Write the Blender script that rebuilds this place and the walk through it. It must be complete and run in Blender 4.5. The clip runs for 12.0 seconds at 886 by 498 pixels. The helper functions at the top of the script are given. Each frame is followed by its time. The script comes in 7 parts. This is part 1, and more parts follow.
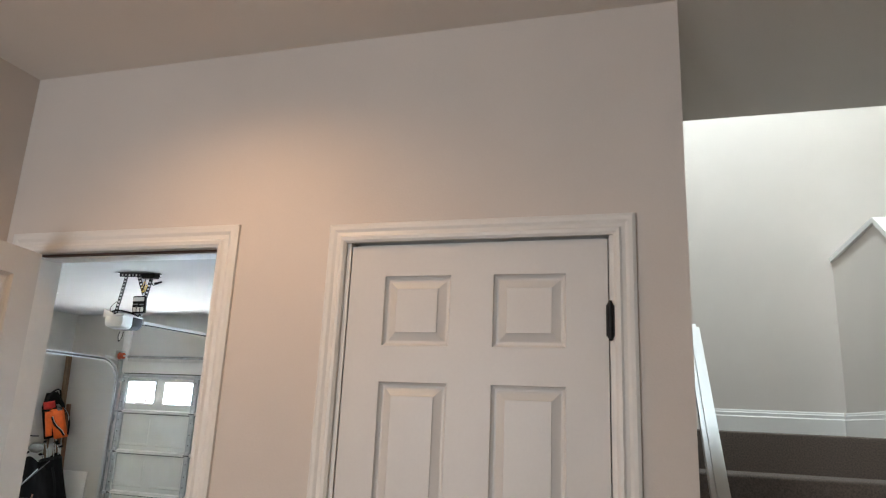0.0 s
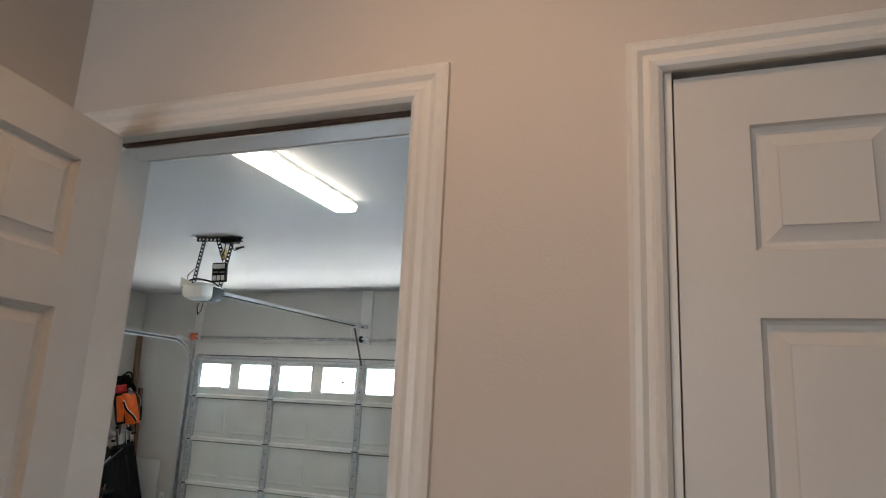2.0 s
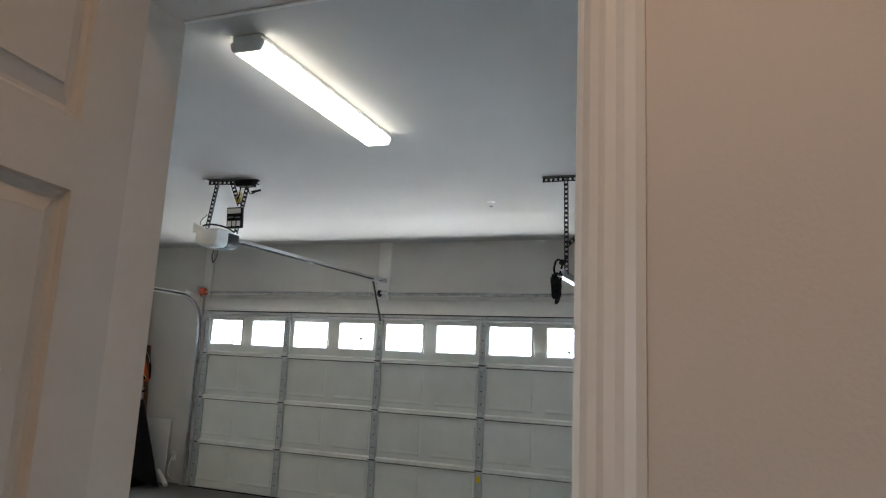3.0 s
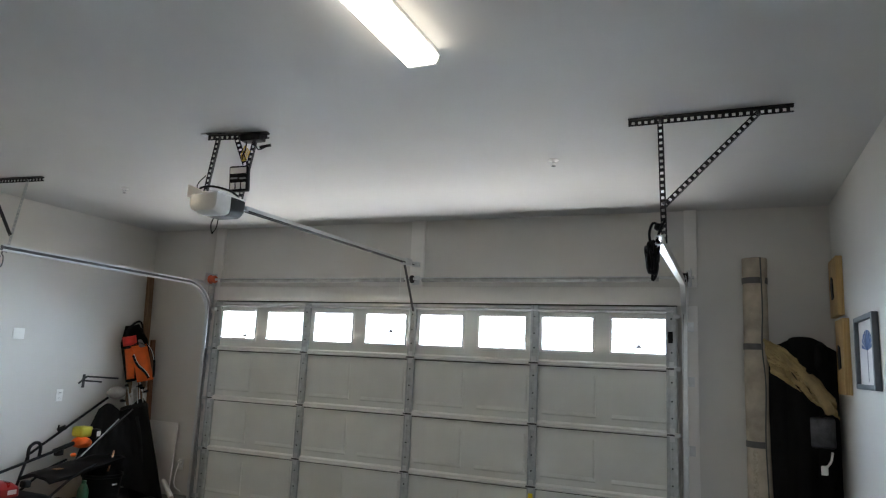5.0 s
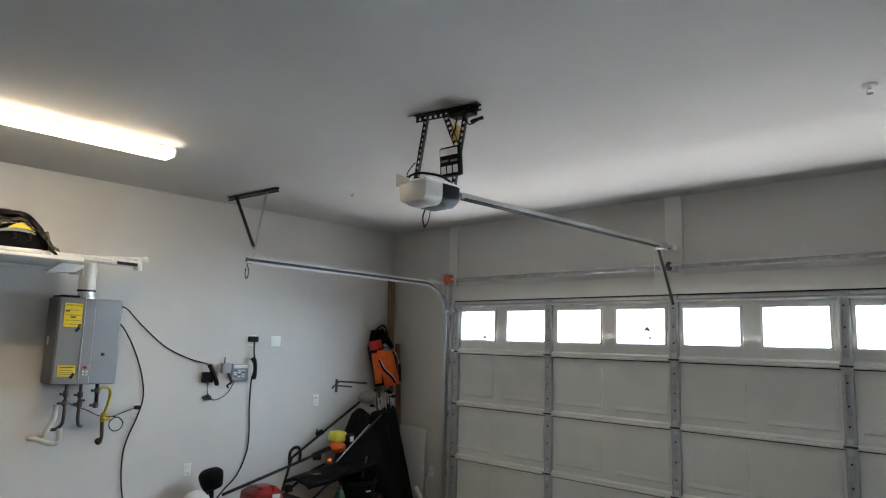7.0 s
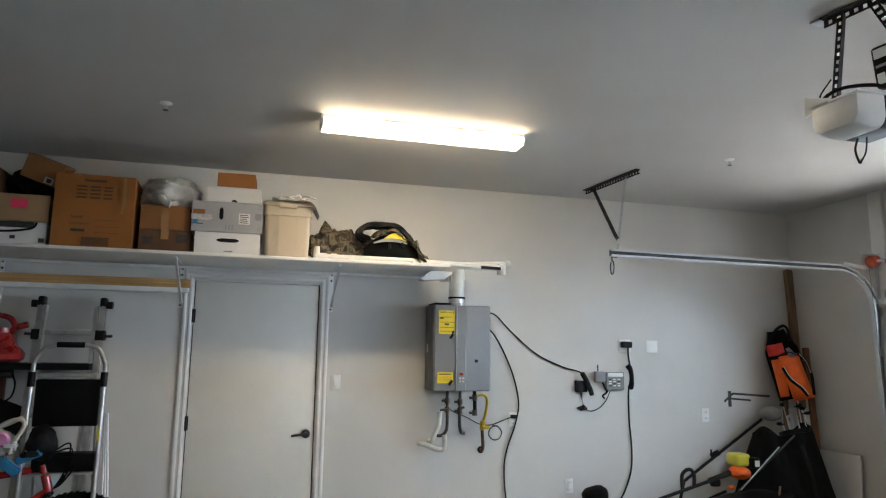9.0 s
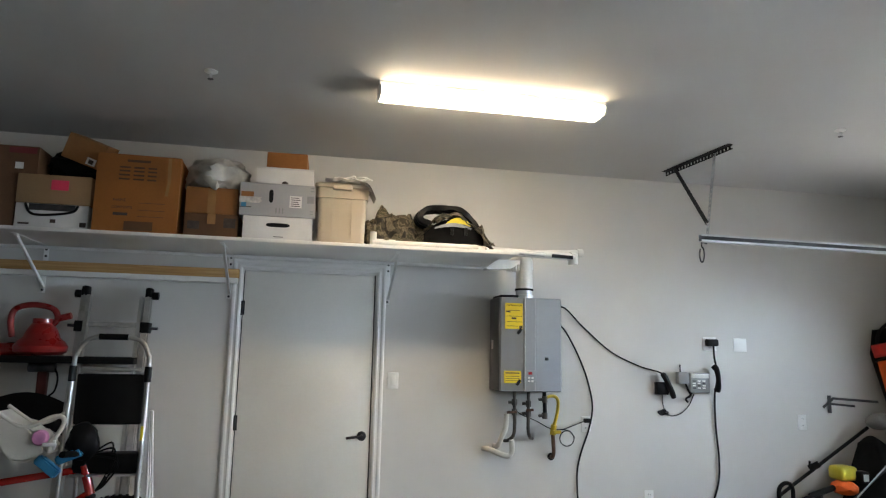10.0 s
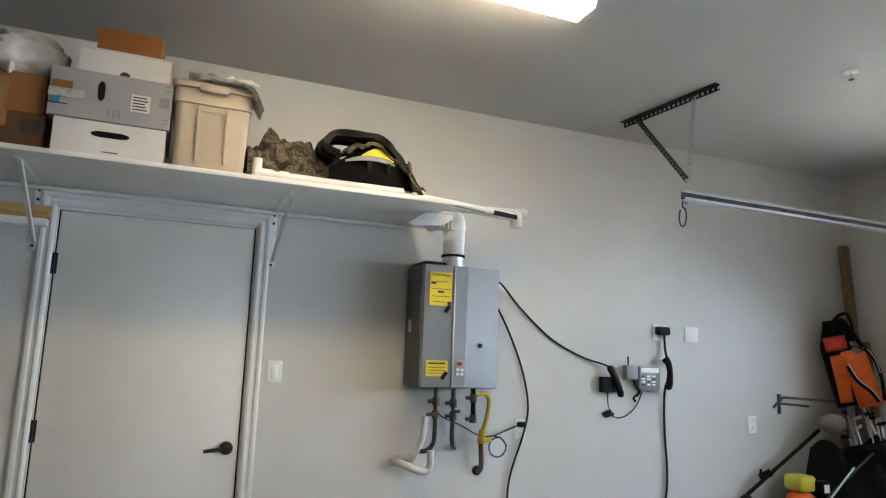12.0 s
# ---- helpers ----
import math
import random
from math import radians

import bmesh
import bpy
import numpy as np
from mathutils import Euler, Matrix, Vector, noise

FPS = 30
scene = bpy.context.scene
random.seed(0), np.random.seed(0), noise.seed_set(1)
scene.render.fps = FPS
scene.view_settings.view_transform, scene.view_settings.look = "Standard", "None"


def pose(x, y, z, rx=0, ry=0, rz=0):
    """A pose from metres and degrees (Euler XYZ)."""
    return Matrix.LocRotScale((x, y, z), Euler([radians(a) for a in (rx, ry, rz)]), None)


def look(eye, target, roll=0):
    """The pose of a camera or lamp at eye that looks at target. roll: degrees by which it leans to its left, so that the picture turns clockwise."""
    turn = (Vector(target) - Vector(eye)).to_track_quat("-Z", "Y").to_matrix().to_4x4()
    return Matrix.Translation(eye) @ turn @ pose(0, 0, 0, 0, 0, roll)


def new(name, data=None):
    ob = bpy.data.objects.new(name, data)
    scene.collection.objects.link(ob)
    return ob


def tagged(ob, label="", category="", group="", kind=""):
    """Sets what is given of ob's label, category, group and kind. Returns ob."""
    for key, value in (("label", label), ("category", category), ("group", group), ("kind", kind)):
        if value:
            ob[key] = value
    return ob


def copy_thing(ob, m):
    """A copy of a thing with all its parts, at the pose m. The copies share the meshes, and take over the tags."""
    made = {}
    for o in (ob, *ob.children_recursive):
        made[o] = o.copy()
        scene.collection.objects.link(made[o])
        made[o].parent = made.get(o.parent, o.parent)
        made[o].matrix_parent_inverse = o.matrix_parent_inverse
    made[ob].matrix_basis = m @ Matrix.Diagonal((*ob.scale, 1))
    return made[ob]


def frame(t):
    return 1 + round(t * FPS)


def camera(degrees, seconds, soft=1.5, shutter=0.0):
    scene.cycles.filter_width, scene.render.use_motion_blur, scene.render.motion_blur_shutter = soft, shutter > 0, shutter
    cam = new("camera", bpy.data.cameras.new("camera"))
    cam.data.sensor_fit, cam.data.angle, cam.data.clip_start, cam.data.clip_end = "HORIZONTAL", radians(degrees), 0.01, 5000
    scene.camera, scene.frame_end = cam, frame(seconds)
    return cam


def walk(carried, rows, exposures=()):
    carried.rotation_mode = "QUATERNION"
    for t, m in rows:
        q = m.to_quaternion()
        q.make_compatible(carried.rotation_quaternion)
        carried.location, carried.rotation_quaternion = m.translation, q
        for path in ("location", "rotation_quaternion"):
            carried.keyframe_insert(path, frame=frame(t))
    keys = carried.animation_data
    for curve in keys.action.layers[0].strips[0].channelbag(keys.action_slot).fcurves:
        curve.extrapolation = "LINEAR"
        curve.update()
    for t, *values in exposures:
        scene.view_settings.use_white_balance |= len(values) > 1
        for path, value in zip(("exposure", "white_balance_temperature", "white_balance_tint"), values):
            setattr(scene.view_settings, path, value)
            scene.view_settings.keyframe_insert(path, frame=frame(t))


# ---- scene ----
cam = camera(67.1, 12.0, soft=1.2)
PATH = [
    (0, (4.619, -7.962, 1.739), (4.053, -6.106, 2.222), 2.6),
    (0.5, (4.384, -7.794, 1.727), (3.778, -5.95, 2.21), 2.7),
    (1, (4.186, -7.624, 1.701), (3.544, -5.791, 2.179), 2.7),
    (1.5, (3.96, -7.379, 1.704), (3.274, -5.561, 2.177), 2.8),
    (2, (3.745, -7.181, 1.677), (3.037, -5.364, 2.123), 2.9),
    (2.5, (3.506, -6.989, 1.677), (2.792, -5.152, 2.018), 2.8),
    (3, (3.347, -6.868, 1.603), (2.639, -5.028, 1.941), 2.7),
    (5, (2.785, -5.962, 1.578), (2.019, -4.144, 1.908), 2.7),
    (5.5, (2.713, -5.754, 1.638), (1.758, -4.025, 1.951), 2.4),
    (6, (2.617, -5.577, 1.628), (1.483, -3.957, 1.928), 2.2),
    (6.5, (2.51, -5.396, 1.643), (1.302, -3.829, 1.938), 2.0),
    (7, (2.418, -5.253, 1.666), (1.043, -3.828, 1.949), 1.7),
    (7.5, (2.333, -5.088, 1.691), (0.715, -3.944, 1.964), 1.2),
    (7.7, (2.264, -5.02, 1.694), (0.561, -4.007, 1.963), 1.0),
    (9.3, (1.688, -4.905, 1.548), (-0.231, -4.437, 1.86), 0.9),
    (9.5, (1.599, -4.896, 1.54), (-0.329, -4.464, 1.852), 1.0),
    (10, (1.347, -4.922, 1.534), (-0.591, -4.537, 1.843), 1.2),
    (10.5, (1.049, -4.936, 1.499), (-0.888, -4.549, 1.809), 1.4),
    (11, (0.721, -4.91, 1.483), (-1.19, -4.413, 1.799), 1.7),
    (11.5, (0.407, -4.898, 1.466), (-1.464, -4.266, 1.779), 1.9),
    (12, (0.135, -4.847, 1.461), (-1.696, -4.105, 1.77), 2.1),
]
EXPOSURES = [(0.0, 3.0, 6400, 9), (1.5, 2.7, 6450, 9), (2.5, 2.15, 6500, 9), (3.2, 2.05, 6600, 10), (5.0, 2.02, 6700, 11), (7.5, 1.9, 6700, 12), (9.5, 2.15, 6800, 12), (12.0, 2.15, 6800, 12)]
walk(cam, [(t, look(eye, target, roll)) for t, eye, target, roll in PATH], EXPOSURES)

# ---- light ----
world = bpy.data.worlds.new("sky")
scene.world = world
world.use_nodes = True
wn = world.node_tree
sky = wn.nodes.new("ShaderNodeTexSky")
sky.sky_type, sky.sun_disc = "NISHITA", False
sky.sun_elevation, sky.sun_rotation = radians(54), radians(80)
wn.nodes["Background"].inputs["Strength"].default_value = 0.15
wn.links.new(sky.outputs[0], wn.nodes["Background"].inputs[0])
sun = new("sun", bpy.data.lights.new("sun", "SUN"))
sun.data.energy, sun.data.angle, sun.data.color = 2.8, radians(0.5), (1.0, 0.95, 0.87)
sun.matrix_world = look((12, 2.1, 16.8), (0, 0, 0))

# warm lamps of the hall: a can by the wall and an added, unseen fill lamp further back
can = new("can_bulb", bpy.data.lights.new("can_bulb", "SPOT"))
can.data.energy, can.data.color, can.data.spot_size, can.data.spot_blend, can.data.shadow_soft_size = 4.8, (1.0, 0.58, 0.30), radians(158), 1.0, 0.06
can.matrix_world = look((3.36, -6.72, 2.985), (3.36, -6.64, 0))
lamp = new("hall_fill_lamp", bpy.data.lights.new("hall_fill_lamp", "POINT"))
lamp.data.energy, lamp.data.color, lamp.data.shadow_soft_size = 1.7, (1.0, 0.77, 0.55), 0.1
lamp.matrix_world = Matrix.Translation((3.9, -8.9, 2.80))


def daylight(name, eye, target, wide, high, watts, colour, spread):
    """An area lamp in an opening, for the daylight that comes in through it."""
    ob = new(name, bpy.data.lights.new(name, "AREA"))
    ob.data.shape, ob.data.size, ob.data.size_y = "RECTANGLE", wide, high
    ob.data.energy, ob.data.color, ob.data.spread = watts, colour, radians(spread)
    ob.matrix_world = look(eye, target)
    return ob


# the row of panes in the garage door: sky light slants down, light off the driveway slants up
daylight("pane_sky_light", (0, .33, 1.850), (0, -.244, 1.031), 4.78, .68, 120, (0.62, 0.80, 1.0), 156)
daylight("pane_ground_light", (0, .15, 1.850), (0, -.35, 2.716), 4.78, .40, 15, (1.0, 0.97, 0.92), 120)
# unseen hall window and stair skylight, both added to bring daylight in
daylight("hall_daylight_fill", (2.8, -11.64, 1.725), (2.8, -10, 1.725), .58, .53, 8.0, (0.86, 0.93, 1.0), 180)
daylight("stair_daylight_fill", (5.0, -4.395, 5.84), (5.0, -4.395, 0), .38, .43, 14, (0.80, 0.95, 1.0), 180)



# ---- mesh helpers ----
def box(bm, a, b, r=0.0, seg=2, m=None):
    """A box from corner a to corner b, its edges rounded by r."""
    lo, hi = [min(p, q) for p, q in zip(a, b)], [max(p, q) for p, q in zip(a, b)]
    vs = bmesh.ops.create_cube(bm, size=1)["verts"]
    for v in vs:
        v.co = Vector([l + (h - l) * (c + 0.5) for l, h, c in zip(lo, hi, v.co)])
    if r > 0:
        edges = list({e for v in vs for e in v.link_edges})
        out = bmesh.ops.bevel(bm, geom=edges, offset=r, segments=seg, profile=0.5, affect="EDGES")
        vs = list({v for f in out["faces"] for v in f.verts} | {v for v in vs if v.is_valid})
    if m is not None:
        bmesh.ops.transform(bm, matrix=m, verts=vs)
    return vs


def spline(pts, k=6):
    """A smooth line through pts, k steps a piece."""
    p = [Vector(q) for q in pts]
    p = [2 * p[0] - p[1]] + p + [2 * p[-1] - p[-2]]
    out = []
    for i in range(1, len(p) - 2):
        for j in range(k):
            t = j / k
            a, b, c, d = p[i - 1:i + 3]
            out.append(0.5 * (2 * b + (c - a) * t + (2 * a - 5 * b + 4 * c - d) * t * t + (3 * b - 3 * c + d - a) * t ** 3))
    return out + [p[-2]]


def tube(bm, pts, r, n=10, squash=1.0):
    """A round bar along pts; r is one radius or one for each point."""
    p = [Vector(q) for q in pts]
    rs = r if isinstance(r, (list, tuple)) else [r] * len(p)
    side, rings = None, []
    for i, q in enumerate(p):
        d = (p[min(i + 1, len(p) - 1)] - p[max(i - 1, 0)]).normalized()
        if side is None:
            side = d.orthogonal().normalized()
        side = (side - d * side.dot(d)).normalized()
        up = d.cross(side)
        rings.append([bm.verts.new(q + rs[i] * (math.cos(2 * math.pi * k / n) * side + squash * math.sin(2 * math.pi * k / n) * up)) for k in range(n)])
    for a, b in zip(rings, rings[1:]):
        for k in range(n):
            bm.faces.new((a[k], a[(k + 1) % n], b[(k + 1) % n], b[k]))
    bm.faces.new(rings[0][::-1]), bm.faces.new(rings[-1])


def bar(bm, a, b, w, t, flat=(0, 0, 1)):
    """A straight bar with a w by t section from a to b; w lies along flat as near as can be."""
    a, b = Vector(a), Vector(b)
    d = (b - a).normalized()
    u = Vector(flat) - d * Vector(flat).dot(d)
    u = u.normalized() if u.length > 1e-4 else d.orthogonal().normalized()
    v = d.cross(u)
    q = [[bm.verts.new(e + u * w / 2 * i + v * t / 2 * j) for i, j in ((-1, -1), (1, -1), (1, 1), (-1, 1))] for e in (a, b)]
    for k in range(4):
        bm.faces.new((q[0][k], q[0][(k + 1) % 4], q[1][(k + 1) % 4], q[1][k]))
    bm.faces.new(q[0][::-1]), bm.faces.new(q[1])


def lathe(bm, profile, m=None, n=24):
    """Turns (radius, height) pairs about z."""
    rings = []
    for r, z in profile:
        rings.append([bm.verts.new((r * math.cos(2 * math.pi * k / n), r * math.sin(2 * math.pi * k / n), z)) for k in range(n)])
    for a, b in zip(rings, rings[1:]):
        for k in range(n):
            bm.faces.new((a[k], a[(k + 1) % n], b[(k + 1) % n], b[k]))
    bm.faces.new(rings[0][::-1]), bm.faces.new(rings[-1])
    if m is not None:
        bmesh.ops.transform(bm, matrix=m, verts=[v for ring in rings for v in ring])


def prism(bm, poly, axis, lo, hi):
    """A polygon of pairs, drawn out along an axis from lo to hi."""
    def put(p, h):
        return {"x": (h, p[0], p[1]), "y": (p[0], h, p[1]), "z": (p[0], p[1], h)}[axis]
    a, b = [bm.verts.new(put(p, lo)) for p in poly], [bm.verts.new(put(p, hi)) for p in poly]
    for k in range(len(poly)):
        j = (k + 1) % len(poly)
        bm.faces.new((a[k], a[j], b[j], b[k]))
    bm.faces.new(a[::-1]), bm.faces.new(b)


def blob(bm, centre, size, rough=0.15, freq=3.0, seed=0, sub=3, m=None):
    """A lumpy closed body about centre."""
    vs = bmesh.ops.create_icosphere(bm, subdivisions=sub, radius=1)["verts"]
    for v in vs:
        k = 1 + rough * noise.fractal(v.co * freq + Vector((seed * 7.3, seed, -seed)), 0.9, 2.0, 3)
        v.co = Vector([c * k * s for c, s in zip(v.co, size)])
        if m is not None:
            v.co = m @ v.co
        v.co += Vector(centre)
    return vs


def sheet(bm, fn, nu, nv, thick=0.0):
    """A sheet of nu by nv faces from fn(u, v), u and v from 0 to 1; with a thickness it has two sides and a rim."""
    p = [[Vector(fn(i / nu, j / nv)) for j in range(nv + 1)] for i in range(nu + 1)]
    g = [[bm.verts.new(q) for q in row] for row in p]
    for i in range(nu):
        for j in range(nv):
            bm.faces.new((g[i][j], g[i + 1][j], g[i + 1][j + 1], g[i][j + 1]))
    if not thick:
        return
    back = []
    for i in range(nu + 1):
        row = []
        for j in range(nv + 1):
            du = p[min(i + 1, nu)][j] - p[max(i - 1, 0)][j]
            dv = p[i][min(j + 1, nv)] - p[i][max(j - 1, 0)]
            n = du.cross(dv)
            row.append(bm.verts.new(p[i][j] - (n.normalized() if n.length > 1e-9 else Vector((0, 0, 1))) * thick))
        back.append(row)
    for i in range(nu):
        for j in range(nv):
            bm.faces.new((back[i][j + 1], back[i + 1][j + 1], back[i + 1][j], back[i][j]))
    rim = [(i, 0) for i in range(nu)] + [(nu, j) for j in range(nv)] + [(i, nv) for i in range(nu, 0, -1)] + [(0, j) for j in range(nv, 0, -1)]
    for (a, b), (c, d) in zip(rim, rim[1:] + rim[:1]):
        bm.faces.new((g[c][d], g[a][b], back[a][b], back[c][d]))


def shaded(name, bm, mat, angle=38):
    bmesh.ops.recalc_face_normals(bm, faces=bm.faces)
    me = bpy.data.meshes.new(name)
    bm.to_mesh(me)
    bm.free()
    me.materials.append(mat)
    me.shade_smooth()
    me.set_sharp_from_angle(angle=radians(angle))
    return new(name, me)


def part(name, bm, mat, parent=None, label=""):
    """Links a bmesh as one mesh under a thing or a part."""
    ob = shaded(name, bm, mat)
    if parent is not None:
        ob.parent = parent
        if parent.type == "EMPTY":
            ob.matrix_parent_inverse = parent.matrix_basis.inverted()
    return tagged(ob, label) if label else ob


def thing(name, place, label, category, group="", kind=""):
    ob = new(name)
    ob.empty_display_size = 0.1
    ob.matrix_basis = Matrix.Translation(place)
    return tagged(ob, label, category, group, kind)


def boxes(*pairs, r=0.0):
    bm = bmesh.new()
    for a, b in pairs:
        box(bm, a, b, r)
    return bm


def one(name, bm, mat, label, category, group="", kind=""):
    """A thing that is a single mesh."""
    return tagged(shaded(name, bm, mat), label, category, group, kind)


# ---- materials ----
def material(name, colour, rough=0.6, metal=0.0, vary=0.12, scale=6.0, bump=0.0, fine=120.0, tint=None, coat=0.0):
    """Colour that drifts at two scales, uneven gloss and a fine relief."""
    mat = bpy.data.materials.new(name)
    mat.use_nodes = True
    nt = mat.node_tree
    bs = nt.nodes["Principled BSDF"]
    co = nt.nodes.new("ShaderNodeTexCoord")
    n1, n2 = nt.nodes.new("ShaderNodeTexNoise"), nt.nodes.new("ShaderNodeTexNoise")
    n1.inputs["Scale"].default_value, n1.inputs["Detail"].default_value = scale, 5
    n2.inputs["Scale"].default_value, n2.inputs["Detail"].default_value = fine, 3
    add = nt.nodes.new("ShaderNodeMath")
    add.operation = "MULTIPLY_ADD"
    add.inputs[1].default_value = 0.3
    ramp = nt.nodes.new("ShaderNodeValToRGB")
    c = Vector(colour)
    other = Vector(tint) if tint else c * (1 - vary)
    ramp.color_ramp.elements[0].position, ramp.color_ramp.elements[1].position = 0.45, 0.85
    ramp.color_ramp.elements[0].color, ramp.color_ramp.elements[1].color = (*other, 1), (*[min(1, x * (1 + vary * 0.5)) for x in c], 1)
    for n in (n1, n2):
        nt.links.new(co.outputs["Object"], n.inputs["Vector"])
    nt.links.new(n2.outputs[0], add.inputs[0])
    nt.links.new(n1.outputs[0], add.inputs[2])
    nt.links.new(add.outputs[0], ramp.inputs[0])
    nt.links.new(ramp.outputs[0], bs.inputs["Base Color"])
    rr = nt.nodes.new("ShaderNodeMapRange")
    rr.inputs[3].default_value, rr.inputs[4].default_value = max(0.02, rough - 0.08), min(1, rough + 0.1)
    nt.links.new(n1.outputs[0], rr.inputs[0])
    nt.links.new(rr.outputs[0], bs.inputs["Roughness"])
    bs.inputs["Metallic"].default_value = metal
    bs.inputs["Coat Weight"].default_value = coat
    if bump:
        b = nt.nodes.new("ShaderNodeBump")
        b.inputs["Strength"].default_value, b.inputs["Distance"].default_value = bump, 0.002
        nt.links.new(n2.outputs[0], b.inputs["Height"])
        nt.links.new(b.outputs[0], bs.inputs["Normal"])
    return mat


def lit(name, colour, strength):
    mat = bpy.data.materials.new(name)
    mat.use_nodes = True
    bs = mat.node_tree.nodes["Principled BSDF"]
    bs.inputs["Base Color"].default_value = (0.8, 0.8, 0.78, 1)
    bs.inputs["Emission Color"].default_value, bs.inputs["Emission Strength"].default_value = (*colour, 1), strength
    return mat


def glazing(name, tint=(1, 1, 1)):
    mat = bpy.data.materials.new(name)
    mat.use_nodes = True
    bs = mat.node_tree.nodes["Principled BSDF"]
    bs.inputs["Base Color"].default_value = (*tint, 1)
    bs.inputs["Roughness"].default_value, bs.inputs["Transmission Weight"].default_value, bs.inputs["IOR"].default_value = 0.02, 1.0, 1.45
    return mat


def wood(name, light, dark, rough=0.6, scale=9.0, axis=1):
    """Grain that runs along one axis."""
    mat = material(name, light, rough, vary=0.2, bump=0.15, fine=200)
    nt = mat.node_tree
    bs = nt.nodes["Principled BSDF"]
    co, mp, nz, rp = [nt.nodes.new(k) for k in ("ShaderNodeTexCoord", "ShaderNodeMapping", "ShaderNodeTexNoise", "ShaderNodeValToRGB")]
    s = [scale * 8] * 3
    s[axis] = scale * 0.35
    mp.inputs["Scale"].default_value = s
    nz.inputs["Scale"].default_value, nz.inputs["Detail"].default_value, nz.inputs["Distortion"].default_value = 1.0, 6, 1.2
    rp.color_ramp.elements[0].position, rp.color_ramp.elements[1].position = 0.35, 0.65
    rp.color_ramp.elements[0].color, rp.color_ramp.elements[1].color = (*dark, 1), (*light, 1)
    nt.links.new(co.outputs["Object"], mp.inputs[0])
    nt.links.new(mp.outputs[0], nz.inputs["Vector"])
    nt.links.new(nz.outputs[0], rp.inputs[0])
    nt.links.new(rp.outputs[0], bs.inputs["Base Color"])
    return mat


PAINT = material("wall_paint", (0.635, 0.62, 0.59), 0.7, vary=0.05, scale=1.5, bump=0.25, fine=160)
# wall paint again, warm light put into the colour for hall and stairs
WARMLITPAINT = material("warm_lit_wall_paint", (0.66, 0.605, 0.56), 0.7, vary=0.05, scale=1.5, bump=0.25, fine=160)
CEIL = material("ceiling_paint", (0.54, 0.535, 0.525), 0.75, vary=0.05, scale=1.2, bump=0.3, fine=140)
HALLCEIL = material("hall_ceiling_paint", (0.76, 0.715, 0.67), 0.75, vary=0.05, scale=1.2, bump=0.3, fine=140)
TRIM = material("white_trim_paint", (0.77, 0.755, 0.73), 0.38, vary=0.05, scale=3, bump=0.05, fine=60)
DOORPAINT = material("door_paint", (0.68, 0.665, 0.65), 0.4, vary=0.05, scale=3, bump=0.06, fine=90)
SIDEDOOR = material("side_door_paint", (0.76, 0.74, 0.69), 0.45, vary=0.06, scale=2, bump=0.06, fine=70)
CONCRETE = material("concrete", (0.17, 0.165, 0.155), 0.8, vary=0.3, scale=2, bump=0.5, fine=90)
STEELPANEL = material("white_steel_panel", (0.74, 0.755, 0.725), 0.5, vary=0.07, scale=2.5, bump=0.2, fine=220)
# whiter than STEELPANEL to put light on the door lips; also frames the windows
RIBPAINT = material("white_steel_rib", (0.87, 0.87, 0.85), 0.4, vary=0.08, scale=4, bump=0.05)
GALV = material("galvanised_steel", (0.62, 0.64, 0.65), 0.36, 0.85, vary=0.08, scale=30)
STILESTEEL = material("stile_steel", (0.50, 0.53, 0.54), 0.40, 0.65, vary=0.14, scale=22, bump=0.05)
SPRINGSTEEL = material("spring_steel", (0.36, 0.36, 0.355), 0.45, 0.5, vary=0.3, scale=15)
DARKSTEEL = material("dark_steel", (0.09, 0.09, 0.095), 0.45, 0.8, vary=0.4, scale=15, bump=0.1)
BLACKIRON = material("black_angle_iron", (0.035, 0.035, 0.037), 0.5, 0.5, vary=0.4, scale=20)
ALU = material("aluminium", (0.72, 0.72, 0.72), 0.3, 0.95, vary=0.15, scale=12, bump=0.05)
BLACK = material("black_plastic", (0.004, 0.004, 0.0043), 0.5, vary=0.4, scale=12, bump=0.1)
RUBBER = material("black_rubber", (0.0035, 0.0035, 0.0035), 0.8, vary=0.4, scale=14, bump=0.2)
WHITEPL = material("white_plastic", (0.86, 0.86, 0.84), 0.35, vary=0.05, scale=8)
PVC = material("white_pvc", (0.80, 0.79, 0.75), 0.3, vary=0.08, scale=10)
GREYPL = material("grey_plastic", (0.25, 0.26, 0.27), 0.45, vary=0.12, scale=10)
for dull in (BLACK, RUBBER, BLACKIRON):
    dull.node_tree.nodes["Principled BSDF"].inputs["Specular IOR Level"].default_value = 0.18
GLASS = glazing("window_glass")
TUBELIGHT = lit("lamp_diffuser", (1.0, 0.82, 0.57), 7.4)
TUBELIGHT_COOL = lit("lamp_diffuser_neutral", (1.0, 0.94, 0.82), 2.2)
HALLFLOOR = wood("hall_floor_bounce", (0.34, 0.24, 0.155), (0.26, 0.175, 0.105), 0.45, 5.0, 1)
CARPET = material("brown_carpet", (0.13, 0.098, 0.08), 0.95, vary=0.35, scale=140, bump=1.0, fine=400)
CARD = material("brown_cardboard", (0.26, 0.110, 0.030), 0.8, vary=0.16, scale=5, bump=0.15, fine=90)
CARD_RED = material("tan_cardboard", (0.31, 0.112, 0.020), 0.75, vary=0.16, scale=4, bump=0.15, fine=90)
CARD_PALE = material("pale_cardboard", (0.30, 0.185, 0.09), 0.8, vary=0.12, scale=5, bump=0.1, fine=90)
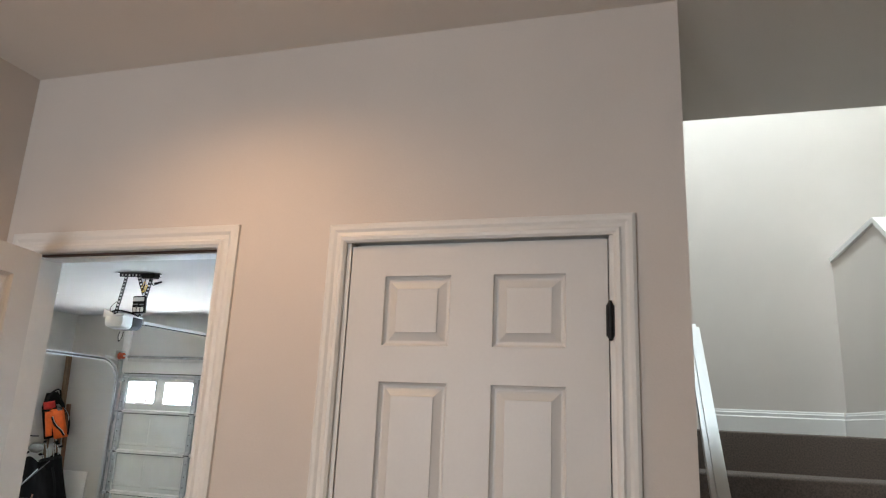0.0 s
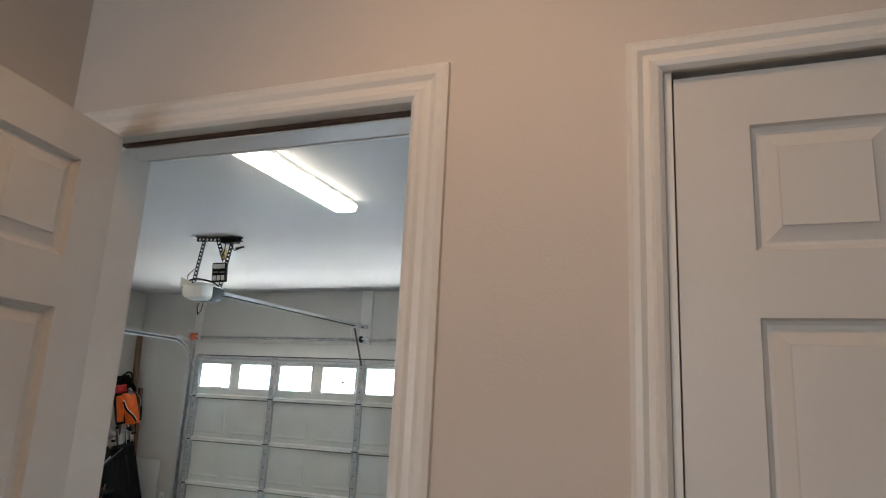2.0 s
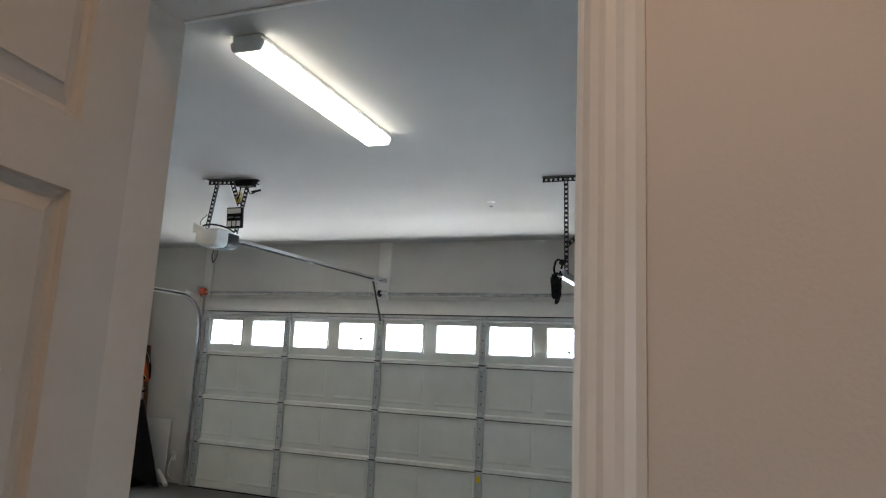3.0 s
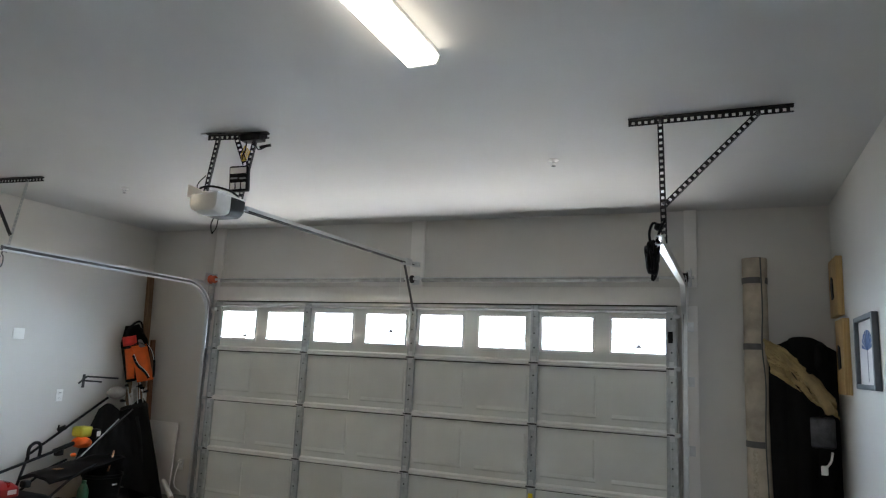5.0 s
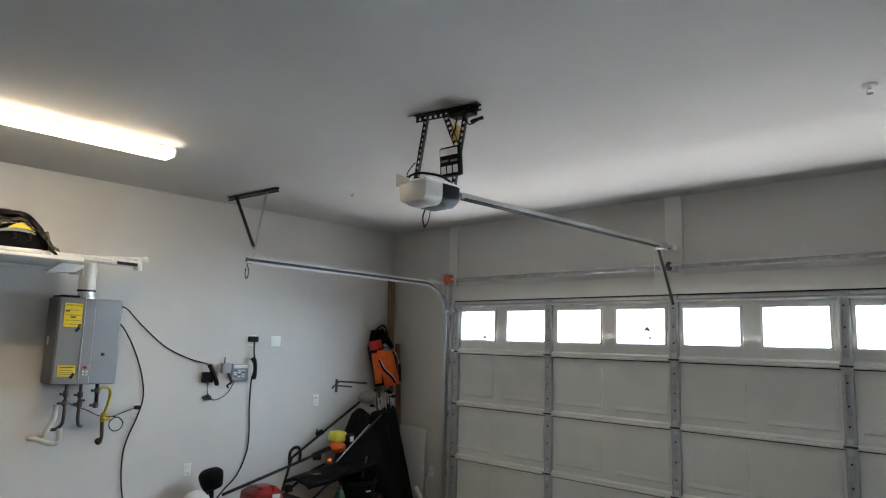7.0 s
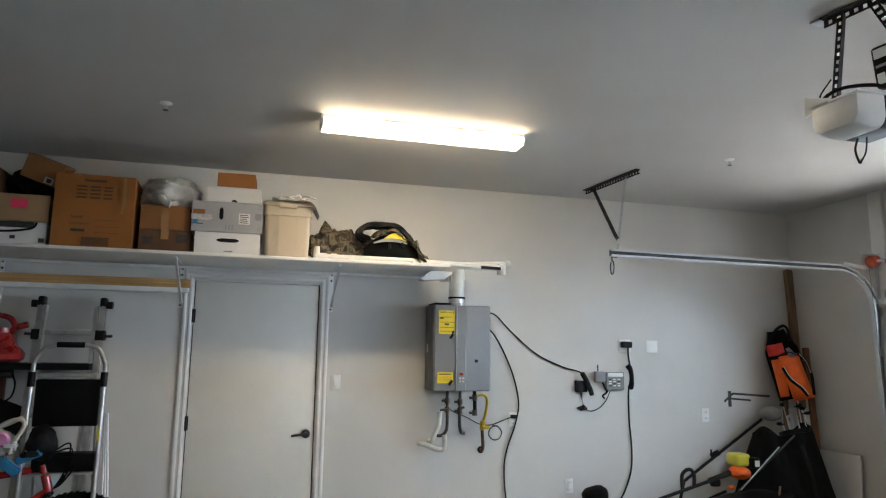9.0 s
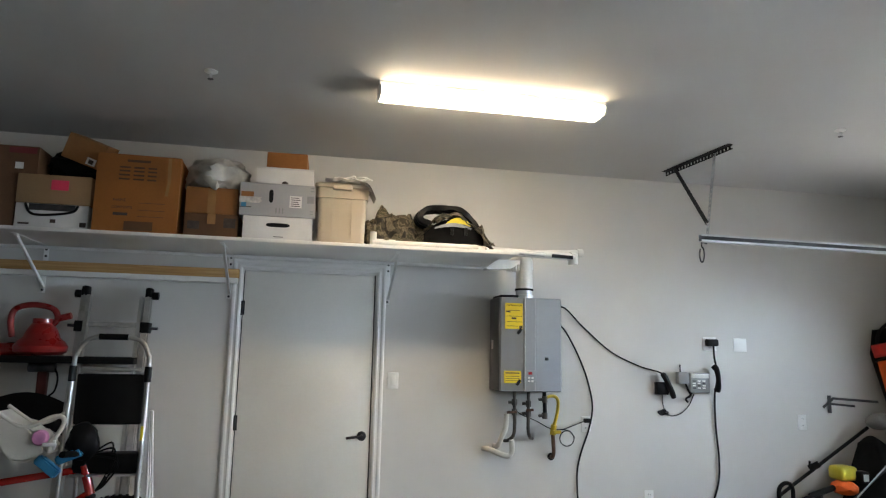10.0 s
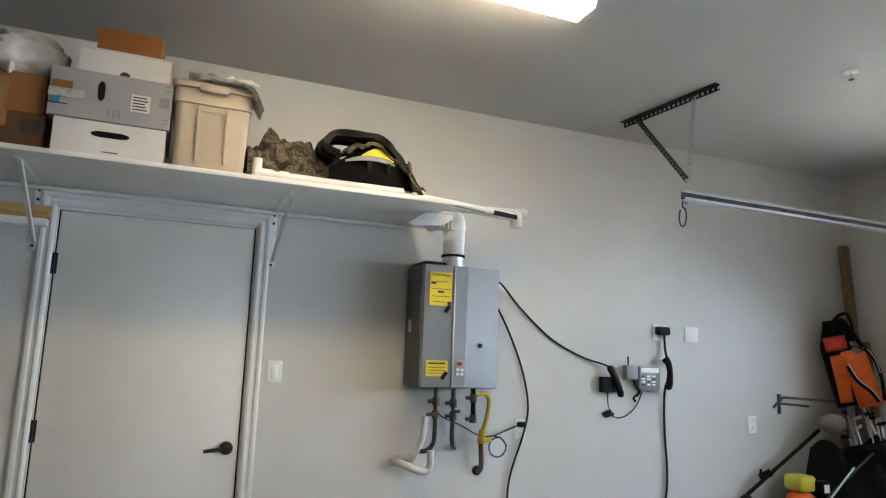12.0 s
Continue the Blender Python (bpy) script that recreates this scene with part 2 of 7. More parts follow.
CARD_WHITE = material("white_cardboard", (0.70, 0.69, 0.68), 0.65, vary=0.08, scale=6, bump=0.08, fine=90)
CARD_GREY = material("grey_printed_cardboard", (0.36, 0.36, 0.38), 0.6, vary=0.1, scale=6, bump=0.08)
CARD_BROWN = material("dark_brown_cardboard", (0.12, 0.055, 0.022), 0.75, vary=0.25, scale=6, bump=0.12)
PRINT = material("dark_print", (0.06, 0.045, 0.04), 0.8, vary=0.3, scale=40)
TAPE = material("clear_tape", (0.33, 0.18, 0.075), 0.2, vary=0.15, scale=12)
RED = material("red_plastic", (0.24, 0.010, 0.009), 0.28, vary=0.2, scale=10, coat=0.3)
REDPAINT = material("red_gloss_paint", (0.50, 0.02, 0.015), 0.22, vary=0.1, scale=10, coat=0.6)
DRUMRED = material("orange_red_paint", (0.50, 0.09, 0.035), 0.5, vary=0.15, scale=14)
ORANGE = material("orange_nylon", (0.95, 0.15, 0.015), 0.6, vary=0.18, scale=14, bump=0.3, fine=300)
REDNYLON = material("red_nylon", (0.72, 0.04, 0.03), 0.6, vary=0.2, scale=14, bump=0.3, fine=300)
YELLOW = material("yellow_plastic", (0.62, 0.56, 0.05), 0.35, vary=0.15, scale=10)
YELLOWLAB = material("yellow_label", (0.80, 0.62, 0.03), 0.5, vary=0.04, scale=8)
BEIGE = material("beige_plastic", (0.52, 0.44, 0.33), 0.45, vary=0.06, scale=6, bump=0.05)
LUMBER = wood("lumber", (0.55, 0.33, 0.13), (0.40, 0.21, 0.07), 0.65, 6.0, 1)
WOODPOST = wood("old_wood", (0.24, 0.155, 0.09), (0.14, 0.085, 0.048), 0.7, 7.0, 2)
LEGWOOD = wood("brown_wood", (0.24, 0.11, 0.05), (0.15, 0.06, 0.03), 0.6, 7.0, 2)
BLUEPL = material("blue_plastic", (0.03, 0.22, 0.42), 0.4, vary=0.15, scale=9)
PINK = material("pink_plastic", (0.70, 0.30, 0.55), 0.35, vary=0.1, scale=9)
ROOFTILE = material("roof_tile", (0.33, 0.20, 0.14), 0.8, vary=0.3, scale=4, bump=0.3)
STUCCO = material("stucco", (0.55, 0.47, 0.38), 0.85, vary=0.12, scale=3, bump=0.5)
DRIVE = material("driveway_concrete", (0.48, 0.465, 0.44), 0.85, vary=0.15, scale=1.2, bump=0.3)
ASPHALT = material("asphalt", (0.06, 0.06, 0.062), 0.9, vary=0.25, scale=2, bump=0.5)
GRASS = material("lawn", (0.06, 0.095, 0.03), 0.9, vary=0.4, scale=3, bump=0.8)

# ---- the large structure ----
XL, XR, YF, ZC = -3.5, 3.6, 0.05, 2.955       # garage inside faces
YH, YG, ZH, FH = -6.02, -5.87, 3.02, 0.22     # hall face and garage face of the dividing wall, hall ceiling, hall floor


def setting(name, bm, mat, label=""):
    return tagged(shaded(name, bm, mat), label or name.replace("_", " "), name.split("_")[0], "", "structure")


def wall_with_holes(a, b, holes, axis):
    """Boxes that fill a wall from corner a to b but for the holes (lo, hi, bottom, top), lo and hi along axis 0 or 1."""
    bm = bmesh.new()

    def piece(lo, hi, z0, z1):
        if hi - lo > 1e-4 and z1 - z0 > 1e-4:
            p, q = list(a), list(b)
            p[axis], q[axis], p[2], q[2] = lo, hi, z0, z1
            box(bm, p, q)
    at = a[axis]
    for lo, hi, z0, z1 in sorted(holes):
        piece(at, lo, a[2], b[2])
        piece(lo, hi, a[2], z0)
        piece(lo, hi, z1, b[2])
        at = hi
    piece(at, b[axis], a[2], b[2])
    bmesh.ops.remove_doubles(bm, verts=bm.verts, dist=1e-5)
    return bm


setting("floor_garage", boxes(((XL - .15, -9.65, -0.12), (XR + .15, YF + .2, 0.0))), CONCRETE, "grey concrete garage floor slab")
# the hall floor is unseen; its wood tone bounces warm light upwards
setting("floor_hall", boxes(((2.24, -11.6, 0.0), (7.75, YH, FH)), ((2.3, YH, 0.004), (3.4, YG - .002, FH))), HALLFLOOR, "unseen hall floor a step above the garage, wood-toned to bounce light")
setting("wall_front", wall_with_holes((XL - .15, YF, 0), (XR + .15, YF + .2, ZC), [(-2.40, 2.40, 0.0, 2.10)], 0), PAINT, "grey painted garage front wall around the door")
setting("wall_left", wall_with_holes((XL - .15, -9.5, 0), (XL, YF, ZC), [(-5.40, -4.43, 0.0, 2.105)], 1), PAINT, "grey painted garage side wall")
setting("wall_right", boxes(((XR, YG, 0), (XR + .15, YF, ZC))), PAINT, "grey painted garage wall with pictures")
# unseen wall, given the dark concrete to cut bounce light in the garage
setting("wall_back", boxes(((XL - .15, -9.65, 0), (2.09, -9.5, ZC))), CONCRETE, "unseen garage back wall, dark to cut bounce light")
setting("wall_passage", boxes(((2.09, -11.6, 0), (2.24, YH, ZH + .06))), WARMLITPAINT, "greige painted hall wall beside the open door")
setting("wall_hall", wall_with_holes((2.09, YH, FH), (4.75, YG, ZH + .06), [(2.350, 3.222, FH, 2.29), (3.70, 4.545, FH, 2.29)], 0), WARMLITPAINT, "greige painted hall wall with two doors")
setting("wall_hall_base", boxes(((2.09, YH + .004, 0), (2.3, YG, FH)), ((3.4, YH + .004, 0), (4.75, YG, FH))), PAINT, "base of the dividing wall")
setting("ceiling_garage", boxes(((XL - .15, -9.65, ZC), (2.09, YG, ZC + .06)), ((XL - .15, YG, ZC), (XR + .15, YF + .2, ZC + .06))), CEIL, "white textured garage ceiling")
setting("ceiling_hall", boxes(((2.09, -11.75, ZH), (4.75, YG, ZH + .12)), ((4.75, -11.75, ZH), (7.9, -5.12, ZH + .12))), HALLCEIL, "greige hall ceiling that ends at the stairwell")
# the window opening is made up to let daylight into the hall
setting("wall_hall_back", wall_with_holes((2.09, -11.75, 0), (7.9, -11.6, ZH + .06), [(2.5, 3.1, 1.45, 2.0)], 0), PAINT, "unseen painted hall back wall with an added window opening")
setting("wall_hall_right", boxes(((7.75, -11.6, 0), (7.9, -3.25, 3.3))), PAINT, "painted hall wall across from the doors")

# stairwell beyond the hall's corner
XK, YB, LAND = 5.80, -3.25, 1.725
setting("wall_stair_left", boxes(((4.60, YG + .002, FH), (4.75, YB, 5.8))), WARMLITPAINT, "painted wall at the side of the stairs")
setting("wall_stair_back", boxes(((4.60, YB, 0), (7.9, YB + .15, 5.8))), WARMLITPAINT, "painted wall behind the stair landing")
setting("wall_stair_right", boxes(((7.75, -5.25, 3.3), (7.9, YB, 5.8))), WARMLITPAINT, "upper stairwell wall")
setting("wall_stair_front", boxes(((4.60, -5.27, ZH + .12), (7.9, -5.12, 5.8))), WARMLITPAINT, "upper stairwell wall above the hall ceiling")
# the skylight opening is unseen, added to light the stairs from above
setting("ceiling_stair", boxes(((4.60, -5.27, 5.8), (4.80, YB + .15, 5.9)), ((4.80, -5.27, 5.8), (5.20, -4.62, 5.9)), ((4.80, -4.17, 5.8), (5.20, YB + .15, 5.9)), ((5.20, -5.27, 5.8), (7.9, YB + .15, 5.9))), HALLCEIL, "white ceiling over the stairs with an added, unseen skylight opening")
bm = bmesh.new()
prism(bm, [(YB, FH), (YB, 2.80), (-4.12, 2.815), (-5.95, 1.48), (-5.95, FH)], "x", XK, XK + .12)
setting("wall_knee", bm, WARMLITPAINT, "knee wall with a sloping top beside the landing")
bm = bmesh.new()
bar(bm, (XK + .06, YB - .004, 2.816), (XK + .06, -4.12, 2.831), 0.03, 0.15)
bar(bm, (XK + .06, -4.12, 2.831), (XK + .06, -5.95, 1.496), 0.03, 0.15)
setting("trim_knee_cap", bm, TRIM, "white cap on the sloping knee wall")
setting("landing_floor", boxes(((4.75, -4.20, FH), (XK - .001, YB, LAND)), r=0.012), CARPET, "brown carpeted stair landing")
for k in range(7):
    y1 = -4.20 - 0.26 * k
    bm = bmesh.new()
    box(bm, (4.775, y1 - .275, FH), (XK - .002, y1 - .001, LAND - 0.188 * (k + 1)), 0.014, 3)
    setting("stair_step", bm, CARPET, "brown carpeted stair step with a rounded nose")


def base_profile(h):
    return [(0, 0), (0.016, 0), (0.016, h * .68), (0.011, h * .72), (0.011, h * .86), (0.006, h * .9), (0.006, h * .97), (0.003, h), (0, h)]


bm = bmesh.new()
prism(bm, [(YB - d, LAND + z) for d, z in base_profile(0.135)], "x", 4.752, XK - .018)
setting("baseboard_landing", bm, TRIM, "white moulded baseboard on the landing wall")
bm = bmesh.new()
prism(bm, [(XK - d, LAND + z) for d, z in base_profile(0.135)], "y", -4.19, YB - .001)
setting("baseboard_knee", bm, TRIM, "white moulded baseboard on the knee wall")
bm = bmesh.new()
prism(bm, [(-6.0, 0.35), (-4.22, 1.66), (-4.22, 1.93), (-4.4, 1.93), (-6.0, 0.78)], "x", 4.752, 4.772)
setting("trim_stair_skirt", bm, TRIM, "white painted skirt board up the stairs")
rail = thing("handrail", (4.83, -5.2, 1.6), "white painted wooden handrail on the stair wall", "handrail")
bm = bmesh.new()
bar(bm, (4.835, -5.95, 1.30), (4.835, -4.75, 2.165), 0.075, 0.055, (0, 0, 1))
bmesh.ops.bevel(bm, geom=bm.edges[:], offset=0.015, segments=2, affect="EDGES")
part("rail", bm, TRIM, rail)
for y in (-5.6, -4.95):
    z = 1.30 + (y + 5.95) * 0.7208
    bm = bmesh.new()
    tube(bm, spline([(4.751, y, z - .09), (4.80, y, z - .085), (4.835, y, z - .035)], 4), 0.008, 8)
    part("bracket", bm, TRIM, rail)


# ---- doors ----
def crisp(ob):
    """Keeps the arrises of mouldings sharp."""
    ob.data.set_sharp_from_angle(angle=radians(7))
    return ob


def six_panel_slab(name, parent, w, h, t):
    """A moulded door leaf, x from 0 to w, y from 0 to t, z from 0 to h."""
    xs, zs = [0, .120, .338, .472, .690, w], [0, .22, .66, .87, 1.60, 1.71, 1.93, h]
    bm = bmesh.new()
    for face, s in ((0.0, 1), (t, -1)):
        for i in range(5):
            for j in range(7):
                x0, x1, z0, z1 = xs[i], xs[i + 1], zs[j], zs[j + 1]
                loops = [(0, 0)]
                if i in (1, 3) and j in (1, 3, 5):
                    loops = [(0, 0), (0.003, 0.009), (0.010, 0.014), (0.016, 0.014), (0.040, 0.004), (0.042, 0.001)]
                rings = [[bm.verts.new((x, face + s * d, z)) for x, z in ((x0 + o, z0 + o), (x1 - o, z0 + o), (x1 - o, z1 - o), (x0 + o, z1 - o))] for o, d in loops]
                for a, b in zip(rings, rings[1:]):
                    for k in range(4):
                        bm.faces.new((a[k], a[(k + 1) % 4], b[(k + 1) % 4], b[k]))
                bm.faces.new(rings[-1])
    for a, b in (((0, 0), (w, 0)), ((w, 0), (w, h)), ((w, h), (0, h)), ((0, h), (0, 0))):
        bm.faces.new([bm.verts.new((p[0], y, p[1])) for p, y in ((a, 0), (b, 0), (b, t), (a, t))])
    bmesh.ops.remove_doubles(bm, verts=bm.verts, dist=1e-5)
    return bm


def casing(bm, lo, hi, top, floor, place, out, axis, w=0.082):
    """A moulded door casing with mitred corners; out is the side it stands out to, along the other axis."""
    prof = [(0, 0), (0, .010), (.010, .017), (.022, .019), (.030, .014), (.044, .012), (.056, .017), (.070, .017), (.082, .012), (.082, 0)]
    prof = [(a * w / .082, d) for a, d in prof]
    for leg in range(3):
        ends = []
        for end in range(2):
            ring = []
            for a, d in prof:
                if leg == 0:
                    u, z = lo - a, floor if end == 0 else top + a
                elif leg == 1:
                    u, z = (lo - a, top + a) if end == 0 else (hi + a, top + a)
                else:
                    u, z = hi + a, (top + a) if end == 0 else floor
                v = place + out * d
                ring.append(bm.verts.new((u, v, z) if axis == 0 else (v, u, z)))
            ends.append(ring)
        for k in range(len(prof)):
            j = (k + 1) % len(prof)
            bm.faces.new((ends[0][k], ends[0][j], ends[1][j], ends[1][k]))


def jamb(bm, lo, hi, top, floor, y0, y1, axis, t=0.02):
    for a, b in (((lo, y0, floor), (lo + t, y1, top)), ((hi - t, y0, floor), (hi, y1, top)), ((lo + t, y0, top - t), (hi - t, y1, top))):
        if axis == 1:
            a, b = (a[1], a[0], a[2]), (b[1], b[0], b[2])
        box(bm, a, b)


def hinge(parent, place, axis="y"):
    bm = bmesh.new()
    x, y, z = place
    tube(bm, [(x, y, z - .05), (x, y, z + .05)], 0.008, 10)
    for dz in (-.053, .053):
        tube(bm, [(x, y, z + dz - .004), (x, y, z + dz + .004)], 0.0055, 8)
    box(bm, (x - .012, y, z - .045), (x + .012, y + .006, z + .045))
    part("hinge", bm, BLACKIRON, parent, "black door hinge")


# closed closet door in the hall
closet = thing("door_1", (4.11, YH, FH), "closed white six-panel closet door in a moulded casing", "door", "", "structure")
leaf = part("leaf", six_panel_slab("leaf", closet, 0.81, 2.03, 0.035), DOORPAINT, closet)
crisp(leaf).matrix_basis = Matrix.Translation((3.717, YH + .008, FH + .012))
bm = bmesh.new()
casing(bm, 3.700, 4.545, 2.272, FH, YH, -1, 0, 0.063)
crisp(part("casing", bm, TRIM, closet))
bm = bmesh.new()
jamb(bm, 3.70, 4.545, 2.29, FH, YH + .002, YG - .002, 0, 0.014)
box(bm, (3.714, YH + .05, FH), (3.726, YG - .01, 2.276)), box(bm, (4.519, YH + .05, FH), (4.531, YG - .01, 2.276)), box(bm, (3.714, YH + .05, 2.258), (4.531, YG - .01, 2.276))
part("jamb", bm, TRIM, closet)
for z in (2.02, 1.3, 0.5):
    hinge(closet, (4.533, YH - .006, z))
bm = boxes(((3.6, YG + .3, 0), (4.6, YG + .34, ZH)))
# unseen lid, added to stop sky light leaking round the closet door
setting("ceiling_closet", boxes(((XR + .15, YG, ZC), (4.6, YB, ZC + .06))), HALLCEIL, "unseen plain closet ceiling that keeps sky light out")
setting("wall_closet_back", bm, PAINT, "plain wall behind the closet door")

# open door from the hall into the garage
entry = thing("door_2", (2.84, YH, FH), "open white six-panel door between hall and garage", "door", "", "structure")
leaf = part("leaf", six_panel_slab("leaf", entry, 0.81, 2.03, 0.035), DOORPAINT, entry)
crisp(leaf).matrix_basis = Matrix.Translation((2.403, YH - .012, FH + .012)) @ Matrix.Rotation(radians(-80), 4, "Z") @ Matrix.Translation((0.02, 0.015, 0))
bm = bmesh.new()
casing(bm, 2.363, 3.212, 2.272, FH, YH, -1, 0, 0.078)
casing(bm, 2.363, 3.212, 2.272, FH, YG, 1, 0, 0.078)
crisp(part("casing", bm, TRIM, entry))
bm = bmesh.new()
jamb(bm, 2.350, 3.222, 2.29, FH, YH + .002, YG - .002, 0, 0.016)
box(bm, (2.366, YH + .045, FH), (2.377, YG - .03, 2.274)), box(bm, (3.194, YH + .045, FH), (3.206, YG - .03, 2.274)), box(bm, (2.377, YH + .045, 2.262), (3.194, YG - .03, 2.274))
part("jamb", bm, TRIM, entry)
bm = boxes(((2.3662, YH + .037, FH), (2.372, YH + .0445, 2.2735)), ((2.3975, YH + .030, 2.266), (3.1945, YH + .0445, 2.2737)))
# this strip on the jamb paints the shaded gap by the hinge edge
box(bm, (2.3662, YH + .003, FH), (2.3690, YH + .020, 2.272))
part("weatherstrip", bm, material("brown_strip_gap_shade", (0.09, 0.05, 0.035), 0.8, vary=0.3, scale=20), entry, "dark brown weatherstrip and hinge-gap shade strip")
for z in (2.02, 1.3, 0.5):
    hinge(entry, (2.390, YH - .012, z))
for side in (0.0, 1.0):
    bm = bmesh.new()
    m = leaf.matrix_basis @ Matrix.Translation((.745, .035 * (1 - side), .94)) @ Matrix.Rotation(radians(-90 + 180 * side), 4, "X")
    lathe(bm, [(.032, 0), (.032, .006), (.012, .010), (.011, .035), (.027, .045), (.030, .058), (.022, .070), (.004, .073)], m, 20)
    part("knob", bm, BLACKIRON, entry, "black round door knob")

# flat door in the garage side wall
side = thing("door_3", (XL, -4.915, 0), "closed flat white service door with a black lever", "door", "", "structure")
part("leaf", boxes(((XL - .045, -5.370, 0.01), (XL - .008, -4.460, 2.080)), r=0.002), SIDEDOOR, side)
bm = bmesh.new()
casing(bm, -5.385, -4.445, 2.095, 0.0, XL, 1, 1, 0.07)
crisp(part("casing", bm, TRIM, side))
bm = bmesh.new()
jamb(bm, -5.40, -4.43, 2.105, 0.0, XL - .148, XL - .002, 1, 0.022)
box(bm, (XL - .148, -5.38, 0), (XL - .05, -5.36, 2.09)), box(bm, (XL - .148, -4.47, 0), (XL - .05, -4.45, 2.09)), box(bm, (XL - .148, -5.36, 2.075), (XL - .05, -4.47, 2.09))
part("jamb", bm, TRIM, side)
# black strips paint the shade in the gap around the leaf
bm = boxes(((XL - .030, -5.3775, 0.01), (XL - .012, -5.3725, 2.09)), ((XL - .030, -4.4575, 0.01), (XL - .012, -4.4525, 2.09)), ((XL - .030, -5.372, 2.0855), (XL - .012, -4.458, 2.0905)))
part("gap_shade", bm, RUBBER, side, "dark strip for the shade in the door gap")
for z in (1.82, 1.04, 0.25):
    bm = bmesh.new()
    tube(bm, [(XL + .004, -5.376, z - .05), (XL + .004, -5.376, z + .05)], 0.007, 8)
    box(bm, (XL - .003, -5.388, z - .05), (XL + .001, -5.360, z + .05))
    part("hinge", bm, BLACKIRON, side, "black door hinge")
bm = bmesh.new()
lathe(bm, [(.033, 0), (.033, .008), (.028, .012), (.012, .014), (.011, .045), (.005, .048)], Matrix.Translation((XL - .004, -4.515, 0.95)) @ Matrix.Rotation(radians(90), 4, "Y"), 20)
tube(bm, spline([(XL + .035, -4.513, .95), (XL + .043, -4.54, .95), (XL + .042, -4.58, .946), (XL + .040, -4.625, .94)], 5), 0.009, 8)
part("door_handle", bm, BLACKIRON, side, "black lever handle with a round plate")

# ---- sectional garage door ----
gd = thing("garage_door", (0, 0, 0), "closed white steel sectional garage door with eight small windows", "garage door")
WIN = [(-2.325, -1.885), (-1.720, -1.278), (-1.124, -0.682), (-0.518, -0.084), (0.080, 0.515), (0.688, 1.127), (1.290, 1.737), (1.905, 2.345)]
WZ0, WZ1 = 1.722, 2.010
SEC = [0.005, 0.535, 1.067, 1.600, 2.125]
for s in range(4):
    z0, z1 = SEC[s], SEC[s + 1]
    if s == 3:
        bm = wall_with_holes((-2.44, -.004, z0), (2.44, 0.0495, z1), [(a, b, WZ0, WZ1) for a, b in WIN], 0)
    else:
        bm = boxes(((-2.44, -.004, z0), (2.44, 0.0495, z1)))
    sec = part("section", bm, STEELPANEL, gd)
    # rolled lips along the top and bottom of each section
    bm = bmesh.new()
    for k in range(4):
        xa, xb = -2.44 + 1.22 * k + .042, -2.44 + 1.22 * (k + 1) - .042
        if s > 0:
            prism(bm, [(-.004, z0 - .018), (-.026, z0 - .018), (-.034, z0 - .012), (-.036, z0 - .004), (-.028, z0 + .001), (-.028, z0 + .005), (-.037, z0 + .009), (-.037, z0 + .020), (-.028, z0 + .027), (-.004, z0 + .034)], "x", xa, xb)
    if len(bm.verts):
        part("lip", bm, RIBPAINT, sec)
        # black strip paints the shadow line below each lip
        part("lip_shade", boxes(((-2.43, -.010, z0 - .026), (2.43, -.0045, z0 - .0185))), RUBBER, sec, "dark strip for the shade under the lip")
    else:
        bm.free()
    # pressed outlines of the long panels
    if s < 3:
        bm = bmesh.new()
        for k in range(8):
            xa, xb = -2.44 + 0.61 * k + .075, -2.44 + 0.61 * (k + 1) - .060
            za, zb = z0 + .085, z1 - .095
            prism(bm, [(-.003, za), (-.013, za + .011), (-.003, za + .045)], "x", xa, xb)
            prism(bm, [(xb, -.003), (xb - .008, -.010), (xb - .03, -.003)], "z", za + .03, zb)
        crisp(part("pressing", bm, STEELPANEL, sec))
for k in range(5):
    x, w = -2.44 + 1.22 * k, (0.045 if k in (0, 4) else 0.036)
    x += {0: w, 4: -w}.get(k, 0)
    for s in range(4):
        bm = bmesh.new()
        z0, z1 = SEC[s] + .012, SEC[s + 1] - .012
        prism(bm, [(x - w, -.005), (x - w, -.034), (x - w + .008, -.040), (x - .012, -.040), (x - .010, -.036), (x + .010, -.036), (x + .012, -.040), (x + w - .008, -.040), (x + w, -.034), (x + w, -.005)], "z", z0, z1)
        stile = part("stile", bm, STILESTEEL, gd, "galvanised steel stile")
        for zz in (z0 + .12, (z0 + z1) / 2, z1 - .1):
            bm = bmesh.new()
            tube(bm, [(x, -.0375, zz), (x, -.030, zz)], 0.007, 8)
            part("hole", bm, BLACK, stile)
    for s in range(1, 4):
        z = SEC[s]
        bm = bmesh.new()
        box(bm, (x - .020, -.043, z + .004), (x + .020, -.040, z + .055), .001, 1)
        box(bm, (x - .020, -.043, z - .055), (x + .020, -.040, z - .004), .001, 1)
        leafs = part("hinge", bm, GALV, gd, "galvanised door hinge with bolts")
        bm = bmesh.new()
        tube(bm, [(x - .042, -.046, z), (x + .042, -.046, z)], 0.007, 10)
        part("pin", bm, DARKSTEEL, leafs, "dark hinge pin")
        bm = bmesh.new()
        for dx, dz in ((-.011, .036), (.011, .036), (-.011, -.036), (.011, -.036)):
            tube(bm, [(x + dx, -.047, z + dz), (x + dx, -.042, z + dz)], 0.005, 6)
        part("bolt", bm, GALV, leafs)
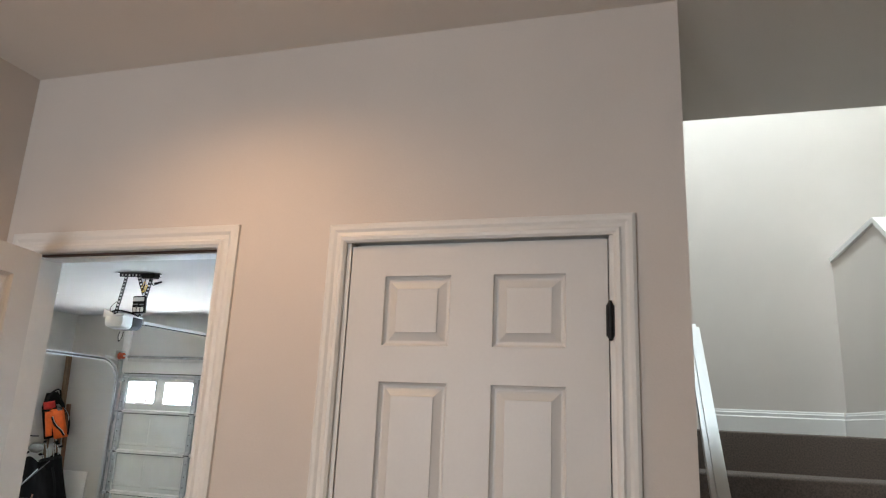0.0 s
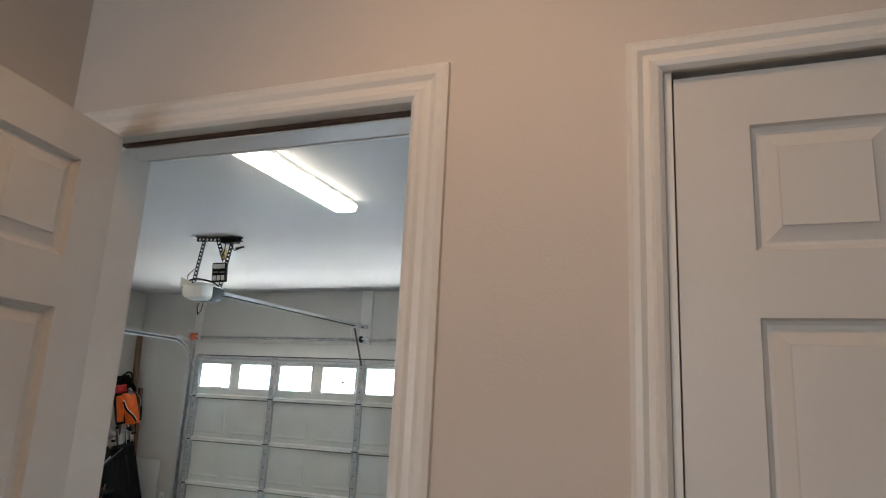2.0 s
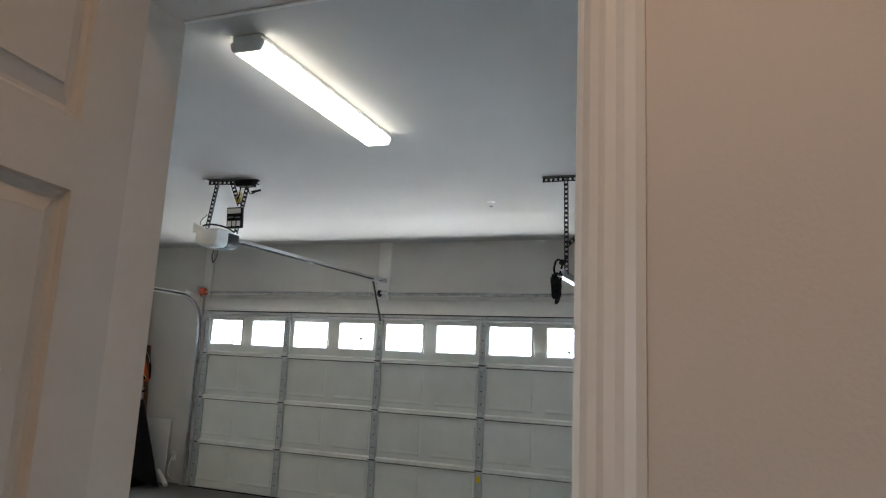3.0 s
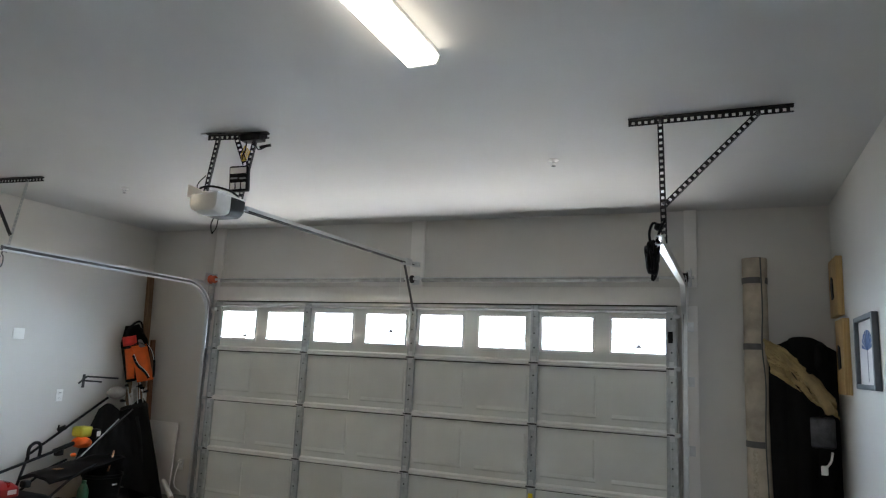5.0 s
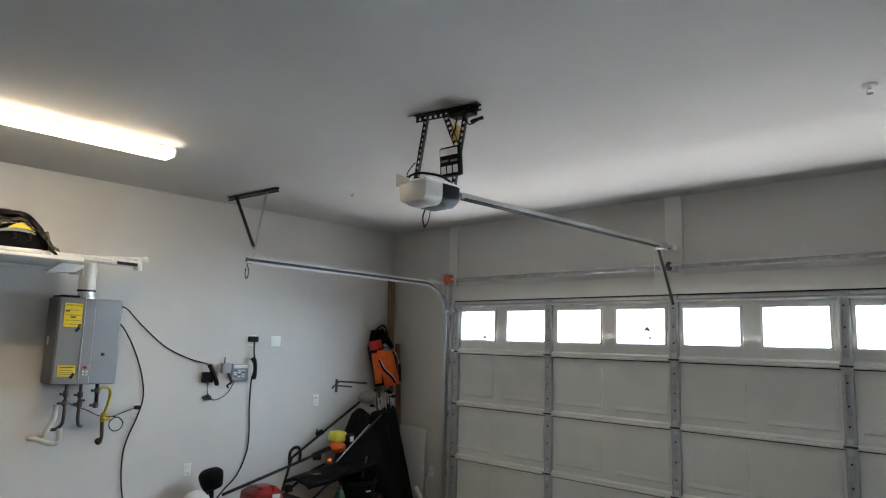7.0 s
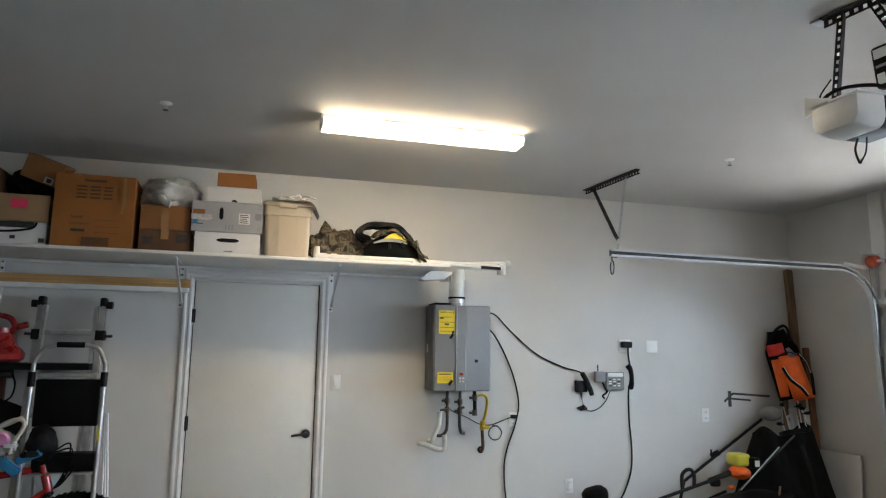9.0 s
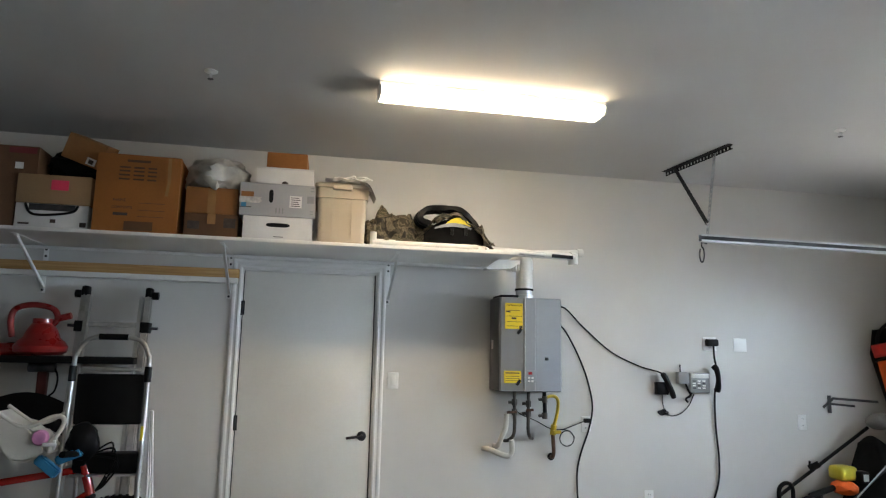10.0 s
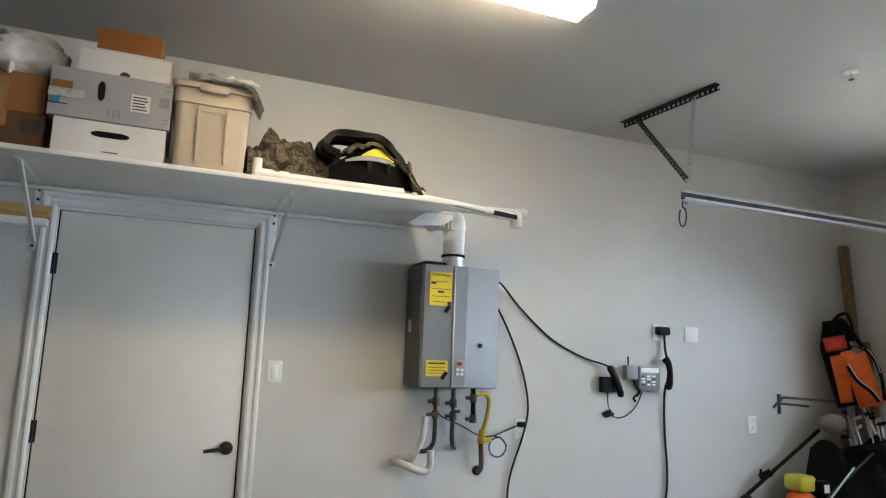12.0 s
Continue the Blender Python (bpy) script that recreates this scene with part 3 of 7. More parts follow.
for a, b in WIN:
    bm = bmesh.new()
    f = .022
    for p, q in (((a - f, WZ0 - f), (b + f, WZ0)), ((a - f, WZ1), (b + f, WZ1 + f)), ((a - f, WZ0), (a, WZ1)), ((b, WZ0), (b + f, WZ1))):
        prism(bm, [(p[0], p[1]), (q[0], p[1]), (q[0], q[1]), (p[0], q[1])], "y", -.020, -.004)
    frame_ob = part("window_frame", bm, RIBPAINT, gd, "white moulded window frame")
    pane = part("pane", boxes(((a - .001, .002, WZ0 - .001), (b + .001, .006, WZ1 + .001))), GLASS, frame_ob, "clear window pane")
    pane.visible_shadow = False
    stuck = {0: [(.70, .12, .045)], 3: [(.62, .42, .052), (.68, .16, .040)], 7: [(.50, .18, .050)]}.get(WIN.index((a, b)), [])
    for fx, fz, r in stuck:
        bm = bmesh.new()
        cx, cz = a + (b - a) * fx, WZ0 + (WZ1 - WZ0) * fz
        prism(bm, [(cx - r * .8, cz - r * .35), (cx + r * .8, cz - r * .35), (cx + r * .45, cz + r * .1), (cx + r * .15, cz + r * .45), (cx - r * .2, cz + r * .4), (cx - r * .5, cz)], "y", .0005, .0018)
        part("sticker", bm, GREYPL, frame_ob, "small dark mark on the pane")
# strut along the top of the door
bm = bmesh.new()
prism(bm, [(-.005, 2.058), (-.036, 2.062), (-.042, 2.074), (-.036, 2.084), (-.022, 2.090), (-.022, 2.112), (-.005, 2.118)], "x", -2.42, 2.42)
part("strut", bm, GALV, gd, "bright steel stiffening strut")
bm = boxes(((-2.44, -.03, -.0), (2.44, .03, .008)))
part("bottom_seal", bm, RUBBER, gd)
# dark strip draws the gap between door top and header board
part("top_gap_strip", boxes(((-2.44, -.012, 2.1185), (2.44, -.0045, 2.1285))), RUBBER, gd, "dark strip for the gap under the header board")
sensor = part("tilt_sensor", boxes(((2.368, -.068, 1.81), (2.408, -.0405, 1.905)), r=.005), BLACK, gd, "small black tilt sensor box")
part("label", boxes(((1.200, -.0415, .42), (1.240, -.0402, .56))), YELLOWLAB, gd, "yellow warning label")

setting("trim_header_board", boxes(((-2.52, YF - .035, 2.130), (2.52, YF, 2.290)), r=0.003), TRIM, "white painted header board over the garage door")
for n, (xa, xb) in enumerate(((-2.57, -2.45), (-0.085, 0.062), (2.50, 2.60))):
    setting("trim_post", boxes(((xa, YF - .03, 2.2905), (xb, YF, ZC)), r=0.002), TRIM, "white painted mounting board on the front wall")
setting("trim_jamb_left", boxes(((-2.555, YF - .035, 0), (-2.475, YF, 2.128))), TRIM, "white painted board beside the garage door")
setting("trim_jamb_right", boxes(((2.475, YF - .035, 0), (2.60, YF, 2.128))), TRIM, "white painted board beside the garage door")

# torsion shaft, springs and drums
ts = thing("torsion_spring_assembly", (0, -.06, 2.35), "steel torsion shaft with two long springs over the door", "torsion spring")
bm = bmesh.new()
tube(bm, [(-2.56, -.075, 2.358), (2.58, -.075, 2.358)], 0.0127, 12)
part("shaft", bm, GALV, ts, "galvanised steel shaft")
for xa, xb in ((-2.36, -.09), (.10, 2.3)):
    turns = int((xb - xa) / 0.012)
    bm = bmesh.new()
    prof = []
    for k in range(turns * 2 + 1):
        prof.append((0.021 if k % 2 else 0.019, (xb - xa) * k / (turns * 2)))
    lathe(bm, prof, Matrix.Translation((xa, -.075, 2.345)) @ Matrix.Rotation(radians(90), 4, "Y"), 12)
    part("spring", bm, SPRINGSTEEL, ts, "wound steel spring")
bm = bmesh.new()
box(bm, (-.020, -.078, 2.335), (.000, .018, 2.375), .002)
box(bm, (-.050, .012, 2.31), (.030, .0195, 2.40), .003)
part("centre_bracket", bm, GALV, ts, "steel centre bracket")
bm = bmesh.new()
lathe(bm, [(.016, -.014), (.036, -.012), (.040, 0), (.036, .012), (.016, .014)], Matrix.Translation((-.01, -.075, 2.352)) @ Matrix.Rotation(radians(90), 4, "Y"), 20)
part("winding_cone", bm, BLACKIRON, ts, "small black winding cone")
for x, mt, lb in ((-2.475, DRUMRED, "orange-red cast cable drum"), (2.50, BLACKIRON, "black cast cable drum")):
    bm = bmesh.new()
    lathe(bm, [(.02, -.04), (.048, -.036), (.050, -.028), (.042, -.022), (.038, .018), (.044, .024), (.044, .032), (.02, .036)], Matrix.Translation((x, -.075, 2.358)) @ Matrix.Rotation(radians(90), 4, "Y"), 20)
    part("drum", bm, mt, ts, lb)
    bm = bmesh.new()
    s = 1 if x > 0 else -1
    box(bm, (x + s * .055, -.14, 2.29), (x + s * .060, .02, 2.43), .002)
    box(bm, (x + s * .02, .008, 2.29), (x + s * .060, .014, 2.43))
    part("end_plate", bm, GALV, ts)
    bm = bmesh.new()
    tube(bm, [(x, -.128, 2.35), (x - s * .035, -.07, .2)], 0.0016, 5)
    part("lift_cable", bm, DARKSTEEL, ts)


# tracks
def track(x, yend, zend, label):
    th = thing("door_track", (x, 0, 0), label, "garage door track", "garage door tracks")
    s = 1 if x > 0 else -1
    R = 0.36
    zt = 2.292
    path = [(x, -.075, z) for z in (0.02, 0.6, 1.2, zt - R)]
    path += [(x, -.075 - R * (1 - math.cos(a)), zt - R + R * math.sin(a)) for a in [math.pi / 2 * k / 12 for k in range(1, 13)]]
    path += [(x, yend, zend)]
    # rolled C section
    prof = [(-.034, -.025), (.006, -.025), (.006, .025), (-.034, .025), (-.034, .012), (-.030, .012), (-.030, .021), (0.001, .021), (0.001, -.021), (-.030, -.021), (-.030, -.012), (-.034, -.012)]
    bm = bmesh.new()
    rings = []
    for i, p in enumerate(path):
        d = (Vector(path[min(i + 1, len(path) - 1)]) - Vector(path[max(i - 1, 0)])).normalized()
        nrm = Vector((1, 0, 0)).cross(d)
        rings.append([bm.verts.new(Vector(p) + Vector((s * u, 0, 0)) + nrm * v) for u, v in prof])
    n = len(prof)
    for a, b in zip(rings, rings[1:]):
        for k in range(n):
            bm.faces.new((a[k], a[(k + 1) % n], b[(k + 1) % n], b[k]))
    bm.faces.new(rings[0][::-1]), bm.faces.new(rings[-1])
    part("channel", bm, GALV, th)
    # dark strip paints the shade deep inside the channel
    bm = bmesh.new()
    rings = []
    for i, p in enumerate(path):
        d = (Vector(path[min(i + 1, len(path) - 1)]) - Vector(path[max(i - 1, 0)])).normalized()
        nrm = Vector((1, 0, 0)).cross(d)
        rings.append([bm.verts.new(Vector(p) + Vector((s * u, 0, 0)) + nrm * v) for u, v in ((-.0015, -.0205), (.0005, -.0205), (.0005, .0205), (-.0015, .0205))])
    for a, b in zip(rings, rings[1:]):
        for k in range(4):
            bm.faces.new((a[k], a[(k + 1) % 4], b[(k + 1) % 4], b[k]))
    bm.faces.new(rings[0][::-1]), bm.faces.new(rings[-1])
    part("groove_shade", bm, DARKSTEEL, th, "dark strip for the shade inside the track groove")
    for z in (0.35, 0.95, 1.5, 1.95):
        bm = bmesh.new()
        box(bm, (x + s * .006, -.10, z - .03), (x + s * .010, .012, z + .03))
        box(bm, (x + s * .006, .008, z - .04), (x + s * .055, .013, z + .04))
        tube(bm, [(x - s * .004, -.07, z), (x + s * .014, -.07, z)], 0.008, 8)
        part("bracket", bm, GALV, th)
    bm = bmesh.new()
    bar(bm, (x + s * .012, .008, 2.02), (x + s * .012, .008, 2.32), 0.004, 0.06, (1, 0, 0))
    bar(bm, (x + s * .012, -.02, 2.30), (x + s * .012, -.34, 2.33), 0.03, 0.004, (0, 0, 1))
    part("flag_bracket", bm, GALV, th)
    for k, z in enumerate(SEC[:4] + [2.03]):
        bm = bmesh.new()
        z = max(z, .05)
        tube(bm, [(x - s * .06, -.075, z), (x - s * .004, -.075, z)], 0.005, 8)
        tube(bm, [(x - s * .020, -.075, z), (x - s * .006, -.075, z)], 0.022, 14)
        box(bm, (x - s * .10, -.08, z - .018), (x - s * .05, -.042, z + .018), .003)
        part("roller", bm, GALV, th)
    return th


track(-2.505, -2.47, 2.305, "galvanised curved track of the garage door")
track(2.515, -2.47, 2.235, "galvanised curved track of the garage door")


def perforated(bm, a, b, w=0.034, t=0.003, flat=(1, 0, 0), leg=True, pitch=0.034):
    """An angle iron from a to b, with square holes punched in its visible leg."""
    a, b = Vector(a), Vector(b)
    d = (b - a).normalized()
    u = (Vector(flat) - d * Vector(flat).dot(d)).normalized()
    v = d.cross(u)
    length = (b - a).length
    n = max(2, int(length / pitch))
    e = length / n
    hole = min(0.0085, w * .27)
    for k in range(n):
        c = a + d * e * k
        # the strip with a hole: two side rails and a bridge
        bar(bm, c + u * (w / 2 - (w / 2 - hole) / 2), c + u * (w / 2 - (w / 2 - hole) / 2) + d * e, w / 2 - hole, t, u)
        bar(bm, c - u * (w / 2 - (w / 2 - hole) / 2), c - u * (w / 2 - (w / 2 - hole) / 2) + d * e, w / 2 - hole, t, u)
        bar(bm, c, c + d * (e - 2 * hole), 2 * hole, t, u)
    if leg:
        bar(bm, a + u * w / 2 + v * w / 2, b + u * w / 2 + v * w / 2, t, w, u)


def bolt(bm, p, axis, r=0.009, h=0.012):
    tube(bm, [Vector(p) - Vector(axis) * h, Vector(p) + Vector(axis) * h], r, 6)


hl = thing("track_hanger", (-2.85, -2.24, ZC), "black perforated angle iron hanger for the door track", "hanger", "track hangers")
bm = bmesh.new()
perforated(bm, (-3.22, -2.275, ZC - .020), (-2.485, -2.21, ZC - .020), 0.034, .003, (0, 0, 1))
part("ceiling_angle", bm, BLACKIRON, hl)
bm = bmesh.new()
perforated(bm, (-2.655, -2.23, ZC - .02), (-2.575, -2.37, 2.29), 0.03, .003, (1, 0, 0), False)
part("strut", bm, STILESTEEL, hl, "perforated steel strut")
bm = bmesh.new()
perforated(bm, (-3.10, -2.262, ZC - .02), (-2.60, -2.345, 2.43), 0.032, .003, (.66, 0, .75))
part("brace", bm, BLACKIRON, hl)
bm = bmesh.new()
bar(bm, (-2.57, -2.372, 2.30), (-2.505, -2.46, 2.30), 0.04, 0.004)
part("tab", bm, DARKSTEEL, hl)
for p in ((-2.655, -2.24, ZC - .03), (-3.10, -2.27, ZC - .03), (-2.6, -2.35, 2.44)):
    bm = bmesh.new()
    bolt(bm, p, (0, 1, 0))
    part("bolt", bm, DARKSTEEL, hl)
bm = bmesh.new()
tube(bm, [(-2.54, -2.43, 2.29), (-2.54, -2.43, 2.255)] + [(-2.54 + .026 * math.sin(a), -2.43, 2.205 + .05 * math.cos(a)) for a in [k * math.pi / 10 for k in range(0, 19)]], 0.0045, 8)
one("s_hook", bm, DARKSTEEL, "dark steel hook hanging from the track end", "hook")

hr = thing("track_hanger", (2.75, -2.28, ZC), "black perforated angle iron hanger carrying a coiled cord", "hanger", "track hangers")
bm = bmesh.new()
perforated(bm, (2.325, -2.28, ZC - .020), (3.15, -2.285, ZC - .020), 0.034, .003, (0, 0, 1))
part("ceiling_angle", bm, BLACKIRON, hr)
bm = bmesh.new()
perforated(bm, (2.495, -2.29, ZC - .02), (2.515, -2.33, 2.24), 0.03, .003, (1, 0, 0))
part("strut", bm, BLACKIRON, hr)
bm = bmesh.new()
perforated(bm, (2.985, -2.29, ZC - .025), (2.515, -2.31, 2.45), 0.03, .003, (.7, 0, -.7))
part("brace", bm, BLACKIRON, hr)
for p in ((2.495, -2.295, ZC - .03), (2.98, -2.295, ZC - .03), (2.515, -2.315, 2.46), (2.515, -2.33, 2.30)):
    bm = bmesh.new()
    bolt(bm, p, (0, 1, 0))
    part("bolt", bm, DARKSTEEL, hr)


# ---- lamps ----
def wrap_light(x, y, z, length, width, mat, lens_label, group):
    """A ceiling wrap light that runs along y, its top at z."""
    th = thing("ceiling_light", (x, y, z), "long white wrap ceiling light, switched on", "ceiling light", group)
    h, w = 0.072, width / 2
    prof = [(-w * .94, -.0285), (-w, -.034), (-w * .93, -.054), (-w * .80, -h), (w * .80, -h), (w * .93, -.054), (w, -.034), (w * .94, -.0285)]
    bm = bmesh.new()
    prism(bm, [(x + u, z + v) for u, v in prof], "y", y - length / 2 + .012, y + length / 2 - .012)
    part("diffuser", bm, mat, th, lens_label)
    bm = bmesh.new()
    box(bm, (x - w * .90, y - length / 2, z - .028), (x + w * .90, y + length / 2, z - .001), .002)
    for e in (-1, 1):
        prism(bm, [(x + u * 1.03, z + (v - .002 if v < -.05 else v)) for u, v in prof], "y", y + e * (length / 2 - .0125), y + e * length / 2)
    part("housing", bm, WHITEPL, th, "white sheet steel housing with end caps")
    return th


wrap_light(1.562, -4.04, ZC, 1.29, 0.165, TUBELIGHT_COOL, "glowing white acrylic diffuser", "garage ceiling lights")
wrap_light(-2.075, -3.975, ZC, 1.28, 0.165, TUBELIGHT, "glowing warm white acrylic diffuser", "garage ceiling lights")
dl = thing("recessed_light", (3.36, -6.72, ZH), "warm recessed ceiling light in a white ring", "ceiling light")
bm = bmesh.new()
lathe(bm, [(.075, -.004), (.098, -.004), (.098, -.0005), (.075, -.0005)], Matrix.Translation((3.36, -6.72, ZH)), 28)
part("trim_ring", bm, WHITEPL, dl)

# ---- outdoors ----
setting("ground", boxes(((-400, -400, -.22), (400, 800, -.13))), GRASS, "green lawn beyond the driveway")
setting("driveway", boxes(((-2.9, YF + .201, -.2), (2.9, 9, -.02))), DRIVE, "pale sunlit concrete driveway")
setting("road", boxes(((-200, 9.0, -.18), (200, 17, -.04))), ASPHALT, "grey asphalt street beyond the driveway")
# made-up slab that bounces neutral light into the hall window
setting("patio", boxes(((-6, -34, -.2), (16, -11.76, -.03))), DRIVE, "unseen pale slab added behind the hall to bounce light")
house = thing("house", (2, 34, -.06), "stucco house with a tiled roof across the street", "house")
part("wall", boxes(((-8, 28, -.12), (14, 40, 2.75))), STUCCO, house)
bm = bmesh.new()
for k in range(44):
    x = -8.6 + 0.53 * k
    tube(bm, [(x, 27.3, 2.65), (x, 34, 4.3)], 0.27, 8)
part("roof", bm, ROOFTILE, house, "rows of curved roof tiles")

# ---- garage side wall: shelf and what lies on it ----
SH = 2.208
SX = -2.83
shelf = thing("wall_shelf", (XL, -5.49, SH - .019), "long white painted board shelf on brackets", "shelf")
part("board", boxes(((XL + .004, -7.4, SH - .018), (SX - .012, -3.58, SH - .0005)), r=0.001), TRIM, shelf)
part("edge_strip", boxes(((SX - .012, -7.4, SH - .022), (SX, -3.58, SH)), r=0.003), TRIM, shelf)
part("wall_batten", boxes(((XL + .001, -7.4, SH - .040), (XL + .018, -3.60, SH - .0195)), r=0.002), TRIM, shelf)
for y in (-6.655, -5.472, -4.365):
    th = thing("shelf_bracket", (XL, y, 2.0), "white steel shelf bracket with a brace", "shelf bracket", "shelf brackets")
    bm = bmesh.new()
    box(bm, (XL + .001, y - .016, 1.875), (XL + .005, y + .016, SH - .0195), .001)
    box(bm, (XL + .005, y - .012, SH - .0235), (SX - .12, y + .012, SH - .0195), .001)
    part("bracket_leg", bm, WHITEPL, th)
    bm = bmesh.new()
    bar(bm, (XL + .006, y + .002, 1.915), (SX - .16, y + .002, SH - .026), 0.014, 0.004, (0, 1, 0))
    bar(bm, (XL + .006, y + .0105, 1.915), (SX - .16, y + .0105, SH - .026), 0.004, 0.02, (0, 1, 0))
    part("brace", bm, WHITEPL, th)
    for z in (2.165, 2.12, 1.895):
        bm = bmesh.new()
        lathe(bm, [(.008, 0), (.008, .003), (.003, .004)], Matrix.Translation((XL + .005, y, z)) @ Matrix.Rotation(radians(90), 4, "Y"), 10)
        part("screw", bm, DARKSTEEL, th)
one("lumber_board", boxes(((XL + .03, -7.35, 2.020), (XL + .07, -5.405, 2.082)), r=0.003), LUMBER, "orange-brown length of lumber under the shelf", "lumber")
one("wall_cleat", boxes(((XL + .001, -7.35, 1.985), (XL + .075, -5.415, 2.0195)), r=0.002), TRIM, "white painted wooden ledge on the wall", "ledge")


def carton(name, y0, y1, z0, z1, x0, x1, mat, label, flaps=True, tape=None, turn=0.0, bulge=0.004):
    """A closed cardboard box with flaps on top and tape down the middle."""
    th = thing(name, ((x0 + x1) / 2, (y0 + y1) / 2, z0), label, "box")
    cx, cy, hx, hy, h = (x0 + x1) / 2, (y0 + y1) / 2, (x1 - x0) / 2, (y1 - y0) / 2, z1 - z0
    m = Matrix.Translation((cx, cy, z0)) @ Matrix.Rotation(radians(turn), 4, "Z")
    bm = bmesh.new()
    n = 6
    g = {}
    for side in range(4):
        for i in range(n):
            for j in range(n + 1):
                a = -1 + 2 * i / n
                p = [(a, -1), (1, a), (-a, 1), (-1, -a)][side]
                out = bulge * (1 - a * a) * math.sin(math.pi * j / n)
                d = [(0, -1), (1, 0), (0, 1), (-1, 0)][side]
                g[side * n + i, j] = bm.verts.new((p[0] * hx + d[0] * out, p[1] * hy + d[1] * out, h * j / n))
    for i in range(4 * n):
        for j in range(n):
            k = (i + 1) % (4 * n)
            bm.faces.new((g[i, j], g[k, j], g[k, j + 1], g[i, j + 1]))
    bm.faces.new([g[i, 0] for i in range(4 * n)][::-1]), bm.faces.new([g[i, n] for i in range(4 * n)])
    if flaps:
        box(bm, (-hx + .002, -hy + .002, h), (-.002, hy - .002, h + .004))
        box(bm, (.002, -hy + .002, h), (hx - .002, hy - .002, h + .004))
    bmesh.ops.transform(bm, matrix=m, verts=bm.verts)
    part("body", bm, mat, th)
    if tape:
        bm = bmesh.new()
        box(bm, (-hx, -.024, h + .0042), (hx + .0065, .024, h + .0052))
        box(bm, (hx + bulge + .0002, -.024, h - tape), (hx + bulge + .0012, .024, h + .0052))
        bmesh.ops.transform(bm, matrix=m, verts=bm.verts)
        part("tape", bm, TAPE, th, "strip of packing tape")
    return th


def patch(parent, name, x, y0, y1, z0, z1, mat, label="", t=0.0008):
    """A thin printed or pasted patch on a face towards +x."""
    return part(name, boxes(((x, y0, z0), (x + t, y1, z1))), mat, parent, label)


def words(parent, text, x, y, z, size, mat, label=""):
    """Flat lettering on a face towards +x."""
    cu = bpy.data.curves.new("lettering", "FONT")
    cu.body, cu.size, cu.align_x, cu.align_y = text, size, "CENTER", "CENTER"
    tmp = bpy.data.objects.new("lettering", cu)
    scene.collection.objects.link(tmp)
    bpy.context.view_layer.update()
    me = bpy.data.meshes.new_from_object(tmp)
    bpy.data.objects.remove(tmp)
    me.transform(Matrix.Translation((x, y, z)) @ Matrix.Rotation(radians(90), 4, "Z") @ Matrix.Rotation(radians(90), 4, "X"))
    me.materials.clear()
    me.materials.append(mat)
    ob = new("lettering", me)
    ob.parent = parent
    if parent.type == "EMPTY":
        ob.matrix_parent_inverse = parent.matrix_basis.inverted()
    return tagged(ob, label) if label else ob


FX = SX - .015   # fronts of the cartons
big = carton("cardboard_box", -6.205, -5.735, SH, 2.676, -3.36, FX, CARD_RED, "large worn tan cardboard moving box on the shelf", True, None, 1.5, 0.010)
xf = FX + .0135
words(big, "NAME", xf, -6.055, 2.395, 0.026, PRINT)
words(big, "CONTENTS", xf, -6.040, 2.352, 0.022, PRINT)
patch(big, "print", xf, -6.085, -6.005, 2.303, 2.320, PRINT)
for z in (2.382, 2.338, 2.300):
    patch(big, "print", xf, -5.95, -5.80, z, z + .002, PRINT)
for z in (2.52, 2.545, 2.57, 2.592):
    for a, b in ((-6.07, -6.01), (-5.99, -5.93), (-5.91, -5.86)):
        patch(big, "print", xf, a, b, z, z + .010, CARD_BROWN)
patch(big, "print", xf, -6.03, -5.9, 2.63, 2.645, CARD_BROWN)
bm = bmesh.new()
bar(bm, (xf + .002, -5.79, 2.67), (xf + .004, -5.785, 2.52), 0.02, 0.0012, (0, 1, 0))
bar(bm, (xf + .004, -5.785, 2.52), (xf + .012, -5.795, 2.43), 0.018, 0.0012, (0, .9, .4))
part("tape", bm, TAPE, big, "loose strip of packing tape")
patch(big, "stain", xf, -6.02, -5.86, 2.215, 2.27, CARD_BROWN, "dark smudge")

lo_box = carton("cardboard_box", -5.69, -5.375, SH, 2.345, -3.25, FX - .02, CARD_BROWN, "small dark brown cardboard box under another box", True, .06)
patch(lo_box, "print", FX - .0155, -5.46, -5.39, 2.265, 2.325, PRINT)
patch(lo_box, "print", FX - .0155, -5.67, -5.60, 2.25, 2.30, PRINT)
carton("cardboard_box", -5.690, -5.385, 2.351, 2.510, -3.25, FX - .02, CARD, "plain brown cardboard box stacked on a darker one", True, .16)
shoe = thing("printed_box", (-3.0, -6.42, SH), "white printed box with a tan lid flap and pink sticker", "box")
part("body", boxes(((-3.3, -6.62, SH), (FX - .02, -6.228, 2.352)), r=0.002), CARD_WHITE, shoe)
bm = bmesh.new()
box(bm, (-3.302, -6.622, 2.353), (FX - .012, -6.222, 2.525), 0.002)
part("lid", bm, CARD_PALE, shoe, "tan cardboard upper half")
bm = bmesh.new()
arc = spline([(FX - .019, -6.57, 2.35), (FX - .019, -6.545, 2.30), (FX - .019, -6.50, 2.285), (FX - .019, -6.40, 2.292), (FX - .019, -6.31, 2.312), (FX - .019, -6.285, 2.348)], 5)
tube(bm, arc, 0.008, 6)
part("picture", bm, BLACK, shoe, "printed picture of a black arched object")
patch(shoe, "picture_shade", FX - .0195, -6.55, -6.30, 2.312, 2.350, DARKSTEEL)
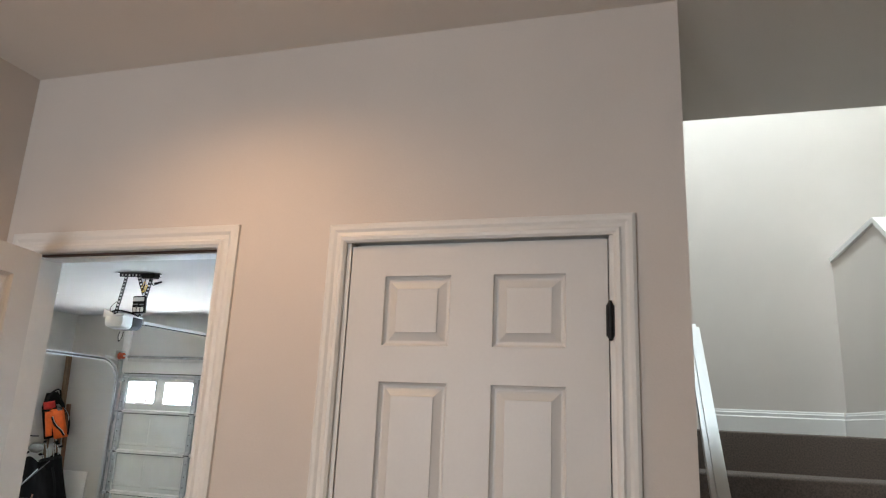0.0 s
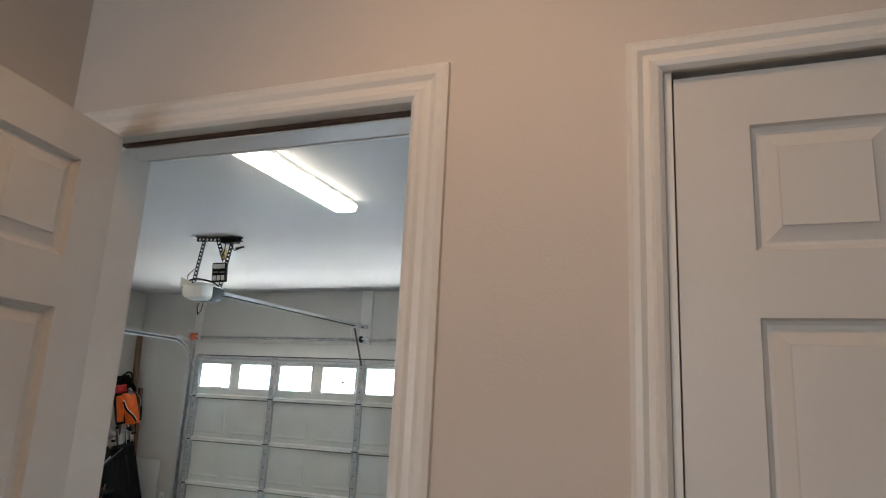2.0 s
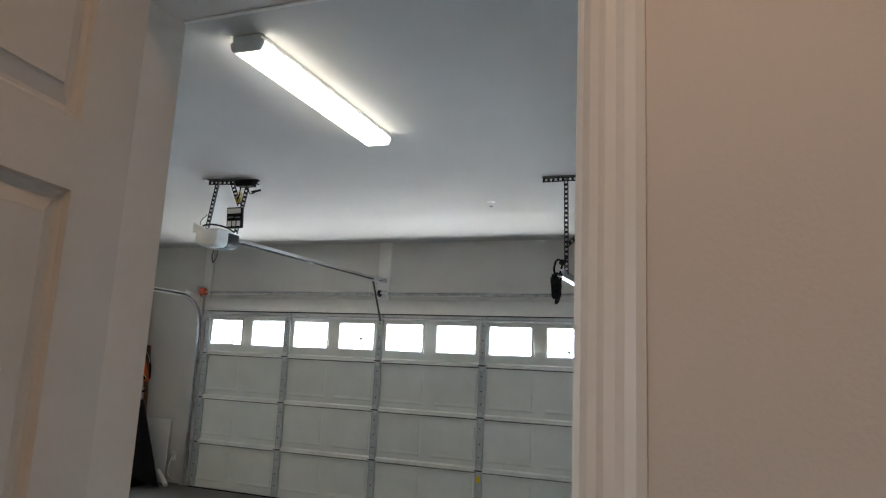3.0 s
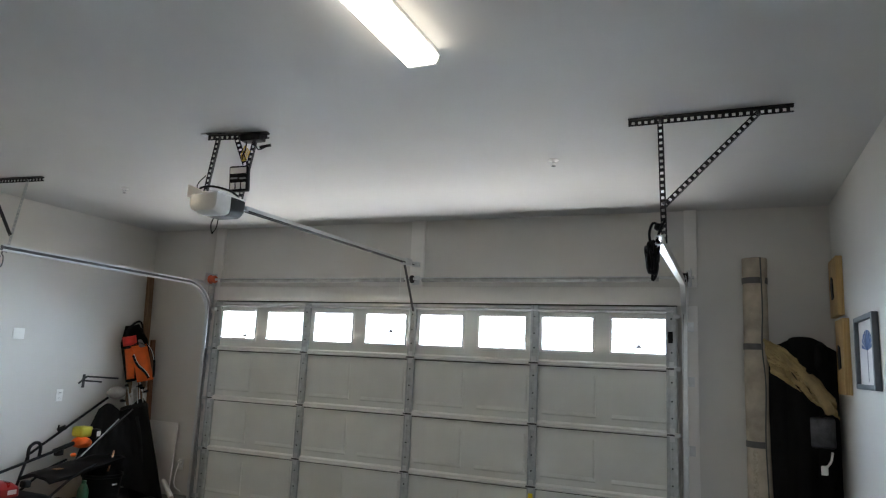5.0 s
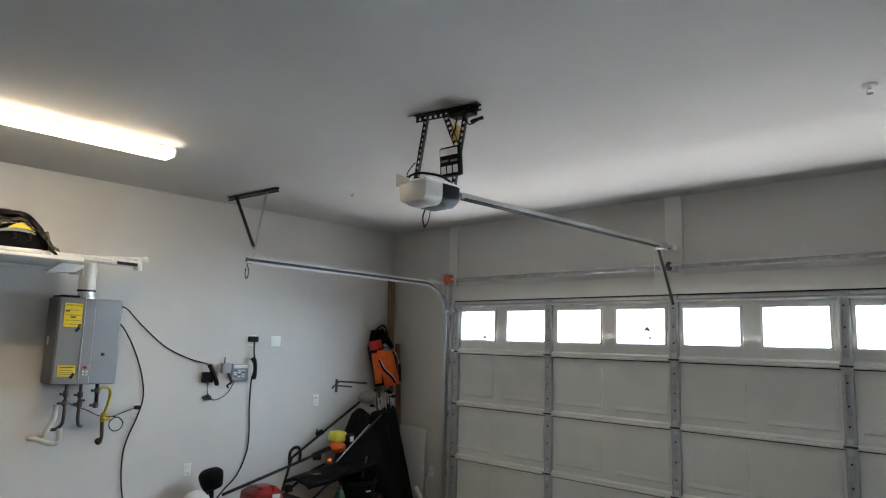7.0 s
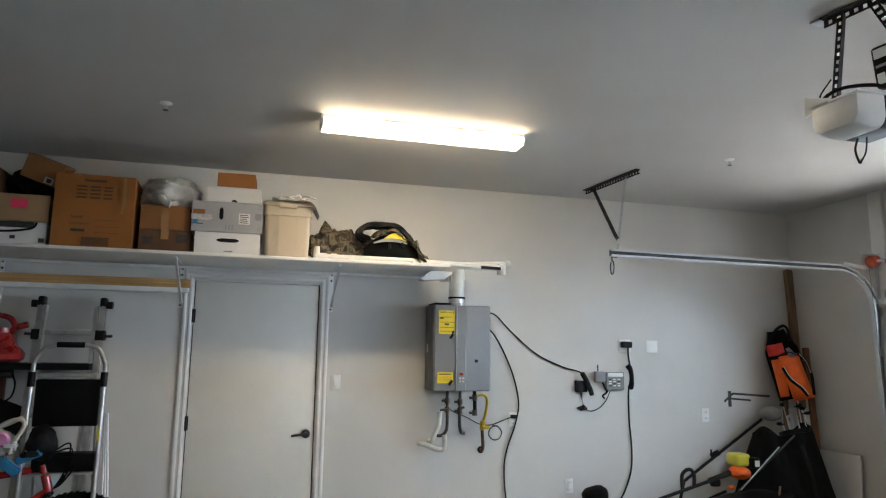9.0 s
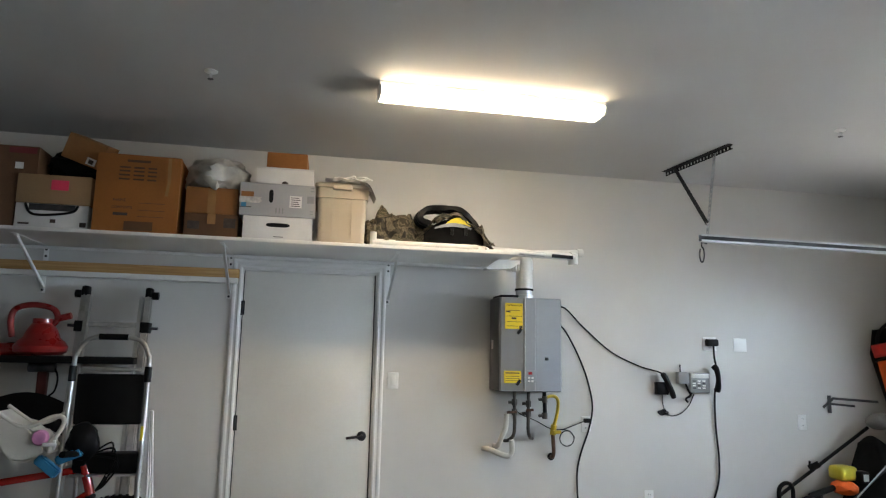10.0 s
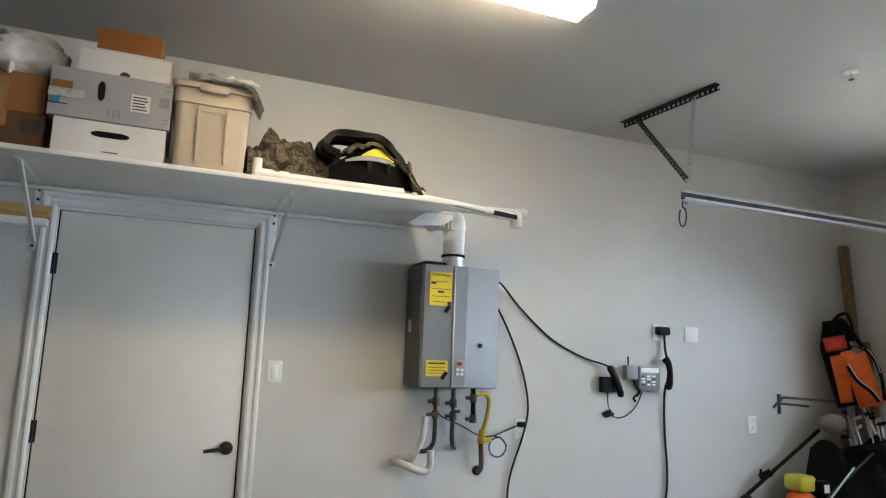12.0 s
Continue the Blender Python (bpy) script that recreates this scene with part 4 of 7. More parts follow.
patch(shoe, "sticker", FX - .0115, -6.44, -6.345, 2.435, 2.495, material("pink_sticker", (0.75, 0.04, 0.10), 0.5, vary=0.1), "bright pink paper sticker", 0.002)
patch(shoe, "barcode", FX - .0195, -6.27, -6.235, 2.222, 2.25, PRINT)
patch(shoe, "print", FX - .0195, -6.43, -6.40, 2.24, 2.262, PRINT)
patch(shoe, "print", FX - .0195, -6.60, -6.54, 2.226, 2.236, PRINT)
dark = carton("printed_box", -6.95, -6.54, 2.53, 2.70, -3.3, -2.90, CARD_BROWN, "dark brown printed box high on the shelf", False)
patch(dark, "print", -2.895, -6.70, -6.55, 2.655, 2.69, material("dark_red_print", (0.16, 0.02, 0.02), 0.6), "dark red printed band")
patch(dark, "label", -2.895, -6.66, -6.615, 2.56, 2.60, CARD_WHITE, "white paper label")
carton("cardboard_box", -7.0, -6.63, SH, 2.528, -3.32, FX - .03, CARD_BROWN, "dark cardboard box at the far end of the shelf", True)

bm = bmesh.new()
blob(bm, (-3.12, -6.36, 2.62), (.17, .19, .13), 0.2, 2.2, 4, 4)
for v in bm.verts:
    v.co.z = max(v.co.z, 2.5295)
one("black_bag", bm, RUBBER, "black bag slumped on top of the shelf boxes", "bag")
tb = thing("cardboard_box", (-2.95, -6.28, 2.68), "small tan box lying tilted on other boxes", "box")
m = Matrix.Translation((-2.96, -6.275, 2.70)) @ Matrix.Rotation(radians(-20), 4, "X") @ Matrix.Rotation(radians(12), 4, "Y")
bm = bmesh.new()
box(bm, (-.11, -.125, -.075), (.08, .105, .075), 0.003, 1, m)
box(bm, (-.11, -.126, .0755), (-.015, .106, .079), 0, 1, m), box(bm, (-.012, -.126, .0755), (.08, .106, .079), 0, 1, m)
part("body", bm, CARD, tb)
bm = bmesh.new()
box(bm, (.0805, .02, -.065), (.0815, .075, -.022), 0, 1, m)
part("label", bm, CARD_WHITE, tb, "white shipping label")
bm = bmesh.new()
box(bm, (.0818, .033, -.058), (.0823, .062, -.032), 0, 1, m)
part("print", bm, PRINT, tb)

bagmat = material("frosted_plastic_film", (0.52, 0.51, 0.48), 0.45, vary=0.35, scale=9, bump=0.6, fine=25)
bagmat.node_tree.nodes["Principled BSDF"].inputs["Transmission Weight"].default_value = 0.08
bm = bmesh.new()
vs = blob(bm, (-3.03, -5.53, 2.605), (.185, .20, .125), 0.24, 1.7, 9, 4)
for v in bm.verts:
    v.co.z = max(v.co.z, 2.5155)
    v.co += Vector((0, 0, 1)) * 0.012 * noise.noise(v.co * 18)
tail = spline([(-2.88, -5.58, 2.60), (-2.85, -5.56, 2.55), (-2.842, -5.53, 2.525), (-2.845, -5.50, 2.522)], 4)
tube(bm, tail, [.035, .03, .028, .026, .024, .022, .02, .022, .024, .026, .028, .02, .008][:len(tail)], 10)
one("plastic_bag", bm, bagmat, "crumpled frosted plastic bag on a cardboard box", "plastic bag")

wb = carton("storage_box", -5.345, -4.926, SH, 2.350, -3.28, FX, CARD_WHITE, "white cardboard box with a dark hand hole", False, None, 0, 0.002)
bm = bmesh.new()
prism(bm, [(-5.135 + .045 * math.cos(a) + (.028 if math.cos(a) > 0 else -.028), 2.297 + .013 * math.sin(a)) for a in [2 * math.pi * (k + .5) / 20 for k in range(20)]], "x", FX + .0022, FX + .0032)
part("hand_hole", bm, BLACK, wb, "dark oval hand hole")
patch(wb, "print", FX + .0022, -5.16, -5.10, 2.222, 2.226, PRINT)
hp = carton("printed_box", -5.372, -4.915, 2.3525, 2.558, -3.30, FX + .004, CARD_GREY, "grey printed box with hand hole and label", False, None, 0, 0.002)
hx = FX + .0065
bm = bmesh.new()
prism(bm, [(-5.185 + .013 * math.cos(a), 2.478 + .026 * math.sin(a) + (.016 if math.sin(a) > 0 else -.016)) for a in [2 * math.pi * (k + .5) / 20 for k in range(20)]], "x", hx, hx + .001)
part("hand_hole", bm, BLACK, hp, "dark oval hand hole")
lab = patch(hp, "label", hx, -5.072, -4.998, 2.412, 2.486, CARD_WHITE, "white paper label")
for k in range(5):
    patch(lab, "print", hx + .001, -5.066, -5.008 - .006 * (k % 3), 2.420 + .013 * k, 2.425 + .013 * k, PRINT)
patch(hp, "seal", hx, -4.965, -4.925, 2.445, 2.49, GREYPL)
patch(hp, "print", hx, -5.37, -5.30, 2.40, 2.405, PRINT)
for k in range(3):
    patch(hp, "print", hx, -5.155 + .02 * k, -5.148 + .02 * k, 2.37, 2.405, GREYPL)
for z in (2.52, 2.54, 2.375, 2.39):
    patch(hp, "print", hx, -4.945, -4.925, z, z + .006, GREYPL)
bm = bmesh.new()
box(bm, (hx, -5.375, 2.43), (hx + .0014, -5.26, 2.468))
prism(bm, [(-5.26, 2.43), (-5.235, 2.445), (-5.25, 2.455), (-5.24, 2.468), (-5.26, 2.468)], "x", hx, hx + .0014)
part("tape", bm, material("silver_tape", (0.55, 0.54, 0.52), 0.3, 0.3, vary=0.3, scale=40), hp, "torn strip of shiny tape")
patch(hp, "torn_paper", hx, -5.365, -5.29, 2.468, 2.50, CARD, "torn brown paper patch")
patch(hp, "print", hx, -5.362, -5.332, 2.40, 2.43, BLUEPL, "round blue printed mark")
tw = carton("lidded_box", -5.282, -4.932, 2.5625, 2.660, -3.25, FX - .01, CARD_WHITE, "flat white cardboard box with a thumb notch", False, None, 0, 0.001)
part("lid", boxes(((-3.253, -5.285, 2.6605), (FX - .007, -4.929, 2.667))), CARD_WHITE, tw)
bm = bmesh.new()
prism(bm, [(-5.107 + .02 * math.cos(a), 2.563 + .018 * math.sin(a)) for a in [math.pi * k / 12 for k in range(13)]], "x", FX - .0088, FX - .0078)
part("thumb_notch", bm, PRINT, tw)
carton("cardboard_box", -5.222, -4.972, 2.6675, 2.768, -3.15, FX - .03, CARD_RED, "small orange-brown cardboard box on a white box", True, None, -2, 0.002)

bn = thing("storage_tote", (-3.05, -4.745, SH), "tall beige plastic storage tote with a lid", "storage box")


def tapered(bm, cx, cy, prof, r=0.03, n=6):
    """A rounded rectangular vessel from (half x, half y, z) rings."""
    rings = []
    for hx_, hy_, z in prof:
        ring = []
        for q, (sx, sy) in enumerate(((1, 1), (-1, 1), (-1, -1), (1, -1))):
            for k in range(n + 1):
                a = math.pi / 2 * (q + k / n)
                ring.append(bm.verts.new((cx + sx * (hx_ - r) + r * math.cos(a), cy + sy * (hy_ - r) + r * math.sin(a), z)))
        rings.append(ring)
    for a, b in zip(rings, rings[1:]):
        for k in range(len(a)):
            j = (k + 1) % len(a)
            bm.faces.new((a[k], a[j], b[j], b[k]))
    bm.faces.new(rings[0][::-1]), bm.faces.new(rings[-1])


bm = bmesh.new()
tapered(bm, -3.06, -4.745, [(.205, .138, SH), (.213, .146, SH + .005), (.226, .155, 2.488), (.234, .163, 2.490), (.236, .165, 2.555)])
part("body", bm, BEIGE, bn)
bm = bmesh.new()
tapered(bm, -3.06, -4.745, [(.240, .168, 2.5555), (.248, .176, 2.557), (.248, .176, 2.580), (.240, .168, 2.588), (.215, .145, 2.588), (.205, .135, 2.582)])
part("lid", bm, BEIGE, bn)
bm = bmesh.new()
box(bm, (-2.826, -4.81, 2.540), (-2.795, -4.69, 2.572), .006)
part("handle", bm, BEIGE, bn)
for ya, yb in ((-4.808, -4.800), (-4.690, -4.682)):
    bm = bmesh.new()
    prism(bm, [(-2.846, SH + .03), (-2.838, SH + .03), (-2.823, 2.487), (-2.830, 2.487)], "y", ya, yb)
    part("rib", bm, BEIGE, bn)
bm = boxes(((-2.8265, -4.795, 2.455), (-2.824, -4.70, 2.459)))
part("rib", bm, BEIGE, bn)
film = material("clear_film", (0.80, 0.78, 0.72), 0.25, vary=0.2, scale=12, bump=0.5, fine=30)
film.node_tree.nodes["Principled BSDF"].inputs["Transmission Weight"].default_value = 0.25
bm = bmesh.new()


def film_at(u, v):
    y = -4.86 + .30 * u
    x = -2.86 + .10 * v - .10 * u * (1 - v)
    z = 2.5905 + .030 * noise.noise(Vector((u * 5, v * 5, 2))) + .03
    drop = max(0, u - .72) / .28
    return Vector((x, y + .02 * drop, z - .10 * drop * drop - .02 * drop * v - .02))


sheet(bm, film_at, 22, 8, 0.001)
one("plastic_wrap", bm, film, "crumpled clear plastic wrap on the tote lid", "plastic wrap")
bm = bmesh.new()
pts = [(-2.90 + .03 * math.sin(k * 1.3), -4.72 + .055 * math.cos(k * 1.05) + .012 * k, 2.640 + .012 * math.sin(k * 2.1)) for k in range(12)]
tube(bm, spline(pts, 5), 0.006, 8)
one("cable_coil", bm, WHITEPL, "coiled white cable on the tote lid", "cable")

# camouflage cloth and tool bag
camo = material("camouflage_cloth", (0.10, 0.085, 0.06), 0.9, vary=0.4, scale=18, bump=0.6, fine=200)
cn = camo.node_tree
vor, crp, tc = cn.nodes.new("ShaderNodeTexNoise"), cn.nodes.new("ShaderNodeValToRGB"), cn.nodes.new("ShaderNodeTexCoord")
vor.inputs["Scale"].default_value, vor.inputs["Detail"].default_value, vor.inputs["Distortion"].default_value = 16, 3, 1.2
crp.color_ramp.interpolation = "CONSTANT"
for pos, col in ((0.0, (0.018, 0.016, 0.012)), (0.42, (0.06, 0.05, 0.033)), (0.50, (0.15, 0.125, 0.085)), (0.58, (0.055, 0.05, 0.03)), (0.68, (0.19, 0.165, 0.12))):
    el = crp.color_ramp.elements.new(pos) if pos not in (0.0,) else crp.color_ramp.elements[0]
    el.color = (*col, 1)
crp.color_ramp.elements.remove(crp.color_ramp.elements[-1])
cn.links.new(tc.outputs["Object"], vor.inputs["Vector"])
cn.links.new(vor.outputs[0], crp.inputs[0])
cn.links.new(crp.outputs[0], cn.nodes["Principled BSDF"].inputs["Base Color"])
bm = bmesh.new()


def cloth_at(u, v):
    y = -4.575 + .70 * u
    x = -3.34 + .43 * v
    top = .170 + .100 * math.exp(-((u - .17) / .08) ** 2) + .060 * math.exp(-((u - .40) / .09) ** 2) - .05 * max(0, u - .6)
    prof = min(1, 3.2 * (1 - v) + .0) * min(1, 4 * v + .3)
    fold = .05 * noise.fractal(Vector((u * 7, v * 5, 1.7)), .8, 2.1, 4) + .035 * (.5 - abs(noise.noise(Vector((u * 13 + v * 4, v * 9 - u * 5, 6)))))
    return Vector((x + .02 * math.sin(u * 23) * v + .03 * noise.noise(Vector((u * 9, v * 9, 5))), y, SH + .004 + max(0, top * prof * .95 + fold * min(1, 5 * (1 - v)) + .02 * (1 - v))))


sheet(bm, cloth_at, 90, 60, 0.002)
one("camouflage_tarp", bm, camo, "crumpled camouflage tarp heaped on the shelf", "tarp")
tbag = thing("tool_bag", (-2.98, -3.97, SH), "black and camouflage tool bag with a yellow patch", "tool bag")


def dome(y, z0, lift):
    """Height of the slumped bag's top along the shelf."""
    u = (y + 4.20) / .44
    return z0 + lift * max(0.0, math.sin(math.pi * min(1, max(0, .10 + .86 * u)))) ** .6


bm = bmesh.new()


def sack(u, v):
    a, y = 2 * math.pi * u, -4.205 + .405 * v
    half = .098 * math.sin(math.pi * (.06 + .88 * v)) ** .45
    top = dome(y, SH, .212) - SH
    c, s_ = math.cos(a), math.sin(a)
    w = .012 * noise.noise(Vector((c * 2.2, s_ * 2.2, y * 11)))
    return Vector((-2.965 + (half + w) * math.copysign(abs(c) ** .6, c), y, SH + .003 + top * (.5 + .5 * math.copysign(abs(s_) ** .6, s_)) + w * .5))


sheet(bm, sack, 40, 26)
bmesh.ops.remove_doubles(bm, verts=bm.verts, dist=1e-4)
part("body", bm, RUBBER, tbag, "black ripstop body")
bm = bmesh.new()


def flap_at(u, v):
    """Camouflage cloth that lies over the bag and slides down at its far end."""
    y = -4.14 + .40 * u
    top = dome(y, SH + .012, .236) if u < .38 else SH + .246 - .19 * ((u - .38) / .62) ** 1.2
    x = -3.11 + .262 * v
    crease = .028 * noise.fractal(Vector((u * 7, v * 5, 3.1)), .8, 2.1, 3)
    edge = .03 * max(0, v - .8) / .2
    return Vector((x + .012 * math.sin(u * 19), y, max(SH + .004, top + crease - edge)))


sheet(bm, flap_at, 44, 22, 0.006)
part("flap", bm, camo, tbag, "camouflage cloth flap")
bm = bmesh.new()


def side_at(u, v):
    """Camouflage end of the bag, creased down to the shelf."""
    z = SH + .012 + .155 * (1 - v)
    return Vector((-3.06 + .225 * u, -3.845 + .085 * v + .02 * math.sin(u * 9 + v * 4) + .012 * noise.noise(Vector((u * 6, v * 6, 9))), z))


sheet(bm, side_at, 24, 16, 0.006)
part("side_panel", bm, camo, tbag, "camouflage end panel")
bm = bmesh.new()


def ribbon(u, v, y0, y1, z0, z1, x, rise):
    y = y0 + (y1 - y0) * u
    return Vector((x + .010 * math.sin(math.pi * u), y, z0 + (z1 - z0) * v * math.sin(math.pi * (.12 + .76 * u)) + rise * math.sin(math.pi * (.05 + .8 * u))))


sheet(bm, lambda u, v: ribbon(u, v, -4.075, -3.905, 2.352, 2.392, -2.862, .026), 18, 5, 0.010)
part("patch", bm, YELLOWLAB, tbag, "bright yellow patch")
bm = bmesh.new()
sheet(bm, lambda u, v: ribbon(u, v, -4.145, -3.900, 2.332, 2.356, -2.856, .022), 20, 3, 0.006)
part("band", bm, GREYPL, tbag, "grey band")
for y in (-4.028, -3.935):
    part("buckle_strap", boxes(((-2.866, y - .009, 2.300), (-2.848, y + .009, 2.352)), r=.003), BLACK, tbag, "short black webbing strap")
for side_x, lift in ((-2.90, 0.0), (-3.03, .012)):
    line = spline([(side_x, -4.170, 2.385), (side_x, -4.222, 2.412 + lift), (side_x, -4.190, 2.448 + lift), (side_x, -4.10, 2.466 + lift), (side_x, -4.02, 2.462 + lift), (side_x, -3.955, 2.445), (side_x, -3.905, 2.395), (side_x, -3.875, 2.352)], 5)
    bm = bmesh.new()
    sheet(bm, lambda u, v: line[round(u * (len(line) - 1))] + Vector((.09 * (v - .5), 0, .006 * math.sin(9 * v + 20 * u))), len(line) - 1, 5, 0.032)
    part("strap", bm, BLACK, tbag, "padded black carrying strap")

# PVC offcuts on the shelf edge and past its end
for k, (a, b, r, lb) in enumerate((((-2.868, -4.50, SH + .02), (-2.868, -3.85, SH + .02), .0165, "white PVC pipe with a fitting on the shelf edge"),
                                   ((-2.90, -3.90, SH + .014), (-3.20, -3.05, SH + .040), .026, "white PVC pipe reaching past the shelf end"),
                                   ((-2.86, -3.80, SH + .012), (-3.02, -3.30, SH + .016), .0115, "thin white PVC pipe on the shelf end"),
                                   ((-3.10, -3.75, SH + .018), (-3.27, -2.965, SH + .085), .023, "white PVC pipe with a cap reaching past the shelf end"))):
    pp = thing("pvc_pipe", a, lb, "pipe", "PVC offcuts")
    bm = bmesh.new()
    tube(bm, [a, b], r, 14)
    part("tube", bm, PVC, pp)
    d = (Vector(b) - Vector(a)).normalized()
    bm = bmesh.new()
    if k == 0:
        tube(bm, [Vector(a) - d * .05, Vector(a) + d * .03], r * 1.35, 14)
        tube(bm, [Vector(a) - d * .04 + Vector((0, 0, -.018)), Vector(a) - d * .04 + Vector((0, 0, .065))], r * 1.3, 14)
        tube(bm, [Vector(a) + d * .06, Vector(a) + d * .10], r * 1.3, 14)
    else:
        tube(bm, [Vector(b) - d * .03, Vector(b) + d * .012], r * 1.3, 14)
        if k == 1:
            tube(bm, [Vector(b) + Vector((0, 0, .02)), Vector(b) + Vector((0, 0, -.055))], r * 1.35, 14)
    part("fitting", bm, PVC, pp)
bm = bmesh.new()
bar(bm, (-2.945, -3.55, SH + .014), (-3.135, -3.08, SH + .026), 0.024, 0.010, (0, 0, 1))
one("black_strip", bm, BLACK, "flat black strip lying on the white pipes", "strip")
wedge = thing("vent_duct_end", (-3.2, -3.62, 2.14), "white sheet wedge with fins under the shelf by the flue", "duct")
bm = bmesh.new()
prism(bm, [(-3.745, 2.118), (-3.655, 2.184), (-3.50, 2.184), (-3.50, 2.165), (-3.56, 2.125), (-3.72, 2.110)], "x", -3.16, -3.06)
part("wedge", bm, PVC, wedge)
for k in range(4):
    bm = bmesh.new()
    box(bm, (-3.155, -3.572 + .022 * k, 2.112), (-3.065, -3.566 + .022 * k, 2.183), .001, 1)
    part("fin", bm, PVC, wedge)

# ---- tankless water heater ----
wh = thing("water_heater", (XL, -3.36, 1.28), "grey wall-hung tankless water heater with yellow labels", "water heater")
WHS = material("silver_grey_enamel", (0.27, 0.28, 0.295), 0.36, 0.55, vary=0.06, scale=5)
WHD = material("dark_grey_enamel", (0.11, 0.115, 0.12), 0.4, 0.4, vary=0.08, scale=5)
part("cabinet", boxes(((XL + .02, -3.598, 1.278), (-3.245, -3.122, 1.943)), r=0.012), WHD, wh)
bm = bmesh.new()
prism(bm, [(-3.2445, -3.590), (-3.222, -3.583), (-3.214, -3.418), (-3.205, -3.411), (-3.205, -3.340), (-3.214, -3.333), (-3.222, -3.140), (-3.2445, -3.130)], "z", 1.284, 1.938)
part("front_cover", bm, WHS, wh, "silver-grey front cover with a raised middle band")
bm = boxes(((-3.2125, -3.4175, 1.284), (-3.2035, -3.4105, 1.938)), r=.001)
part("trim_strip", bm, ALU, wh, "bright trim strip")
bm = boxes(((-3.49, -3.57, 1.944), (-3.27, -3.44, 1.962)), r=.004)
part("vent_collar", bm, BLACK, wh)
xw = -3.2205
el = part("energy_label", boxes(((xw, -3.556, 1.716), (xw + .006, -3.424, 1.898))), YELLOWLAB, wh, "yellow energy label with black print")
words(el, "ENERGYGUIDE", xw + .0066, -3.49, 1.882, 0.0165, BLACK)
for k, (a, b, z) in enumerate(((-3.53, -3.45, 1.845), (-3.55, -3.52, 1.832), (-3.545, -3.435, 1.805), (-3.51, -3.475, 1.785), (-3.545, -3.435, 1.765), (-3.545, -3.46, 1.735))):
    patch(el, "print", xw + .0061, a, b, z, z + (.012 if k in (1, 3) else .003), PRINT)
patch(el, "print", xw + .0061, -3.453, -3.43, 1.722, 1.740, PRINT)
wl = part("warning_label", boxes(((xw, -3.562, 1.340), (xw + .006, -3.438, 1.424))), YELLOWLAB, wh, "yellow warning label")
for z in (1.405, 1.385, 1.370, 1.356):
    patch(wl, "print", xw + .0061, -3.552, -3.452, z, z + (.008 if z > 1.4 else .003), PRINT)
for y, z in ((-3.455, 1.700), (-3.462, 1.345)):
    bm = bmesh.new()
    bar(bm, (-3.206, y - .012, z - .018), (-3.206, y + .014, z + .018), 0.02, 0.008, (0, 1, 0))
    part("clip", bm, BLACK, wh, "black plastic clip")
cp = part("control_panel", boxes(((-3.2045, -3.398, 1.345), (-3.200, -3.332, 1.428)), r=.002), GREYPL, wh, "small grey control panel")
patch(cp, "display", -3.200, -3.39, -3.362, 1.400, 1.418, material("red_display", (0.4, 0.01, 0.01), 0.2), "red display")
for y in (-3.385, -3.36):
    for z in (1.355, 1.378):
        patch(cp, "button", -3.200, y - .008, y + .008, z - .007, z + .007, CARD_WHITE)
part("switch", boxes(((-3.219, -3.262, 1.500), (-3.205, -3.238, 1.522)), r=.003), BLACK, wh)
part("side_label", boxes(((-3.42, -3.5995, 1.575), (-3.375, -3.598, 1.64))), CARD_WHITE, wh, "small white label")
bm = bmesh.new()
lathe(bm, [(.066, 0), (.066, .022), (.060, .024), (.060, .055)], Matrix.Translation((-3.315, -3.385, 1.943)), 28)
part("flue_collar", bm, GALV, wh, "bright metal flue collar")
fl = thing("flue_pipe", (-3.315, -3.385, 2.0), "white plastic flue pipe that turns into the wall", "flue pipe")
bm = bmesh.new()
tube(bm, [(-3.315, -3.385, 1.998), (-3.315, -3.385, 2.012)], 0.067, 28)
part("seal", bm, RUBBER, fl, "black rubber seal")
bm = bmesh.new()
tube(bm, [(-3.315, -3.385, 2.012), (-3.315, -3.385, 2.186)], 0.0615, 28)
part("tube", bm, PVC, fl)
bm = bmesh.new()
tube(bm, spline([(-3.315, -3.385, 2.187), (-3.315, -3.385, 2.20), (-3.33, -3.392, 2.222), (-3.375, -3.41, 2.232), (-3.497, -3.46, 2.232)], 5), .063, 28)
part("elbow", bm, PVC, fl, "white elbow into the wall")
bm = bmesh.new()
tube(bm, [(-3.315, -3.385, 2.150), (-3.315, -3.385, 2.186)], 0.067, 28)
part("socket", bm, PVC, fl)
bm = bmesh.new()
tube(bm, [(-3.315, -3.385, 2.088), (-3.315, -3.385, 2.092)], 0.063, 28)
part("joint", bm, PVC, fl)

